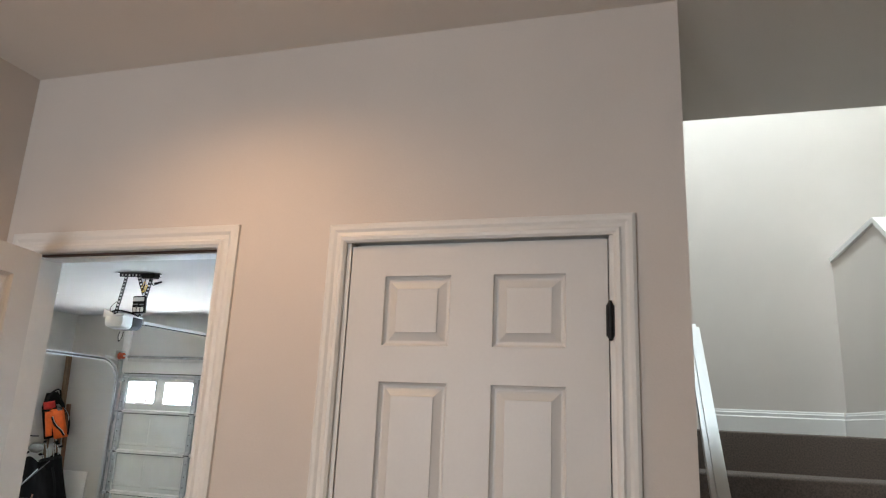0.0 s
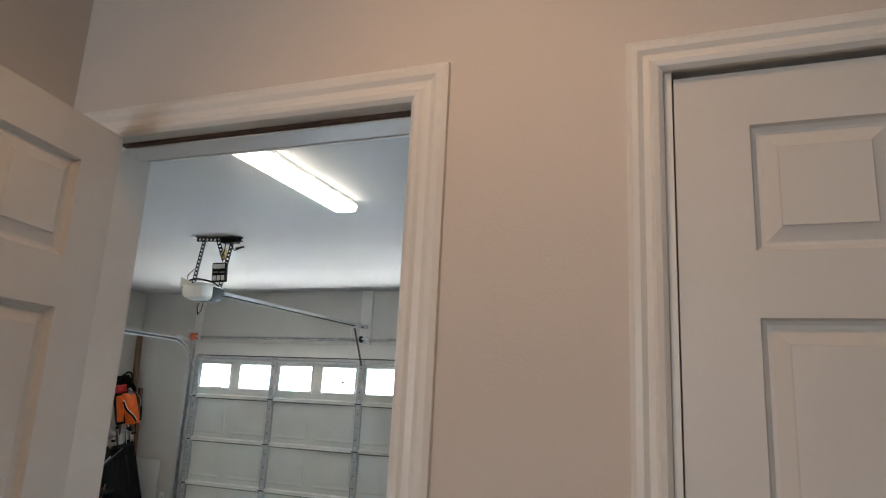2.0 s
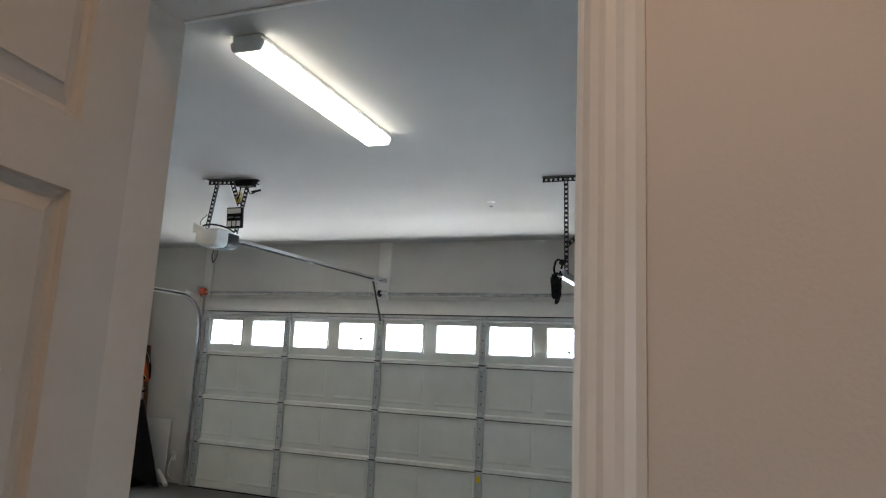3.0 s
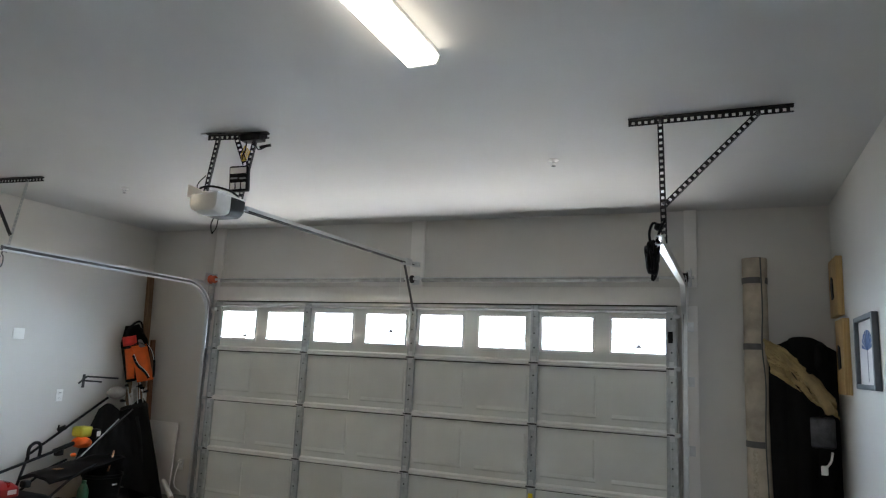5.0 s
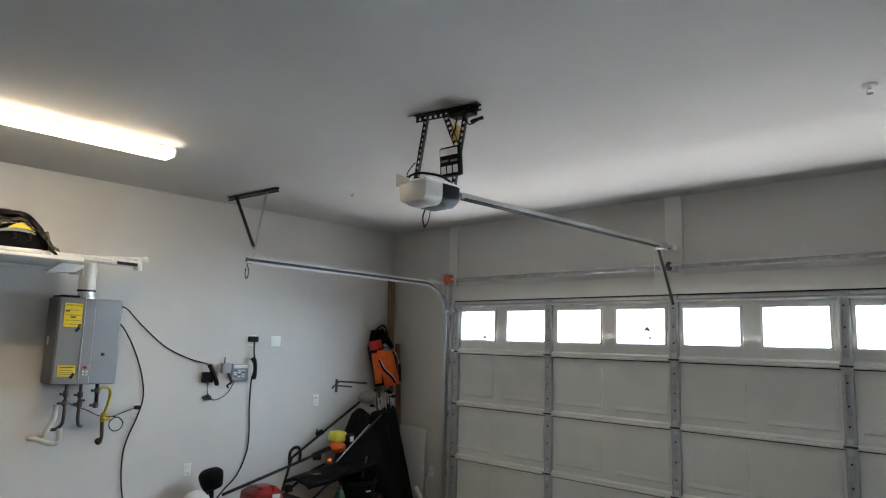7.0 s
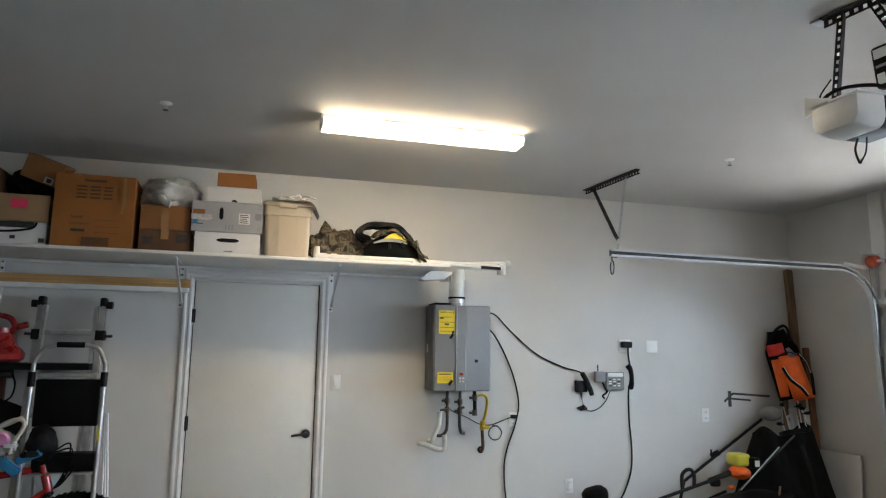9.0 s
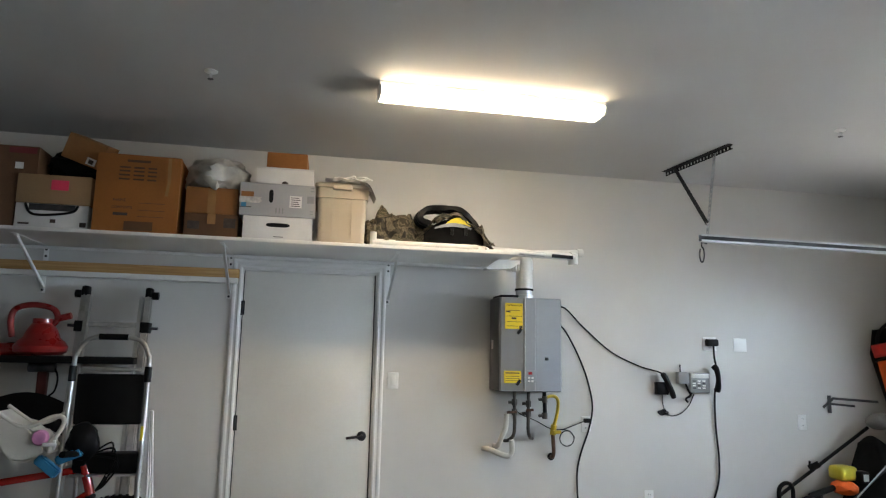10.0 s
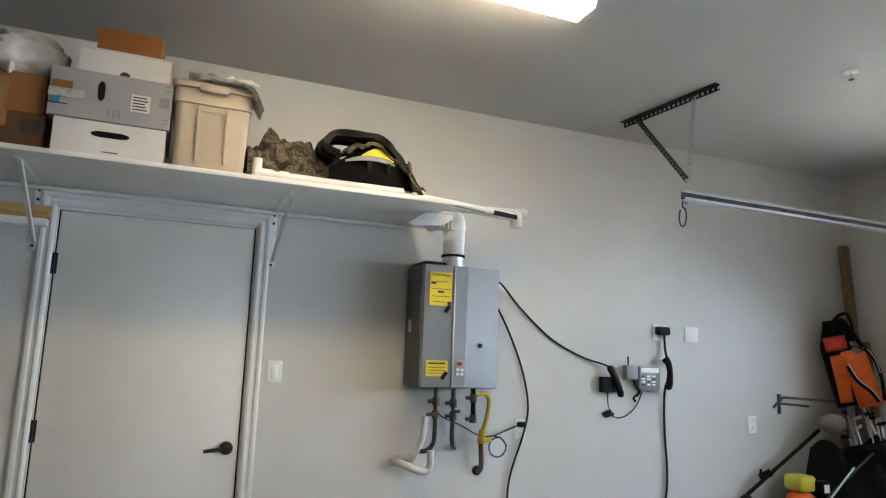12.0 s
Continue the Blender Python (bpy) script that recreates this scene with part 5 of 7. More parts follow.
# pipes under the heater
COPPER = material("dark_copper", (0.16, 0.085, 0.055), 0.45, 0.8, vary=0.4, scale=25)
BRASS = material("dark_brass", (0.10, 0.09, 0.075), 0.4, 0.7, vary=0.4, scale=20)
WRAP = material("white_pipe_insulation", (0.66, 0.64, 0.58), 0.85, vary=0.15, scale=14, bump=0.4)
GASY = material("yellow_gas_hose", (0.62, 0.42, 0.02), 0.4, vary=0.12, scale=20)
wp = thing("water_pipes", (-3.4, -3.35, 0.9), "dark valves with white insulated pipes into the wall", "pipes")
for name, pts, r, mt in (("hot_pipe", [(-3.36, -3.44, 1.277), (-3.36, -3.44, 1.18), (-3.37, -3.435, 1.05), (-3.38, -3.44, .97), (-3.41, -3.47, .93), (-3.43, -3.50, .925)], .013, BRASS),
                         ("insulated_pipe", [(-3.36, -3.50, 1.12), (-3.365, -3.505, 1.02), (-3.37, -3.53, .96), (-3.39, -3.545, .91), (-3.43, -3.55, .885), (-3.499, -3.55, .88)], .019, WRAP),
                         ("insulated_pipe", [(-3.38, -3.455, .935), (-3.385, -3.45, .86), (-3.39, -3.47, .825), (-3.40, -3.52, .83), (-3.42, -3.58, .855), (-3.45, -3.62, .865), (-3.499, -3.63, .86)], .019, WRAP),
                         ("cold_pipe", [(-3.36, -3.335, 1.277), (-3.36, -3.335, 1.15), (-3.365, -3.335, 1.02), (-3.39, -3.32, .965), (-3.43, -3.30, .945), (-3.47, -3.275, .935), (-3.499, -3.26, .93)], .013, BRASS),
                         ("drain_pipe", [(-3.36, -3.215, 1.277), (-3.36, -3.212, 1.17), (-3.36, -3.21, 1.09)], .015, BLACK)):
    bm = bmesh.new()
    tube(bm, spline(pts, 5), r, 10)
    part(name, bm, mt, wp)
for y, z in ((-3.44, 1.20), (-3.44, 1.13), (-3.335, 1.19), (-3.335, 1.12), (-3.212, 1.22), (-3.212, 1.105)):
    bm = bmesh.new()
    tube(bm, [(-3.36, y, z - .022), (-3.36, y, z + .022)], .021, 8)
    tube(bm, [(-3.36, y - .0, z), (-3.36, y - .045, z)], .011, 8)
    part("valve", bm, BRASS, wp, "dark brass valve")
for a, b in (((-3.33, -3.505, 1.13), (-3.33, -3.435, 1.135)), ((-3.335, -3.36, 1.145), (-3.32, -3.31, 1.15))):
    bm = bmesh.new()
    bar(bm, a, b, .018, .008)
    part("lever", bm, COPPER, wp)
gas = thing("gas_line", (-3.44, -3.11, .8), "yellow flexible gas line with a shutoff valve", "gas line")
bm = bmesh.new()
tube(bm, spline([(-3.36, -3.20, 1.235), (-3.37, -3.15, 1.245), (-3.39, -3.105, 1.225), (-3.40, -3.095, 1.17), (-3.41, -3.105, 1.09), (-3.42, -3.12, 1.03)], 6), .012, 10)
part("hose", bm, GASY, gas)
bm = bmesh.new()
tube(bm, [(-3.42, -3.12, 1.035), (-3.43, -3.125, .965)], .023, 8)
box(bm, (-3.40, -3.14, .975), (-3.375, -3.08, 1.0), .004)
part("valve", bm, GASY, gas, "yellow valve body")
bm = bmesh.new()
tube(bm, spline([(-3.43, -3.125, .965), (-3.435, -3.12, .90), (-3.44, -3.115, .84), (-3.46, -3.115, .805), (-3.499, -3.115, .80)], 5), .014, 10)
part("elbow", bm, COPPER, gas, "dark pipe elbow")
bm = bmesh.new()
lathe(bm, [(.028, 0), (.028, .006), (.016, .010)], Matrix.Translation((XL, -3.115, .80)) @ Matrix.Rotation(radians(90), 4, "Y"), 16)
part("escutcheon", bm, BLACK, gas)


# ---- wall plates, phone and cords ----
def plate(name, y, z, w, h, label, kind, sockets=2):
    th = thing(name, (XL, y, z), label, kind)
    part("plate", boxes(((XL + .0005, y - w / 2, z - h / 2), (XL + .008, y + w / 2, z + h / 2)), r=.0025), WHITEPL, th)
    if kind == "outlet":
        for s in (-1, 1):
            so = part("socket", boxes(((XL + .008, y - .017, z + s * .027 - .014), (XL + .0105, y + .017, z + s * .027 + .014)), r=.003), WHITEPL, th)
            for dy in (-.006, .006):
                part("slot", boxes(((XL + .0106, y + dy - .0012, z + s * .027 - .005), (XL + .011, y + dy + .0012, z + s * .027 + .006))), BLACK, so)
    elif kind == "light switch":
        part("rocker", boxes(((XL + .008, y - .017, z - .034), (XL + .014, y + .017, z + .034)), r=.003), WHITEPL, th)
    else:
        for s in (-1, 1):
            bm = bmesh.new()
            lathe(bm, [(.003, 0), (.003, .001)], Matrix.Translation((XL + .006, y + .02 * s, z + h / 2 - .012)) @ Matrix.Rotation(radians(90), 4, "Y"), 8)
            part("screw", bm, GREYPL, th)
    return th


plate("light_switch", -4.305, 1.335, .078, .115, "white rocker light switch beside the service door", "light switch")
plate("outlet", -2.838, 1.033, .072, .115, "white wall outlet below the water heater", "outlet")
plate("outlet", -0.985, 1.048, .076, .120, "white double wall outlet", "outlet")
plate("outlet", -2.338, .490, .072, .115, "white wall outlet near the floor", "outlet")
plate("blank_plate", -1.512, 1.650, .115, .105, "blank white double wall plate", "wall plate")
plate("outlet", -1.783, 1.652, .118, .108, "white double outlet with a black plug", "outlet")
pl = thing("power_plug", (XL, -1.775, 1.66), "large black power plug and cord hanging down the wall", "power cord")
bm = bmesh.new()
box(bm, (XL + .008, -1.83, 1.635), (XL + .055, -1.73, 1.69), .012, 3)
part("plug", bm, BLACK, pl)
bm = bmesh.new()
tube(bm, spline([(XL + .03, -1.765, 1.64), (XL + .03, -1.762, 1.55), (XL + .05, -1.76, 1.46), (XL + .06, -1.768, 1.36), (XL + .03, -1.772, 1.25), (XL + .016, -1.765, 1.02), (XL + .016, -1.748, .77), (XL + .016, -1.765, .58), (XL + .03, -1.86, .39), (XL + .06, -2.0, .28), (XL + .12, -2.12, .18), (XL + .25, -2.2, .02)], 6), .0075, 8)
part("cord", bm, BLACK, pl)
ph = thing("wall_phone", (XL, -1.9, 1.35), "grey wall phone with a black handset", "telephone")
part("base", boxes(((XL + .002, -1.985, 1.272), (XL + .045, -1.815, 1.425)), r=.010), GREYPL, ph)
part("answering_panel", boxes(((XL + .045, -1.975, 1.385), (XL + .049, -1.83, 1.418)), r=.001), WHITEPL, ph)
for j in range(4):
    for i in range(3):
        y, z = -1.955 + .042 * i, 1.363 - .018 * j
        part("button", boxes(((XL + .045, y - .013, z - .005), (XL + .048, y + .013, z + .005)), r=.001), WHITEPL if (i + j) % 3 else DARKSTEEL, ph)
bm = bmesh.new()
tube(bm, spline([(XL + .055, -1.785, 1.48), (XL + .075, -1.775, 1.45), (XL + .085, -1.77, 1.385), (XL + .075, -1.767, 1.32), (XL + .055, -1.765, 1.295)], 6), [.018 + .008 * abs(k - 12) / 12 for k in range(25)], 12)
part("handset", bm, BLACK, ph, "black curved handset")
bm = bmesh.new()
tube(bm, spline([(XL + .04, -1.75, 1.47), (XL + .06, -1.738, 1.40), (XL + .04, -1.745, 1.30)], 6), .006, 8)
part("cradle_rim", bm, GREYPL, ph)
ad = thing("cordless_adapter", (XL, -2.04, 1.38), "grey box with a stub antenna beside the phone", "adapter")
part("body", boxes(((XL + .002, -2.088, 1.340), (XL + .05, -1.997, 1.430)), r=.006), GREYPL, ad)
bm = bmesh.new()
tube(bm, [(XL + .03, -2.062, 1.43), (XL + .03, -2.062, 1.486)], .005, 8)
part("antenna", bm, BLACK, ad)
bm = bmesh.new()
tube(bm, spline([(XL + .03, -2.02, 1.34), (XL + .035, -2.00, 1.29), (XL + .04, -1.985, 1.26), (XL + .03, -2.0, 1.235)], 5), .009, 8)
tube(bm, spline([(XL + .03, -1.97, 1.272), (XL + .04, -1.99, 1.25), (XL + .03, -2.02, 1.225), (XL + .02, -2.0, 1.20)], 5), .008, 8)
part("lead", bm, BLACK, ad)
ba = thing("power_adapter", (XL, -2.22, 1.3), "black power adapter with a heavy black cord end", "power adapter")
part("body", boxes(((XL + .004, -2.272, 1.256), (XL + .05, -2.172, 1.352)), r=.006), BLACK, ba)
bm = bmesh.new()
tube(bm, spline([(XL + .05, -2.225, 1.42), (XL + .055, -2.19, 1.36), (XL + .06, -2.155, 1.28), (XL + .05, -2.135, 1.235)], 6), [.014] + [.022] * 15 + [.021, .02, .019], 10)
part("cord_end", bm, BLACK, ba)
bm = bmesh.new()
tube(bm, spline([(XL + .02, -2.215, 1.256), (XL + .015, -2.21, 1.19), (XL + .015, -2.195, 1.135)], 5), .003, 6)
tube(bm, spline([(XL + .02, -2.18, 1.108), (XL + .015, -2.124, 1.095), (XL + .015, -2.05, 1.12), (XL + .015, -1.985, 1.18), (XL + .02, -1.945, 1.262)], 6), .004, 6)
part("lead", bm, BLACK, ba)
bm = bmesh.new()
tube(bm, [(XL + .003, -2.21, 1.122), (XL + .022, -2.21, 1.122)], .03, 16, 0.55)
tube(bm, spline([(XL + .012, -2.25, 1.125), (XL + .012, -2.20, 1.135), (XL + .012, -2.165, 1.12), (XL + .012, -2.20, 1.108), (XL + .012, -2.25, 1.118)], 5), .006, 6)
part("cord_bundle", bm, BLACK, ba)
bm = bmesh.new()
tube(bm, spline([(XL + .10, -3.10, 1.90), (XL + .06, -3.01, 1.885), (XL + .016, -2.856, 1.755), (XL + .015, -2.633, 1.575), (XL + .015, -2.404, 1.471), (XL + .03, -2.26, 1.432), (XL + .05, -2.222, 1.415)], 7), .0062, 8)
one("appliance_cable", bm, BLACK, "black cord swagged from the water heater along the wall", "cord")
bm = bmesh.new()
tube(bm, spline([(XL + .10, -3.10, 1.78), (XL + .06, -3.02, 1.72), (XL + .016, -2.91, 1.563), (XL + .015, -2.828, 1.363), (XL + .015, -2.789, 1.162), (XL + .015, -2.82, .997), (XL + .015, -2.892, .803), (XL + .015, -2.918, .645), (XL + .015, -2.90, .40), (XL + .03, -2.84, .15), (XL + .10, -2.80, .012)], 7), .0062, 8)
one("appliance_cable", bm, BLACK, "black cord hanging from the water heater to the floor", "cord")
bm = bmesh.new()
box(bm, (XL + .008, -2.862, 1.045), (XL + .045, -2.812, 1.075), .006)
tube(bm, spline([(XL + .04, -2.86, 1.06), (XL + .05, -2.95, 1.03), (XL + .06, -3.05, 1.0), (XL + .07, -3.15, 1.01), (XL + .08, -3.25, 1.06), (XL + .10, -3.40, 1.125), (XL + .12, -3.43, 1.20)], 6), .004, 6)
loop = [(XL + .055, -3.01 + .055 * math.cos(a), .935 + .055 * math.sin(a)) for a in [2 * math.pi * k / 24 for k in range(24)]]
tube(bm, loop + [(XL + .058, -2.953, .945), (XL + .055, -2.99, .99), (XL + .05, -3.05, 1.0)], .004, 6)
one("appliance_cable", bm, BLACK, "thin black cord looped below the water heater", "cord")

# ---- garage door opener ----
op = thing("garage_door_opener", (-0.10, -2.72, 2.5), "white and black garage door opener hung from angle irons", "garage door opener")
OPM = Matrix.Translation((-.075, -2.775, 2.462)) @ Matrix.Diagonal((.74, .72, .84, 1))


def oring(bm, prof_list, m):
    rings = [[bm.verts.new(m @ Vector(p)) for p in ring] for ring in prof_list]
    n = len(rings[0])
    for a, b in zip(rings, rings[1:]):
        for k in range(n):
            bm.faces.new((a[k], a[(k + 1) % n], b[(k + 1) % n], b[k]))
    bm.faces.new(rings[0][::-1]), bm.faces.new(rings[-1])


def hood(y, w, z0, z1, r):
    """One cross-section of the rounded housing."""
    pts = [(w, y, z1), (-w, y, z1)]
    pts += [(-w + r - r * math.cos(a), y, z0 + r - r * math.sin(a)) for a in [math.pi / 2 * k / 6 for k in range(7)]]
    pts += [(w - r + r * math.sin(a), y, z0 + r - r * math.cos(a)) for a in [math.pi / 2 * k / 6 for k in range(7)]]
    return pts


bm = bmesh.new()
oring(bm, [hood(-.205, .11, -.04, .045, .04), hood(-.19, .135, -.07, .05, .05), hood(-.10, .145, -.085, .052, .055), hood(-.03, .145, -.085, .052, .055)], OPM)
part("lens_cover", bm, WHITEPL, op, "white plastic light cover")
bm = bmesh.new()
oring(bm, [hood(-.0295, .145, -.085, .052, .055), hood(.13, .143, -.083, .052, .055), hood(.175, .125, -.055, .05, .045)], OPM)
part("housing", bm, BLACK, op, "glossy black housing")
bm = bmesh.new()
box(bm, (-.15, -.20, .0525), (.15, .16, .064), .002, 1, OPM)
prism_pts = [(-.17, -.20, .03), (-.02, -.20, .05), (-.02, -.20, .075), (-.17, -.20, .125)]
oring(bm, [[Vector(p) for p in prism_pts], [Vector(p) + Vector((0, .012, 0)) for p in prism_pts]], OPM)
box(bm, (-.05, -.12, .0645), (.10, .10, .085), .006, 2, OPM)
part("chassis", bm, WHITEPL, op, "white steel chassis top")
bm = bmesh.new()
bar(bm, (-.31, -2.725, ZC - .003), (.10, -2.655, ZC - .003), 0.060, 0.005, (0, 1, 0))
part("mount_plate", bm, GALV, op, "flat steel mounting strip")
bm = bmesh.new()
perforated(bm, (-.265, -2.725, ZC - .023), (.16, -2.65, ZC - .023), 0.034, .003, (0, 0, 1))
part("ceiling_angle", bm, BLACKIRON, op)
for a, b, mt in (((-.185, -2.72, ZC - .03), (-.175, -2.80, 2.515), BLACKIRON), ((-.06, -2.70, ZC - .03), (.03, -2.70, 2.74), BLACKIRON), ((.06, -2.66, ZC - .03), (.02, -2.70, 2.515), BLACKIRON)):
    bm = bmesh.new()
    perforated(bm, a, b, 0.032, .003, (.9, .4, 0))
    part("hanger_strap", bm, mt, op, "perforated steel strap")
bm = bmesh.new()
box(bm, (-.03, -2.70, ZC - .055), (.12, -2.63, ZC - .008), .006)
part("ceiling_socket", bm, BLACK, op)
bm = bmesh.new()
tube(bm, spline([(.06, -2.68, ZC - .05), (.10, -2.70, 2.86), (.125, -2.70, 2.83), (.16, -2.67, 2.855), (.18, -2.65, 2.865)], 5), .004, 6)
part("wire", bm, BLACK, op, "black cable")
bm = bmesh.new()
tube(bm, [(.13, -2.70, 2.845), (.185, -2.66, 2.868)], .009, 8)
part("wire", bm, BLACK, op, "black cable")
bm = bmesh.new()
tube(bm, spline([(.0, -2.67, ZC - .05), (.02, -2.70, 2.83), (.01, -2.71, 2.79), (.02, -2.70, 2.75)], 5), .004, 6)
part("wire", bm, BLACK, op, "black cable")
bm = bmesh.new()
tube(bm, spline([(-.18, -2.87, 2.505), (-.13, -2.89, 2.545), (-.05, -2.88, 2.555), (.03, -2.82, 2.54), (.03, -2.74, 2.525)], 6), .007, 8)
part("wire", bm, BLACK, op, "black cable")
bm = bmesh.new()
tube(bm, spline([(-.20, -2.78, 2.66), (-.24, -2.80, 2.60), (-.21, -2.82, 2.53)], 5), .003, 6)
part("wire", bm, BLACK, op, "black cable")
bm = bmesh.new()
for k in range(5):
    tube(bm, spline([(.01 + .010 * k, -2.69, 2.87 - .01 * k), (-.005 + .014 * k, -2.70, 2.81), (.015 + .007 * k, -2.71, 2.76)], 4), .0032, 6)
part("wire_bundle", bm, GASY, op, "bundle of yellow wires")
bm = bmesh.new()
tube(bm, spline([(-.05, -2.84, 2.365), (-.055, -2.85, 2.32), (-.045, -2.845, 2.27), (-.04, -2.84, 2.285)], 4), .004, 6)
tube(bm, spline([(-.03, -2.82, 2.365), (-.03, -2.83, 2.31), (-.04, -2.84, 2.28)], 4), .003, 6)
part("antenna_wire", bm, BLACK, op)
gm = Matrix.Translation((.030, -2.735, 2.635)) @ Matrix.Rotation(radians(14), 4, "Z") @ Matrix.Rotation(radians(-4), 4, "Y")
bm = bmesh.new()
box(bm, (-.062, -.022, -.082), (.062, .022, .082), .012, 3, gm)
gw = part("battery_unit", bm, BLACK, op, "black control box with white pads")
for p, q in (((-.052, .03), (.052, .068)), ((-.05, -.07), (-.022, -.028)), ((-.014, -.07), (.014, -.028)), ((.022, -.07), (.05, -.028)), ((-.05, -.005), (-.005, .006)), ((.008, -.008), (.05, .003))):
    bm = bmesh.new()
    box(bm, (p[0], -.0245, p[1]), (q[0], -.0222, q[1]), .001, 1, gm)
    part("pad", bm, WHITEPL if p[1] != -.005 and p[1] != -.008 else GREYPL, gw)
rl = thing("opener_rail", (0, -1.4, 2.48), "bright steel opener rail running to the front wall", "rail")
bm = bmesh.new()
bar(bm, (-.005, -2.62, 2.478), (.0, -.05, 2.508), 0.026, 0.030)
part("beam", bm, GALV, rl)
bm = bmesh.new()
bar(bm, (-.018, -2.60, 2.459), (-.012, -.10, 2.490), 0.009, 0.007)
bar(bm, (.014, -2.60, 2.459), (.018, -.10, 2.490), 0.009, 0.007)
part("chain", bm, BLACKIRON, rl)
bm = bmesh.new()
box(bm, (-.035, -.30, 2.470), (.035, -.18, 2.530), .004)
part("trolley", bm, GALV, rl)
bm = bmesh.new()
box(bm, (-.03, -.06, 2.485), (.03, .018, 2.53), .003)
part("header_bracket", bm, GALV, rl)
bm = bmesh.new()
bar(bm, (-.02, -.24, 2.48), (-.005, -.155, 2.28), 0.022, 0.005, (1, 0, 0))
bar(bm, (-.005, -.155, 2.28), (.01, -.05, 2.04), 0.022, 0.005, (1, 0, 0))
part("door_arm", bm, DARKSTEEL, rl, "dark steel door arm")
bm = bmesh.new()
tube(bm, [(-.05, -.25, 2.475), (-.05, -.25, 2.10)], .0022, 6)
part("release_cord", bm, WHITEPL, rl)


# ---- sprinklers, cord coil ----
def sprinkler(x, y):
    th = thing("sprinkler", (x, y, ZC), "small chrome fire sprinkler under the ceiling", "sprinkler", "ceiling sprinklers")
    bm = bmesh.new()
    lathe(bm, [(.034, 0), (.034, -.004), (.020, -.010), (.012, -.012)], Matrix.Translation((x, y, ZC)), 20)
    part("escutcheon", bm, WHITEPL, th)
    bm = bmesh.new()
    lathe(bm, [(.008, -.014), (.008, -.026), (.005, -.028)], Matrix.Translation((x, y, ZC)), 12)
    for s in (-1, 1):
        tube(bm, spline([(x + s * .008, y, ZC - .024), (x + s * .013, y, ZC - .032), (x + s * .004, y, ZC - .042)], 4), .0025, 6)
    part("frame", bm, ALU, th)
    bm = bmesh.new()
    lathe(bm, [(.015, -.042), (.015, -.044)], Matrix.Translation((x, y, ZC)), 14)
    part("deflector", bm, DARKSTEEL, th)
    return th


sp = sprinkler(1.755, -1.66)
for x, y in ((-2.075, -1.745), (-2.112, -5.48)):
    copy_thing(sp, Matrix.Translation((x, y, ZC)))

cc = thing("cord_coil", (2.46, -2.42, 2.2), "bundle of black cord tied to the track end", "cord")
bm = bmesh.new()
wound = []
for k in range(13):
    rr = random.Random(k)
    c = Vector((2.462 + rr.uniform(-.016, .016), -2.42 + rr.uniform(-.03, .02), 2.145 + rr.uniform(-.035, .035)))
    w, h = rr.uniform(.008, .022), rr.uniform(.05, .085)
    tilt = rr.uniform(-.5, .5)
    pts = [c + Vector((w * math.cos(a) + tilt * .05 * math.sin(a), .022 * math.sin(2 * a + k), h * math.sin(a))) for a in [2 * math.pi * i / 22 for i in range(23)]]
    wound += pts
tube(bm, wound, .0075, 6)
part("coil", bm, BLACK, cc)
bm = bmesh.new()
tube(bm, spline([(2.50, -2.36, 2.33), (2.465, -2.40, 2.335), (2.448, -2.42, 2.28), (2.455, -2.42, 2.22)], 5), .007, 8)
tube(bm, spline([(2.52, -2.34, 2.36), (2.505, -2.38, 2.32), (2.485, -2.42, 2.24), (2.47, -2.42, 2.16)], 5), .007, 8)
part("lead", bm, BLACK, cc)
bm = bmesh.new()
blob(bm, (2.49, -2.35, 2.325), (.026, .022, .022), .15, 3, 2, 2)
part("knot", bm, BLACK, cc)

# ---- front corner: tools, golf bag, vest ----
lp = bmesh.new()
bar(lp, (-3.445, -.035, 2.40), (-3.235, -.13, .0), 0.055, 0.075, (1, 0, 0))
bmesh.ops.bevel(lp, geom=lp.edges[:], offset=0.008, segments=2, affect="EDGES")
for v in lp.verts:
    v.co.x += .004 * noise.noise(v.co * 3)
one("wood_post", lp, WOODPOST, "old weathered wooden post leaning in the corner", "post")
bm = bmesh.new()
bar(bm, (-3.335, .005, 1.66), (-3.20, -.02, .0), 0.032, 0.05, (1, 0, 0))
one("wood_stake", bm, LEGWOOD, "brown wooden stake leaning on the wall", "stake")
bm = bmesh.new()
bar(bm, (-3.40, -.20, 1.35), (-3.30, -.28, .0), 0.045, 0.03, (1, 0, 0))
one("wood_stake", bm, WOODPOST, "pale wooden stake behind the vest", "stake")
bd = bmesh.new()
box(bd, (-.26, -.020, .002), (.255, .0, .762), .003, 2, Matrix.Translation((-3.08, -.02, 0)) @ Matrix.Rotation(radians(-3.2), 4, "X"))
one("leaning_board", bd, TRIM, "white board leaning against the front wall", "board")
fo = thing("outlet", (-2.765, YF, .32), "white outlet with a white plug on the front wall", "outlet")
part("plate", boxes(((-2.80, YF - .006, .262), (-2.73, YF - .0005, .377)), r=.002), WHITEPL, fo)
part("socket", boxes(((-2.782, YF - .008, .277), (-2.748, YF - .0062, .305)), r=.002), WHITEPL, fo)
bm = bmesh.new()
box(bm, (-2.785, YF - .04, .33), (-2.745, YF - .0065, .365), .006)
tube(bm, spline([(-2.765, YF - .035, .335), (-2.768, YF - .06, .25), (-2.775, YF - .07, .17), (-2.74, YF - .09, .10), (-2.65, YF - .10, .06)], 6), .006, 8)
part("plug", bm, WHITEPL, fo)
bm = bmesh.new()
tube(bm, [(-2.83, -.12, .16), (-2.62, -.20, .02)], .028, 12)
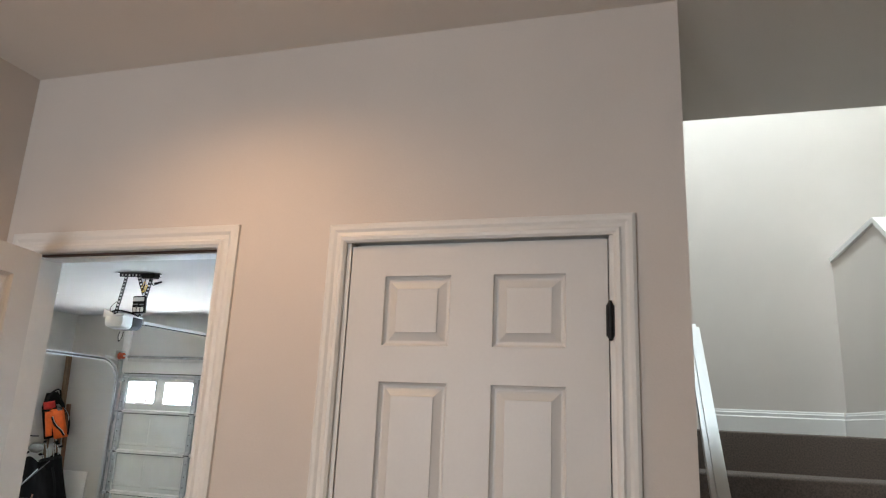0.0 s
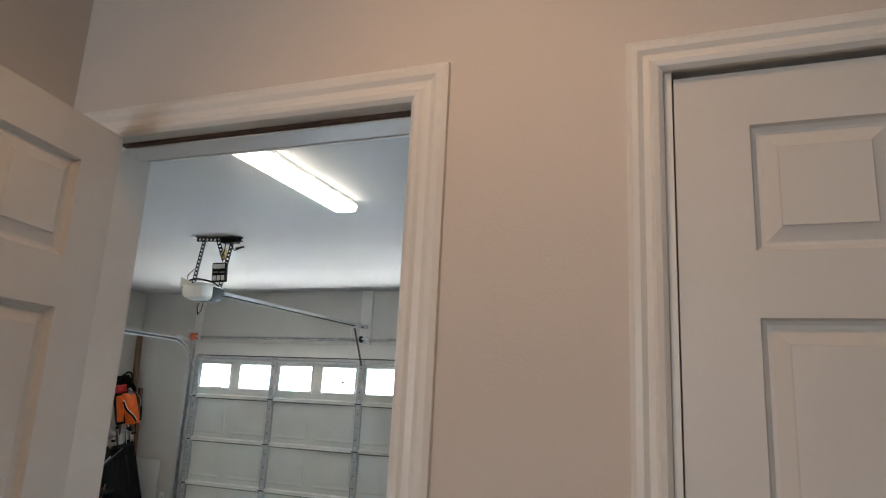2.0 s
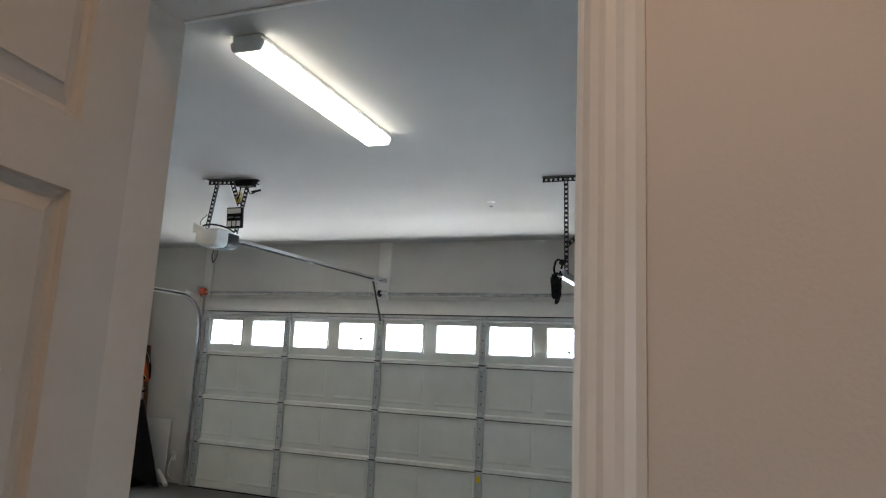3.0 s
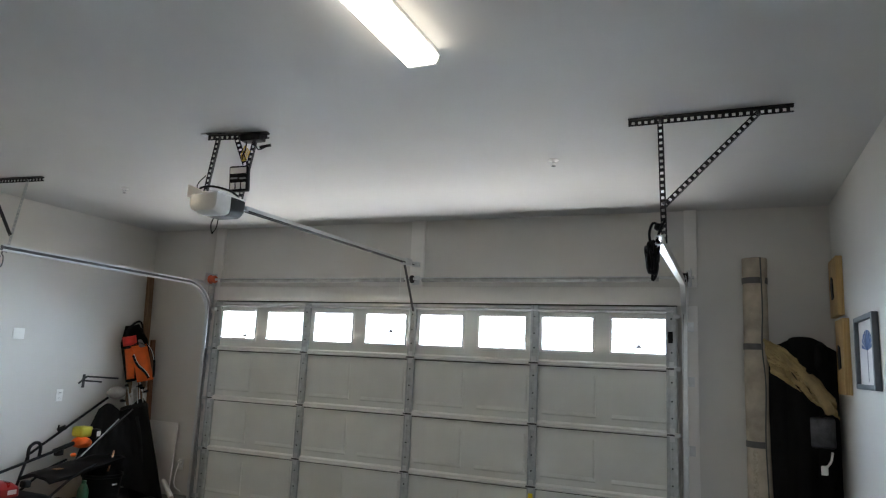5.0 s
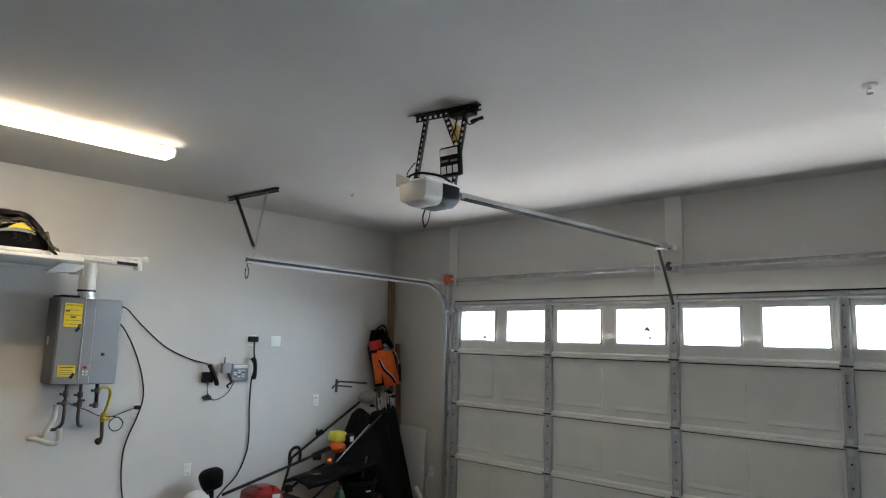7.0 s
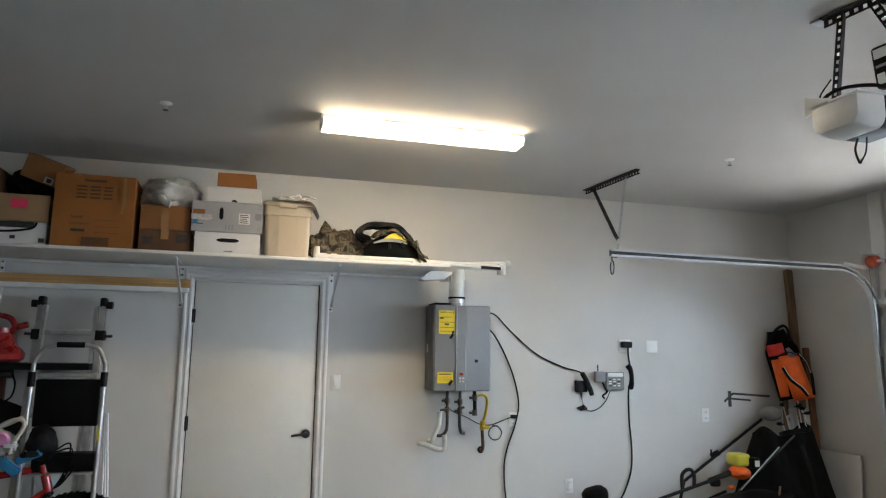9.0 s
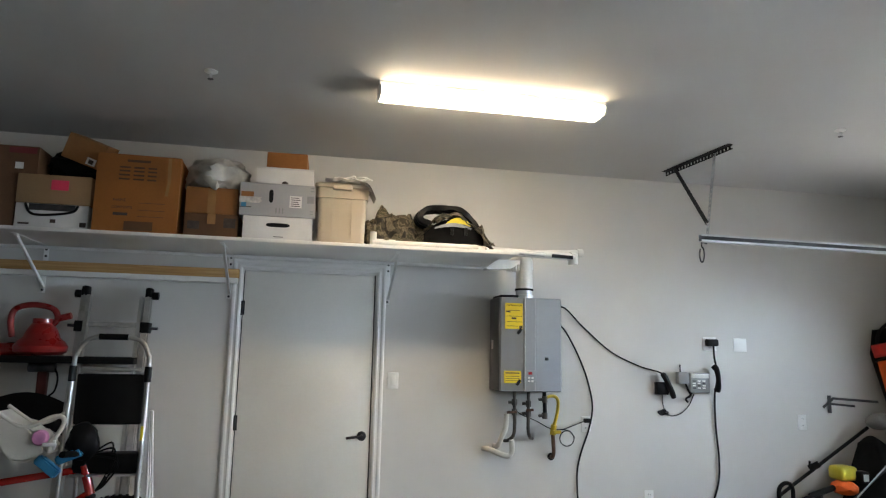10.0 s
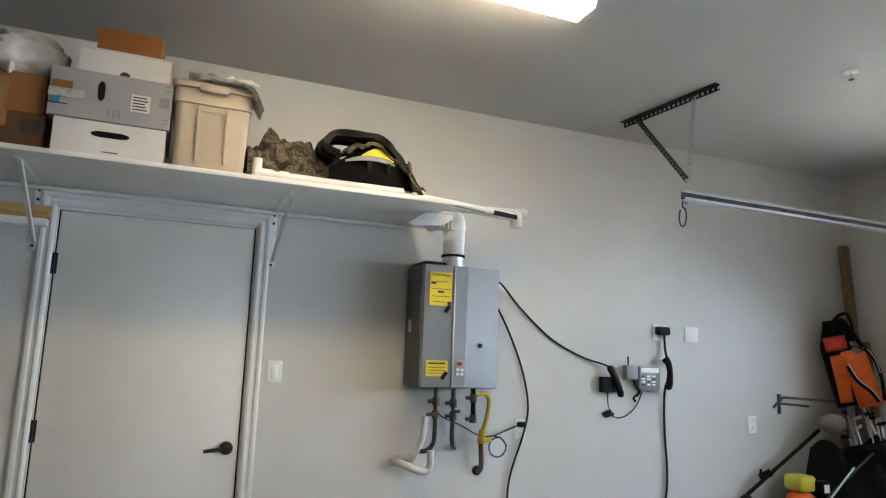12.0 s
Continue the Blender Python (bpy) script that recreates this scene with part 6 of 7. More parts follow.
one("white_tube", bm, PVC, "short white tube leaning by the garage door", "tube")

# life vest hung by its strap
vest = thing("life_vest", (-3.28, -.26, 1.2), "orange and red life vest with black straps hung in the corner", "life vest")
VM = Matrix.Translation((-3.235, -.285, 1.45)) @ Matrix.Rotation(radians(52), 4, "Z") @ Matrix.Rotation(radians(-13), 4, "Y") @ Matrix.Diagonal((.80, 1, 1, 1))


def panel(fn_w, z0, z1, depth, mat, name, label="", off=0.0, bow=.05, nz=14, nx=12):
    """A padded front panel across local x, facing local -y; fn_w gives its left and right edge at a height."""
    bm = bmesh.new()

    def at(u, v):
        z = z0 + (z1 - z0) * v
        l, r = fn_w(v)
        x = l + (r - l) * u
        pad = depth * (1 - (2 * u - 1) ** 4) * (1 - (2 * v - 1) ** 6)
        return VM @ Vector((x, off - pad + bow * (x / .2) ** 2 + .006 * noise.noise(Vector((x * 14, z * 14, 1))), z))
    sheet(bm, at, nx, nz, 0.02)
    return part(name, bm, mat, vest, label)


panel(lambda v: (-.165 + .02 * v, -.02 - .05 * (1 - v)), -.215, .12, .05, ORANGE, "left_panel", "bright orange padded panel")
panel(lambda v: (-.045 - .02 * v, .175 - .03 * v), -.265, .14, .055, ORANGE, "right_panel", "bright orange padded panel", -.012)
panel(lambda v: (-.155, .02), .15, .255, .04, REDNYLON, "collar", "red padded shoulder", .01)
panel(lambda v: (.035, .135 - .06 * v), .10, .20, .03, GREYPL, "yoke", "grey yoke patch", -.02)
bm = bmesh.new()


def back_at(u, v):
    z = -.25 + .62 * v
    w = .17 - .10 * max(0, v - .7) / .3
    x = -w + 2 * w * u
    return VM @ Vector((x, .085 + .02 * math.sin(u * math.pi), z))


sheet(bm, back_at, 10, 14, 0.03)
part("back_panel", bm, RUBBER, vest, "black back panel")
bm = bmesh.new()
tube(bm, [VM @ Vector(p) for p in spline([(-.10, -.02, .26), (-.06, .02, .33), (.02, .05, .385), (.09, .05, .40), (.12, .06, .36), (.11, .04, .26)], 6)], .014, 8, .5)
tube(bm, [VM @ Vector(p) for p in spline([(.14, -.02, .14), (.19, .0, .06), (.21, .02, -.06), (.185, .0, -.18), (.17, 0, -.24)], 6)], .012, 8, .5)
tube(bm, [VM @ Vector(p) for p in spline([(-.17, .0, .12), (-.06, -.06, .145), (.04, -.06, .165), (.13, -.02, .12)], 6)], .009, 8, .5)
part("strap", bm, BLACK, vest, "black webbing strap")
bm = bmesh.new()
tube(bm, [VM @ Vector(p) for p in spline([(-.055, -.068, .04), (-.02, -.075, -.07), (.06, -.078, -.16), (.10, -.072, -.235)], 6)], .013, 8, .4)
part("zip", bm, BLACK, vest, "black zip line")
bm = bmesh.new()
tube(bm, [VM @ Vector(p) for p in spline([(-.045, -.07, .05), (-.008, -.077, -.06), (.072, -.080, -.15), (.112, -.074, -.225)], 6)], .004, 6)
tube(bm, [VM @ Vector(p) for p in spline([(.15, -.03, .13), (.195, -.01, .05), (.205, 0, -.05)], 6)], .004, 6)
part("piping", bm, WHITEPL, vest, "white piping")
bm = bmesh.new()
tube(bm, [VM @ Vector(p) for p in spline([(-.02, .01, -.23), (.0, 0, -.32), (.02, -.01, -.45)], 5)], .008, 6)
part("crotch_strap", bm, WHITEPL, vest, "pale hanging strap")

# wall rack with two prongs
rk = thing("wall_rack", (XL, -.62, 1.2), "black metal wall rack with prongs", "rack")
bm = bmesh.new()
bar(bm, (XL + .005, -.78, 1.165), (XL + .02, -.70, 1.235), .018, .006)
bar(bm, (XL + .02, -.70, 1.238), (-3.18, -.56, 1.232), .018, .018)
bar(bm, (XL + .02, -.74, 1.195), (-3.30, -.66, 1.190), .016, .010)
bar(bm, (XL + .004, -.72, 1.12), (XL + .004, -.72, 1.26), .03, .006, (0, 1, 0))
part("prong", bm, DARKSTEEL, rk)

# visor cap on the clubs
bm = bmesh.new()
blob(bm, (-3.27, -.48, 1.075), (.085, .10, .065), .08, 2, 3, 3)
one("sun_cap", bm, material("pale_grey_cloth", (0.24, 0.225, 0.205), 0.9, vary=0.25, scale=12, bump=0.4), "pale grey cloth cap on top of the golf bag", "cap")

# golf bag with clubs
gb = thing("golf_bag", (-2.98, -.42, 0), "black golf bag with steel clubs leaning in the corner", "golf bag")
GA, GB = Vector((-2.86, -.34, .02)), Vector((-3.14, -.34, .93))
bm = bmesh.new()
pts = [GA.lerp(GB, k / 10) for k in range(11)]
tube(bm, pts, [.13, .14, .14, .135, .13, .13, .125, .125, .13, .135, .135], 20)
part("body", bm, RUBBER, gb)
bm = bmesh.new()
blob(bm, GA.lerp(GB, .35) + Vector((.04, -.06, 0)), (.09, .09, .22), .06, 2, 4, 3)
part("pocket", bm, BLACK, gb, "black side pocket")
bm = bmesh.new()
tube(bm, [GA.lerp(GB, .97), GA.lerp(GB, 1.01)], .14, 20)
part("rim", bm, BLACK, gb)
bm = bmesh.new()
tube(bm, spline([GA.lerp(GB, .9) + Vector((.11, -.08, 0)), GA.lerp(GB, .7) + Vector((.2, -.14, -.02)), GA.lerp(GB, .4) + Vector((.15, -.12, 0))], 6), .016, 8, .4)
part("strap", bm, BLACK, gb)
rr = random.Random(5)
for k in range(9):
    a = 2 * math.pi * k / 9
    p0 = GA.lerp(GB, .5) + Vector((.05 * math.cos(a), .05 * math.sin(a), 0))
    p1 = GB + Vector((.10 * math.cos(a), .10 * math.sin(a), .05 + rr.uniform(.0, .18)))
    club = thing("golf_club", p1, "steel golf club standing in the bag", "golf club", "golf clubs")
    bm = bmesh.new()
    tube(bm, [p0, p1], .0048, 8)
    part("shaft", bm, ALU, club)
    bm = bmesh.new()
    d = Vector((math.cos(a * 2.3 + 1), math.sin(a * 2.3 + 1), .25)).normalized()
    tube(bm, [p1 - d * .010, p1 + d * .014, p1 + d * .036, p1 + d * .056], [.008, .016, .024, .012], 10, .4)
    part("head", bm, ALU if k % 3 == 1 else BLACK, club)

# trimmer lying across the pile
st = thing("string_trimmer", (-3.2, -.9, .5), "black string trimmer with a yellow and orange engine", "string trimmer")
bm = bmesh.new()
tube(bm, [(-3.18, -.97, .605), (-3.05, -2.22, .335)], .0135, 10)
part("shaft", bm, BLACK, st)
bm = bmesh.new()
box(bm, (-3.27, -.98, .655), (-3.12, -.83, .76), .03, 3)
part("engine_cover", bm, YELLOW, st, "yellow-green engine cover")
bm = bmesh.new()
box(bm, (-3.14, -.86, .645), (-3.06, -.79, .735), .018, 3)
part("air_filter", bm, BLACK, st)
part("filter_label", boxes(((-3.0595, -.85, .665), (-3.058, -.805, .715))), WHITEPL, st)
bm = bmesh.new()
blob(bm, (-3.17, -.92, .605), (.10, .085, .055), .12, 2.5, 8, 3)
part("fuel_tank", bm, ORANGE, st, "orange fuel tank")
bm = bmesh.new()
tube(bm, spline([(-3.14, -1.50, .49), (-3.14, -1.50, .60), (-3.14, -1.46, .645), (-3.14, -1.41, .645), (-3.14, -1.385, .60), (-3.14, -1.39, .515)], 6), .015, 10)
part("loop_handle", bm, BLACK, st, "black loop handle")
bm = bmesh.new()
tube(bm, [(-3.19, -1.0, .60), (-3.165, -1.22, .55)], .022, 10)
box(bm, (-3.20, -1.20, .50), (-3.15, -1.12, .56), .012)
part("grip", bm, BLACK, st)
# second pole resting on the wall
bm = bmesh.new()
tube(bm, [(-3.43, -1.28, .50), (-3.36, -.50, 1.02)], .013, 10)
tube(bm, [(-3.43, -1.0, .70), (-3.39, -.94, .74)], .026, 10)
tube(bm, [(-3.425, -1.0, .70), (-3.42, -1.0, .76)], .008, 8)
tube(bm, [(-3.43, -1.28, .50), (-3.2, -1.6, .01)], .013, 10)
one("tool_pole", bm, BLACK, "long black tool pole leaning on the wall", "tool")
bm = bmesh.new()
tube(bm, [(-3.0, -1.05, .50), (-2.99, -.66, .83)], .0055, 8)
one("golf_club", bm, STILESTEEL, "dull steel club lying across the pile", "golf club", "golf clubs")

# lawn mower
lm = thing("lawn_mower", (-3.05, -1.55, 0), "black and red lawn mower folded against the wall", "lawn mower")
bm = bmesh.new()
tapered(bm, -3.05, -1.72, [(.24, .30, .06), (.27, .33, .08), (.27, .33, .17), (.20, .26, .22), (.15, .17, .24)], .06)
part("deck", bm, BLACK, lm, "black mower deck")
bm = bmesh.new()
tapered(bm, -3.08, -1.82, [(.14, .14, .225), (.15, .15, .25), (.145, .145, .31), (.10, .10, .355), (.05, .05, .365)], .05)
part("engine_shroud", bm, RED, lm, "red plastic engine shroud")
bm = bmesh.new()
box(bm, (-2.99, -1.66, .30), (-2.91, -1.60, .36), .012)
part("battery", bm, BLACK, lm)
part("label", boxes(((-2.9295, -1.80, .262), (-2.928, -1.72, .30))), CARD_WHITE, lm, "white label")
for x in (-3.31, -2.79):
    for y in (-2.02, -1.42):
        bm = bmesh.new()
        tube(bm, [(x - .022, y, .10), (x + .022, y, .10)], .10, 22)
        wheel = part("wheel", bm, RUBBER, lm)
        bm = bmesh.new()
        tube(bm, [(x - .026, y, .10), (x + .026, y, .10)], .055, 16)
        part("rim", bm, GREYPL, wheel)
for x in (-3.27, -2.86):
    bm = bmesh.new()
    tube(bm, spline([(x, -1.45, .20), (x, -1.20, .36), (x + .02, -1.0, .44)], 5), .012, 8)
    part("handle_bar", bm, BLACK, lm)
bm = bmesh.new()


def catcher(u, v):
    return Vector((-3.28 + .42 * u, -1.46 + .82 * v, .33 + .13 * v + .05 * math.sin(math.pi * u) + .02 * noise.noise(Vector((u * 4, v * 5, 2)))))


sheet(bm, catcher, 14, 16, 0.03)
part("grass_catcher", bm, BLACK, lm, "black cloth grass catcher")
part("catcher_label", boxes(((-3.0, -1.35, .415), (-2.94, -1.27, .419))), CARD_PALE, lm)
# cap on the handle
ht = thing("baseball_cap", (-3.3, -2.2, .3), "black cap hung on a dark tool by the wall", "cap")
bm = bmesh.new()
lathe(bm, [(.070, -.075), (.085, -.07), (.098, -.03), (.104, .02), (.100, .055), (.080, .078), (.03, .088)], Matrix.Translation((-3.28, -2.21, .425)) @ Matrix.Rotation(radians(14), 4, "X"), 24)
for v in bm.verts:
    v.co += .010 * noise.noise_vector(v.co * 9)
part("crown", bm, RUBBER, ht)
bm = bmesh.new()
tube(bm, [(-3.24, -2.24, .35), (-3.17, -2.30, .33)], [.07, .055], 14, .12)
part("brim", bm, RUBBER, ht)
bm = bmesh.new()
tube(bm, [(-3.28, -2.2, .0), (-3.28, -2.2, .37)], .022, 10)
one("garden_tool", bm, BLACK, "black tool handle standing by the wall", "tool")
bm = bmesh.new()
blob(bm, (-3.20, -2.38, .22), (.12, .13, .15), .1, 2, 12, 3)
for v in bm.verts:
    v.co.z = max(v.co.z, .002)
one("white_bag", bm, CARD_WHITE, "white plastic sack by the wall", "bag")
# black bin
tbn = thing("trash_bin", (-2.86, -.95, 0), "black plastic bin full of tools", "bin")
bm = bmesh.new()
lathe(bm, [(.15, .0), (.155, .01), (.18, .30), (.19, .305), (.19, .33), (.18, .332), (.175, .30), (.15, .05)], Matrix.Translation((-2.90, -.86, 0)), 28)
part("body", bm, BLACK, tbn)
part("label", boxes(((-2.716, -.90, .235), (-2.7145, -.84, .25))), WHITEPL, tbn)
bm = bmesh.new()
lathe(bm, [(.045, 0), (.05, .01), (.05, .22), (.03, .27), (.02, .28), (.02, .31)], Matrix.Translation((-2.80, -1.15, 0)), 18)
one("spray_bottle", bm, material("dark_green_plastic", (0.01, 0.06, 0.025), 0.3), "dark green plastic bottle on the floor", "bottle")
bm = bmesh.new()


def cover(u, v):
    """A black cover that hangs over the bag and the bin's back, its hem on the floor."""
    top = Vector((-3.34, -.62, .90)).lerp(Vector((-3.02, -.30, .97)), u) + Vector((0, 0, .05 * math.sin(u * 9)))
    hem = Vector((-3.16, -1.02, .36)).lerp(Vector((-2.64, -.30, .012)), u ** .8)
    p = top.lerp(hem, v)
    fold = .035 * noise.fractal(Vector((u * 5, v * 1.4, 4)), .8, 2.1, 4) + .022 * math.sin(u * 17 + v * 3) * v
    belly = .10 * math.sin(math.pi * min(1, u * 1.0)) * math.sin(math.pi * v * .85)
    return p + Vector((.62, -.72, .25)) * (fold + belly)


sheet(bm, cover, 40, 30, 0.006)
one("black_cover", bm, RUBBER, "black cloth cover draped over the bag in the corner", "cover")
for k, (a, b, r) in enumerate((((-3.20, -.98, .40), (-2.93, -.55, .93), .007), ((-2.90, -.80, .34), (-2.96, -.70, .52), .009))):
    bm = bmesh.new()
    tube(bm, [a, b], r, 8)
    one("garden_tool", bm, DARKSTEEL if k == 0 else LEGWOOD, "dark tool handle standing in the pile" if k == 0 else "brown wooden tool handle in the bin", "tool")
bm = bmesh.new()
blob(bm, (-3.02, -1.12, .52), (.022, .03, .02), .2, 3, 3, 2)
one("red_cap", bm, ORANGE, "small orange-red plastic cap on the pile", "cap")

# ---- garage wall across: rug roll, pictures, black garment ----
RUGBACK = material("rug_backing", (0.44, 0.385, 0.31), 0.9, vary=0.3, scale=8, bump=0.6, fine=160)
DUCT = material("dark_duct_tape", (0.075, 0.075, 0.075), 0.4, vary=0.3, scale=20)
rg = thing("rolled_rug", (3.03, -.12, 0), "tall rolled rug bound with dark tape standing upright", "rug")
bm = bmesh.new()
rings = []
n, zs = 40, [2.50 * k / 24 for k in range(25)]
for i, z in enumerate(zs):
    ring = []
    for k in range(n):
        a = 2 * math.pi * k / n
        r = .092 * (1 + .05 * noise.noise(Vector((math.cos(a) * 1.3, math.sin(a) * 1.3, z * 1.6)))) + .010 * max(0, math.cos(a + .9)) ** 20
        if any(abs(z - b) < .06 for b in (2.32, 1.80, 1.06, .55)):
            r *= .96
        ring.append(bm.verts.new((3.035 + r * math.cos(a), -.11 + r * math.sin(a), z)))
    rings.append(ring)
for a, b in zip(rings, rings[1:]):
    for k in range(n):
        bm.faces.new((a[k], a[(k + 1) % n], b[(k + 1) % n], b[k]))
bm.faces.new(rings[0][::-1]), bm.faces.new(rings[-1])
part("roll", bm, RUGBACK, rg)
for z in (2.32, 1.80, 1.06, .55):
    bm = bmesh.new()
    tube(bm, [(3.035, -.11, z - .024), (3.035, -.11, z + .024)], .0955, 32)
    part("tape_band", bm, DUCT, rg, "dark duct tape band")
bm = bmesh.new()
sp_pts = [(3.035 + (.018 + .0105 * a) * math.cos(a), -.11 + (.018 + .0105 * a) * math.sin(a), 2.502) for a in [k * .3 for k in range(22)]]
tube(bm, sp_pts, .004, 6)
tube(bm, spline([(3.075, -.200, 2.50), (3.080, -.199, 2.1), (3.070, -.203, 1.8), (3.088, -.196, 1.5), (3.076, -.200, 1.1), (3.085, -.196, .6), (3.080, -.198, .02)], 5), .0055, 6)
part("edge_binding", bm, DUCT, rg, "dark bound edge")
bm = bmesh.new()


def flapper(u, v):
    z = .02 + 1.0 * u
    a = -1.75 - .5 * v * (1 - u * .3)
    return Vector((3.035 + .099 * math.cos(a), -.11 + .099 * math.sin(a), z))


sheet(bm, flapper, 16, 6, 0.002)
part("pile_edge", bm, material("pale_woven_pile", (0.45, 0.40, 0.32), 0.95, vary=0.3, scale=60, bump=0.8), rg, "pale woven face of the rug")

gar = thing("hanging_clothes", (3.35, -.2, 1.0), "black garments with a tan jacket hung in the corner", "clothes")
bm = bmesh.new()


def drape(u, v):
    x = 3.13 + .42 * u
    z = 1.78 - 1.55 * v + .10 * math.sin(u * math.pi)
    return Vector((x, -.13 - .10 * math.sin(u * math.pi) - .05 * v - .03 * math.sin(u * 15 + v * 2), z))


sheet(bm, drape, 24, 20, 0.03)
part("black_coat", bm, RUBBER, gar, "black coat")
bm = bmesh.new()
blob(bm, (3.44, -.16, 1.73), (.10, .09, .13), .12, 2, 2, 3)
part("black_bag", bm, BLACK, gar, "black bag on top")
TAN = material("tan_canvas", (0.50, 0.38, 0.18), 0.8, vary=0.25, scale=9, bump=0.5)
bm = bmesh.new()


def tan(u, v):
    x = 3.075 + .44 * u + .05 * v
    z = 1.845 - .36 * u ** 1.25 - .26 * v * (1 - .20 * u) + .02 * math.sin(v * 9 + u * 4)
    crease = abs(noise.noise(Vector((u * 3.2 + v * 2.2, v * 5.5 - u * 2, 8)))) * .15 + abs(noise.noise(Vector((u * 7, v * 11 - u * 5, 2)))) * .05
    return Vector((x, -.245 - .05 * math.sin(u * 3.1) - .05 * math.sin(v * 3.1) + crease, z + crease * .3))


sheet(bm, tan, 44, 36, 0.008)
part("tan_jacket", bm, TAN, gar, "crumpled tan canvas jacket")
bm = bmesh.new()
tube(bm, spline([(3.30, -.31, 1.62), (3.40, -.32, 1.52), (3.48, -.30, 1.38), (3.50, -.28, 1.34)], 6), [.03] * 10 + [.035] * 9, 10)
part("tan_sleeve", bm, TAN, gar)
bm = bmesh.new()
box(bm, (3.36, -.30, 1.08), (3.53, -.22, 1.30), .02)
part("grey_pouch", bm, DARKSTEEL, gar, "dark grey pouch")
bm = bmesh.new()
tube(bm, spline([(3.50, -.31, 1.06), (3.485, -.33, 1.0), (3.46, -.33, .96)], 5), .008, 8)
box(bm, (3.42, -.335, .90), (3.465, -.32, .965), .006)
part("white_tag", bm, WHITEPL, gar)

PINE = wood("pine_plaque", (0.62, 0.42, 0.18), (0.48, 0.29, 0.11), 0.55, 6.0, 2)
for z0, z1, y0, y1, lb in ((2.035, 2.465, -.46, -.10, "pale pine plaque with a dark metal mount"), (1.475, 2.000, -.62, -.30, "pale pine plaque with dark fittings")):
    pq = thing("wall_plaque", (XR, (y0 + y1) / 2, z0), lb, "plaque", "pine plaques")
    part("board", boxes(((XR - .045, y0, z0), (XR - .001, y1, z1)), r=.004), PINE, pq)
    bm = bmesh.new()
    yc, zc = (y0 + y1) / 2, (z0 + z1) / 2
    prism(bm, [(yc - .05, zc - .08), (yc + .02, zc - .09), (yc + .05, zc), (yc + .02, zc + .08), (yc - .03, zc + .06)], "x", XR - .055, XR - .0455)
    part("mount", bm, BLACKIRON, pq, "dark metal mount")
pf = thing("framed_picture", (XR, -1.24, 1.74), "picture of a blue flower in a dark frame", "picture")
FRM = material("dark_grey_frame", (0.10, 0.12, 0.14), 0.4, vary=0.2)
py0, py1, pz0, pz1 = -1.55, -.97, 1.525, 1.968
for a, b in (((XR - .035, py0, pz0), (XR - .001, py0 + .035, pz1)), ((XR - .035, py1 - .035, pz0), (XR - .001, py1, pz1)), ((XR - .035, py0 + .035, pz0), (XR - .001, py1 - .035, pz0 + .03)), ((XR - .035, py0 + .035, pz1 - .03), (XR - .001, py1 - .035, pz1))):
    part("frame_rail", boxes((a, b), r=.003), FRM, pf)
part("mat", boxes(((XR - .012, py0 + .036, pz0 + .031), (XR - .002, py1 - .036, pz1 - .031))), CARD_WHITE, pf, "pale picture ground")
bm = bmesh.new()
for k in range(9):
    a = math.pi * (k + .5) / 9
    prism(bm, [(-1.26 + .02 * math.cos(a), 1.76), (-1.26 + .17 * math.cos(a - .12), 1.77 + .11 * math.sin(a - .12)), (-1.26 + .17 * math.cos(a + .12), 1.77 + .11 * math.sin(a + .12))], "x", XR - .0140 - .0002 * k, XR - .0125)
part("petals", bm, material("blue_paint", (0.06, 0.13, 0.32), 0.6, vary=0.4, scale=20), pf, "blue painted petals")
bm = bmesh.new()
box(bm, (XR - .0138, -1.268, 1.57), (XR - .0122, -1.252, 1.77))
part("stem", bm, GREYPL, pf)
po = thing("poster", (XR, -2.35, 1.77), "blue sky poster with pale birds and a brown shape", "poster")
part("sheet", boxes(((XR - .004, -2.75, 1.455), (XR - .001, -2.06, 2.075))), material("poster_blue", (0.10, 0.17, 0.42), 0.5, vary=0.3, scale=2.5, tint=(0.20, 0.33, 0.55)), po)
for y, z in ((-2.15, 1.98), (-2.22, 1.86), (-2.36, 1.90), (-2.5, 1.95)):
    bm = bmesh.new()
    blob(bm, (XR - .0045, y, z), (.0015, .035, .028), .2, 2, 3, 2)
    part("pale_shape", bm, CARD_WHITE, po)
bm = bmesh.new()
prism(bm, [(-2.74, 1.46), (-2.07, 1.46), (-2.09, 1.60), (-2.2, 1.66), (-2.4, 1.56), (-2.74, 1.62)], "x", XR - .0052, XR - .0042)
part("brown_shape", bm, CARD_BROWN, po)

# ---- by the service door: ladder, step stool, blower, bicycle ----
LADDERALU = material("worn_aluminium", (0.54, 0.535, 0.52), 0.34, 0.8, vary=0.2, scale=18, bump=0.05)
ld = thing("folding_ladder", (-3.33, -6.16, 0), "aluminium folding ladder leaning on the wall", "ladder")


def lad(y, z, out=0.0):
    """A point on the ladder's plane at height z."""
    return Vector((-3.40 + .16 * (1.9 - z) + out, y, z))


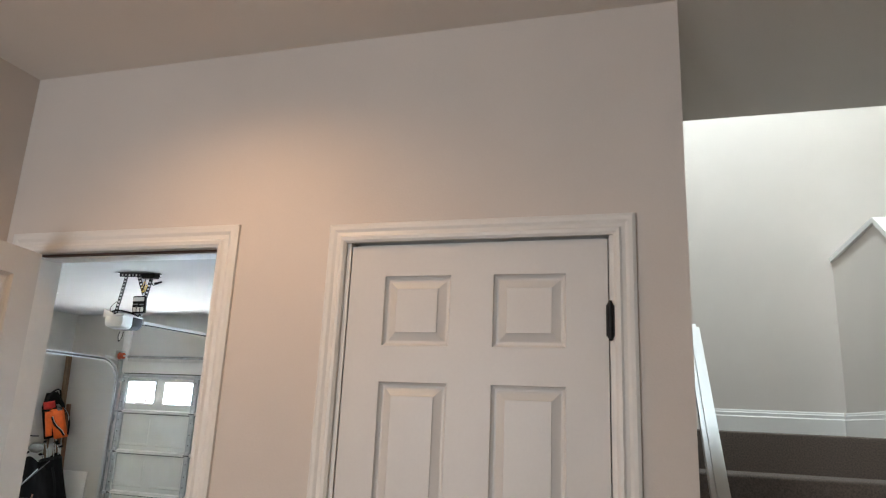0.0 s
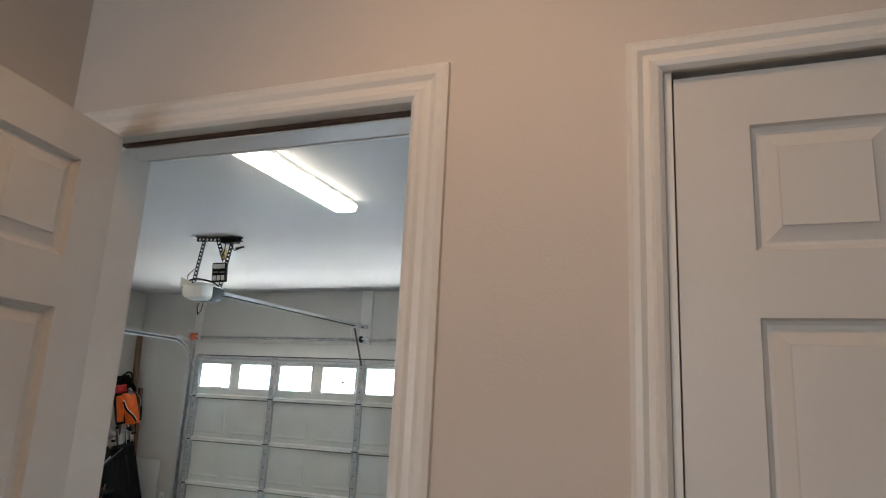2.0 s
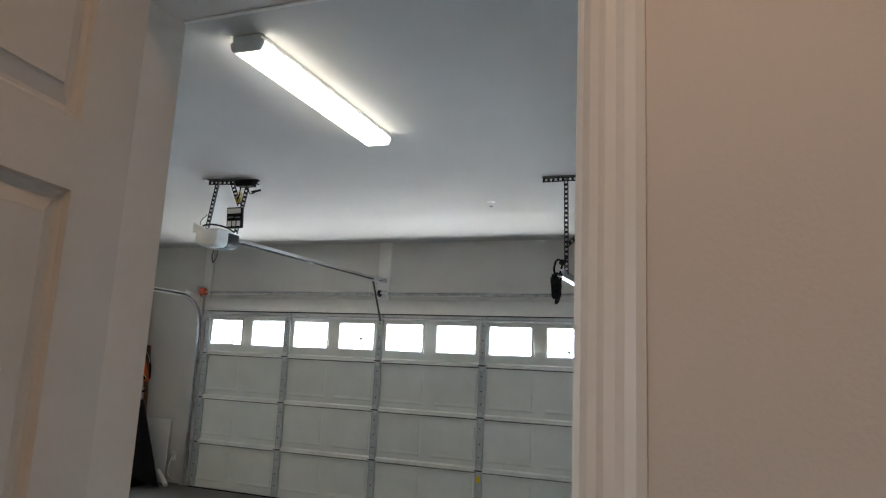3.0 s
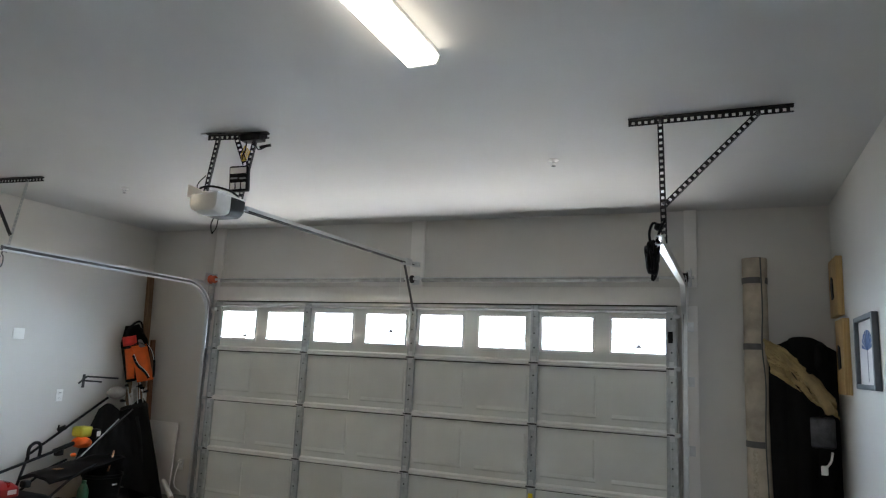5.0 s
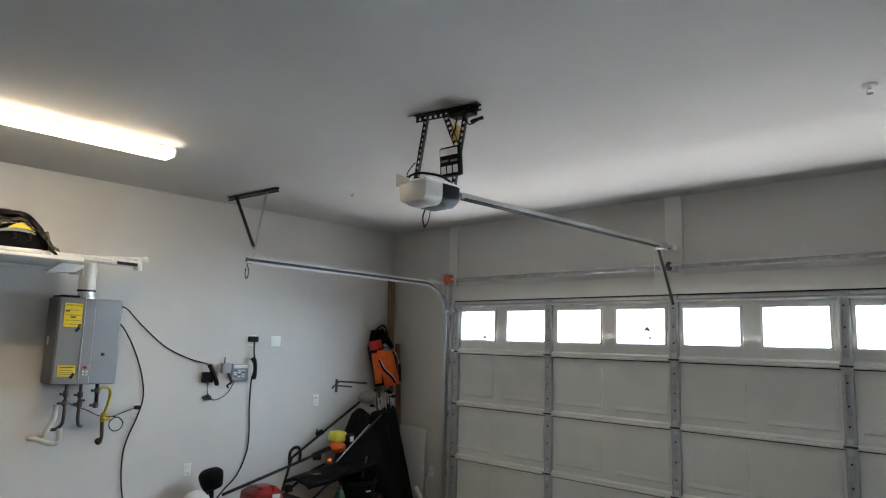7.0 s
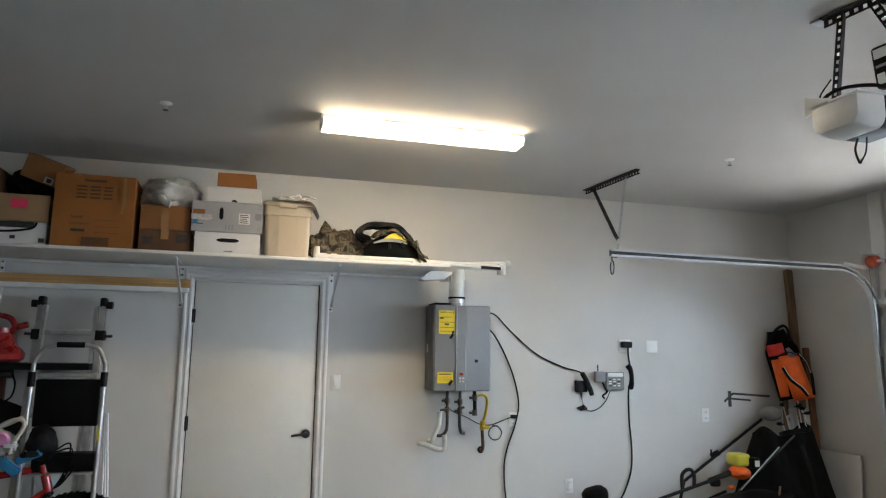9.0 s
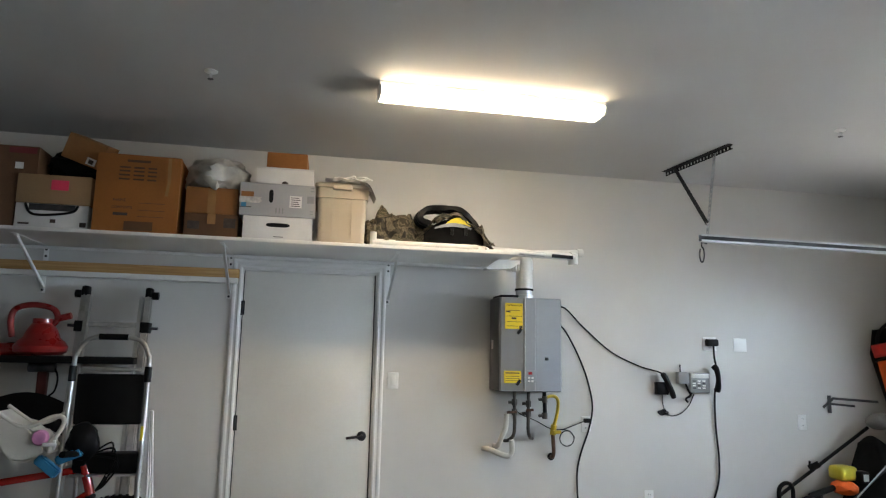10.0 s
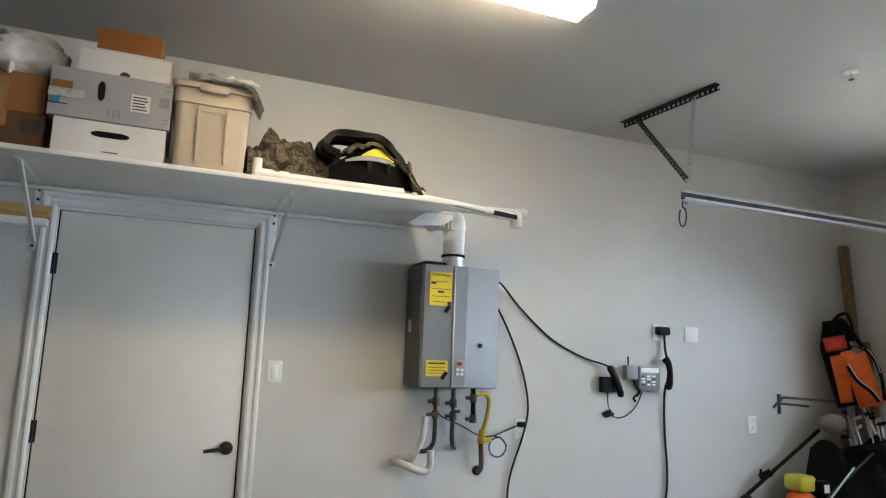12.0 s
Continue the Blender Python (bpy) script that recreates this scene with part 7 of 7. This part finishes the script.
for y in (-6.355, -5.965):
    bm = bmesh.new()
    bar(bm, lad(y, .02), lad(y, 1.86), .008, .062, (0, 1, 0))
    for out in (-.027, .027):
        bar(bm, lad(y, .02, out), lad(y, 1.86, out), .036, .008, (0, 1, 0))
    part("rail", bm, LADDERALU, ld, "aluminium side rail")
    bm = bmesh.new()
    bar(bm, lad(y + (.035 if y < -6.2 else -.035), .02, .03), lad(y + (.035 if y < -6.2 else -.035), 1.86, .03), .022, .05, (0, 1, 0))
    part("inner_rail", bm, LADDERALU, ld)
    bm = bmesh.new()
    s = -1 if y < -6.2 else 1
    box(bm, (-3.44, y - .022, 1.85), (-3.365, y + .022, 1.925), .014, 3)
    part("end_cap", bm, BLACK, ld, "black plastic end cap")
    bm = bmesh.new()
    tube(bm, [(-3.39, y + s * .022, 1.872), (-3.39, y + s * .060, 1.872)], .026, 16)
    part("knob", bm, BLACK, ld, "black round knob")
    bm = bmesh.new()
    box(bm, lad(y, 1.66) - Vector((.05, .03, .035)), lad(y, 1.66) + Vector((.05, .03, .035)), .008)
    part("lock", bm, BLACK, ld, "black hinge lock")
for z in (1.675, 1.39, 1.10, .80, .50, .22):
    bm = bmesh.new()
    a, b = lad(-6.34, z), lad(-5.98, z)
    box(bm, a - Vector((.03, 0, .016)), b + Vector((.03, 0, .016)), .004)
    part("rung", bm, LADDERALU, ld)
bm = bmesh.new()
tube(bm, [lad(-5.94, 1.655, .01), lad(-5.885, 1.655, .02)], .010, 8)
tube(bm, [lad(-6.38, 1.66, .01), lad(-6.43, 1.665, .02)], .010, 8)
part("pin", bm, DARKSTEEL, ld)
part("label", boxes((tuple(lad(-6.12, 1.690, .028)), tuple(lad(-6.0, 1.703, .034)))), CARD_WHITE, ld)

ss = thing("step_stool", (-2.98, -6.04, 0), "folding aluminium step stool with black treads", "step stool")


def stl(y, z, out=0.0):
    return Vector((-2.86 - .10 * (z / 1.6) + out, y, z))


bm = bmesh.new()
hoop = [stl(-6.255, .02), stl(-6.25, .7), stl(-6.245, 1.40), stl(-6.235, 1.49), stl(-6.19, 1.565), stl(-6.12, 1.59), stl(-6.04, 1.592), stl(-5.96, 1.59), stl(-5.885, 1.565), stl(-5.845, 1.49), stl(-5.835, 1.40), stl(-5.83, .7), stl(-5.825, .02)]
tube(bm, spline(hoop, 5), .0135, 12)
part("hoop_frame", bm, LADDERALU, ss, "bent aluminium tube frame")
bm = bmesh.new()
tube(bm, [stl(-6.125, 1.591), stl(-5.965, 1.591)], .0185, 12)
part("grip", bm, RUBBER, ss, "black foam grip")
for y in (-6.247, -5.836):
    bm = bmesh.new()
    tube(bm, [stl(y, 1.33), stl(y, 1.42)], .021, 12)
    part("collar", bm, BLACK, ss)
bm = bmesh.new()
box(bm, (-2.985, -6.225, 1.085), (-2.955, -5.855, 1.375), .010, 2)
part("top_step", bm, BLACK, ss, "black folded top step")
bm = bmesh.new()
box(bm, (-2.99, -6.20, 1.392), (-2.93, -5.88, 1.412), .004)
part("top_bar", bm, LADDERALU, ss)
bm = bmesh.new()
box(bm, (-3.05, -6.20, .815), (-2.93, -5.845, .925), .012, 2)
part("tread", bm, BLACK, ss, "black ribbed tread")
bm = bmesh.new()
box(bm, (-3.05, -6.21, .797), (-2.925, -5.84, .812), .004)
part("tread_edge", bm, ALU, ss)
for y in (-6.205, -5.87):
    bm = bmesh.new()
    tube(bm, [(-3.16, y, .02), (-2.97, y, 1.38)], .012, 10)
    part("rear_leg", bm, LADDERALU, ss)
bm = bmesh.new()
box(bm, (-3.05, -6.20, .38), (-2.86, -5.845, .44), .012, 2)
part("tread", bm, BLACK, ss, "black ribbed tread")
part("label", boxes((tuple(stl(-5.842, 1.0, .013)), tuple(stl(-5.828, 1.08, .0145)))), YELLOWLAB, ss, "yellow warning label")
for k in range(3):
    bm = bmesh.new()
    tube(bm, [(-3.28 + .02 * k, -5.875 + .012 * k, 1.14), (-3.16 + .05 * k, -5.80 + .035 * k, .0)], .007, 8)
    one("white_rod", bm, WHITEPL, "thin white rod leaning beside the ladder", "rod", "white rods")

# wall shelf with the blower
bs = thing("tool_shelf", (XL, -6.5, 1.45), "short black wall shelf for tools", "shelf")
part("board", boxes(((XL + .002, -7.2, 1.425), (-3.22, -5.985, 1.468)), r=.004), BLACK, bs)
bl = thing("leaf_blower", (-3.34, -6.6, 1.47), "red plastic leaf blower on a black shelf", "leaf blower")
bm = bmesh.new()
lathe(bm, [(.02, .0), (.12, .002), (.150, .02), (.155, .055), (.135, .085), (.105, .11), (.09, .15), (.065, .195), (.02, .215)], Matrix.Translation((-3.34, -6.57, 1.472)), 28)
part("fan_housing", bm, RED, bl)
bm = bmesh.new()
tube(bm, spline([(-3.34, -6.60, 1.50), (-3.33, -6.72, 1.50), (-3.31, -6.86, 1.49), (-3.29, -7.02, 1.485)], 6), [.055] * 6 + [.05] * 7 + [.045] * 6, 14)
part("nozzle", bm, RED, bl)
bm = bmesh.new()
tube(bm, spline([(-3.34, -6.74, 1.58), (-3.34, -6.76, 1.68), (-3.34, -6.74, 1.755), (-3.34, -6.66, 1.785), (-3.34, -6.57, 1.78), (-3.34, -6.51, 1.755), (-3.34, -6.49, 1.70), (-3.34, -6.52, 1.655)], 6), .019, 12)
part("handle", bm, RED, bl, "red loop handle")
bm = bmesh.new()
tube(bm, [(-3.34, -6.50, 1.70), (-3.34, -6.41, 1.725)], .022, 12)
part("grip_end", bm, RED, bl)
bm = bmesh.new()
tube(bm, [(-3.34, -6.57, 1.655), (-3.34, -6.57, 1.70)], .06, 16)
part("motor_cap", bm, RED, bl)
dr = thing("hand_tool", (-3.36, -6.55, 1.2), "dark red cordless tool hung under the shelf", "power tool")
bm = bmesh.new()
tube(bm, [(-3.36, -6.63, 1.395), (-3.36, -6.48, 1.395)], .03, 14)
part("head", bm, DARKSTEEL, dr)
bm = bmesh.new()
box(bm, (-3.385, -6.575, 1.20), (-3.335, -6.515, 1.37), .012)
part("body", bm, material("dark_red_plastic", (0.09, 0.012, 0.010), 0.5, vary=0.3, scale=12), dr)
bm = bmesh.new()
tube(bm, spline([(-3.36, -6.48, 1.39), (-3.35, -6.455, 1.33), (-3.36, -6.47, 1.25), (-3.36, -6.51, 1.21)], 5), .006, 8)
part("cord", bm, BLACK, dr)
bm = bmesh.new()


def sled(u, v):
    y = -6.82 + .50 * u
    return Vector((-3.30 + .10 * v, y, 1.12 + .115 * math.sin(math.pi * (.15 + .8 * u)) - .16 * v))


sheet(bm, sled, 20, 10, 0.02)
one("black_cover", bm, BLACK, "glossy black cover behind the child seat", "cover")

# bicycle with a child seat
bk = thing("bicycle", (-2.9, -6.4, 0), "red mountain bicycle parked along the wall", "bicycle")
WC = Vector((-2.95, -5.93, .35))
for c in (WC, WC + Vector((0.0, -1.06, 0))):
    bm = bmesh.new()
    tube(bm, [c + Vector((0, .315 * math.cos(a), .315 * math.sin(a))) for a in [2 * math.pi * k / 48 for k in range(49)]], .027, 12)
    wheel = part("wheel", bm, RUBBER, bk, "black knobbly tyre")
    bm = bmesh.new()
    tube(bm, [c + Vector((0, .280 * math.cos(a), .280 * math.sin(a))) for a in [2 * math.pi * k / 48 for k in range(49)]], .011, 8)
    part("rim", bm, BLACK, wheel)
    bm = bmesh.new()
    tube(bm, [c + Vector((-.035, 0, 0)), c + Vector((.035, 0, 0))], .018, 12)
    part("hub", bm, ALU, wheel)
    for k in range(14):
        a = 2 * math.pi * k / 14
        bm = bmesh.new()
        tube(bm, [c + Vector((.012 * (-1) ** k, .016 * math.cos(a), .016 * math.sin(a))), c + Vector((0, .28 * math.cos(a + .2), .28 * math.sin(a + .2)))], .0013, 4)
        part("spoke", bm, ALU, wheel)
    bm = bmesh.new()
    for k in range(60):
        a = 2 * math.pi * k / 60
        box(bm, (-.018, -.007, -.003), (.018, .007, .004), 0, 1, Matrix.Translation(c + Vector((0, .341 * math.cos(a), .341 * math.sin(a)))) @ Matrix.Rotation(a - math.pi / 2, 4, "X"))
    part("tread_blocks", bm, RUBBER, wheel)
HT, HB, BB, ST = Vector((-2.95, -6.13, .84)), Vector((-2.95, -6.09, .70)), Vector((-2.95, -6.62, .33)), Vector((-2.95, -6.75, .74))
for name, a, b, r in (("head_tube", HT + Vector((0, -.005, .02)), HB, .026), ("top_tube", HT, ST, .020), ("down_tube", HB, BB, .030), ("seat_tube", ST, BB, .018), ("chain_stay", BB, WC + Vector((.04, -1.06, 0)), .011), ("seat_stay", ST, WC + Vector((.04, -1.06, 0)), .010)):
    bm = bmesh.new()
    tube(bm, [a, b], r, 14)
    part(name, bm, REDPAINT, bk)
bm = bmesh.new()
d = (BB - HB).normalized()
for k in range(4):
    p = HB + d * (.12 + .085 * k) + Vector((.0305, 0, 0))
    prism(bm, [(p.y - .03, p.z - .02), (p.y - .005, p.z + .03), (p.y + .018, p.z + .02), (p.y - .008, p.z - .03)], "x", p.x - .001, p.x + .0012)
part("decal", bm, WHITEPL, bk, "white block decal")
for s in (-.045, .045):
    bm = bmesh.new()
    tube(bm, [HB + Vector((s, .0, -.03)), WC + Vector((s, 0, 0))], .016, 12)
    part("fork_leg", bm, ALU, bk, "silver fork leg")
bm = bmesh.new()
tube(bm, [HB + Vector((-.05, 0, -.02)), HB + Vector((.05, 0, -.02))], .018, 10)
part("fork_crown", bm, BLACK, bk)
bm = bmesh.new()
tube(bm, spline([Vector((-3.22, -6.18, .955)), Vector((-3.0, -6.12, .93)), Vector((-2.95, -6.11, .92)), Vector((-2.90, -6.12, .93)), Vector((-2.68, -6.18, .955))], 6), .0135, 10)
tube(bm, [HT, HT + Vector((0, .015, .075))], .018, 10)
part("handlebar", bm, BLACK, bk)
for s, y in ((-1, -6.175), (1, -6.175)):
    bm = bmesh.new()
    tube(bm, [Vector((-2.95 + s * .16, y + .03, .945)), Vector((-2.95 + s * .27, y, .957))], .0175, 12)
    part("grip", bm, RUBBER, bk)
bm = bmesh.new()
for k in range(4):
    tube(bm, spline([HT + Vector((.02 * k - .03, .02, .08)), HT + Vector((.03 * k - .02, .13 + .02 * k, .14 - .03 * k)), HT + Vector((.02, .12, -.02 - .02 * k)), HB + Vector((.02, .03, .02))], 7), .0055, 6)
part("brake_cable", bm, BLACK, bk)
bm = bmesh.new()
tube(bm, spline([ST, ST + Vector((0, -.03, .12))], 3), .014, 10)
blob(bm, ST + Vector((0, -.05, .15)), (.075, .14, .03), .05, 2, 2, 3)
part("saddle", bm, BLACK, bk)

cs = thing("child_bike_seat", (-2.83, -6.42, .85), "white child bicycle seat with blue and pink parts", "child seat")
SEATW = material("cream_plastic", (0.62, 0.60, 0.54), 0.4, vary=0.08, scale=6)
bm = bmesh.new()
tub = [(-6.575, 1.185), (-6.50, 1.125), (-6.43, 1.085), (-6.36, 1.075), (-6.315, 1.03), (-6.27, .955), (-6.32, .915), (-6.40, .893), (-6.475, .90), (-6.53, .97), (-6.565, 1.07)]
prism(bm, tub, "x", -2.995, -2.775)
bmesh.ops.bevel(bm, geom=bm.edges[:], offset=0.022, segments=3, affect="EDGES")
part("shell", bm, SEATW, cs, "cream moulded shell")
for x in (-2.985, -2.785):
    bm = bmesh.new()
    tube(bm, spline([(x, -6.578, 1.188), (x, -6.50, 1.132), (x, -6.43, 1.092), (x, -6.36, 1.102), (x, -6.29, 1.138), (x + .005, -6.235, 1.148), (x + .006, -6.212, 1.125), (x, -6.225, 1.08), (x, -6.27, 1.0), (x, -6.275, .955)], 6), .0125, 10)
    part("rim", bm, SEATW, cs)
bm = bmesh.new()
lathe(bm, [(.005, .012), (.035, .010), (.042, 0), (.042, -.02)], Matrix.Translation((-2.760, -6.320, 1.035)) @ Matrix.Rotation(radians(90), 4, "Y"), 24)
part("button", bm, PINK, cs, "pink round buckle")
bm = bmesh.new()
box(bm, (-2.76, -6.30, .99), (-2.74, -6.23, 1.01), .005, 2)
box(bm, (-2.76, -6.25, .97), (-2.745, -6.235, 1.025), .004, 2)
part("buckle", bm, WHITEPL, cs)
bm = bmesh.new()
bar(bm, (-2.80, -6.335, .925), (-2.80, -6.225, .835), .055, .05, (0, .6, .8))
bar(bm, (-2.84, -6.25, .90), (-2.84, -6.12, .955), .05, .05, (0, .2, 1))
bmesh.ops.bevel(bm, geom=bm.edges[:], offset=0.008, segments=2, affect="EDGES")
part("footrest", bm, BLUEPL, cs, "blue plastic footrest")
bm = bmesh.new()
lathe(bm, [(.012, .002), (.012, 0)], Matrix.Translation((-2.7745, -6.535, 1.05)) @ Matrix.Rotation(radians(90), 4, "Y"), 12)
part("vent_hole", bm, BLACK, cs)
bm = bmesh.new()
blob(bm, (-2.87, -6.13, 1.0), (.055, .085, .105), .22, 2, 3, 3)
one("bike_bag", bm, BLACK, "black bag strapped to the handlebar", "bag")
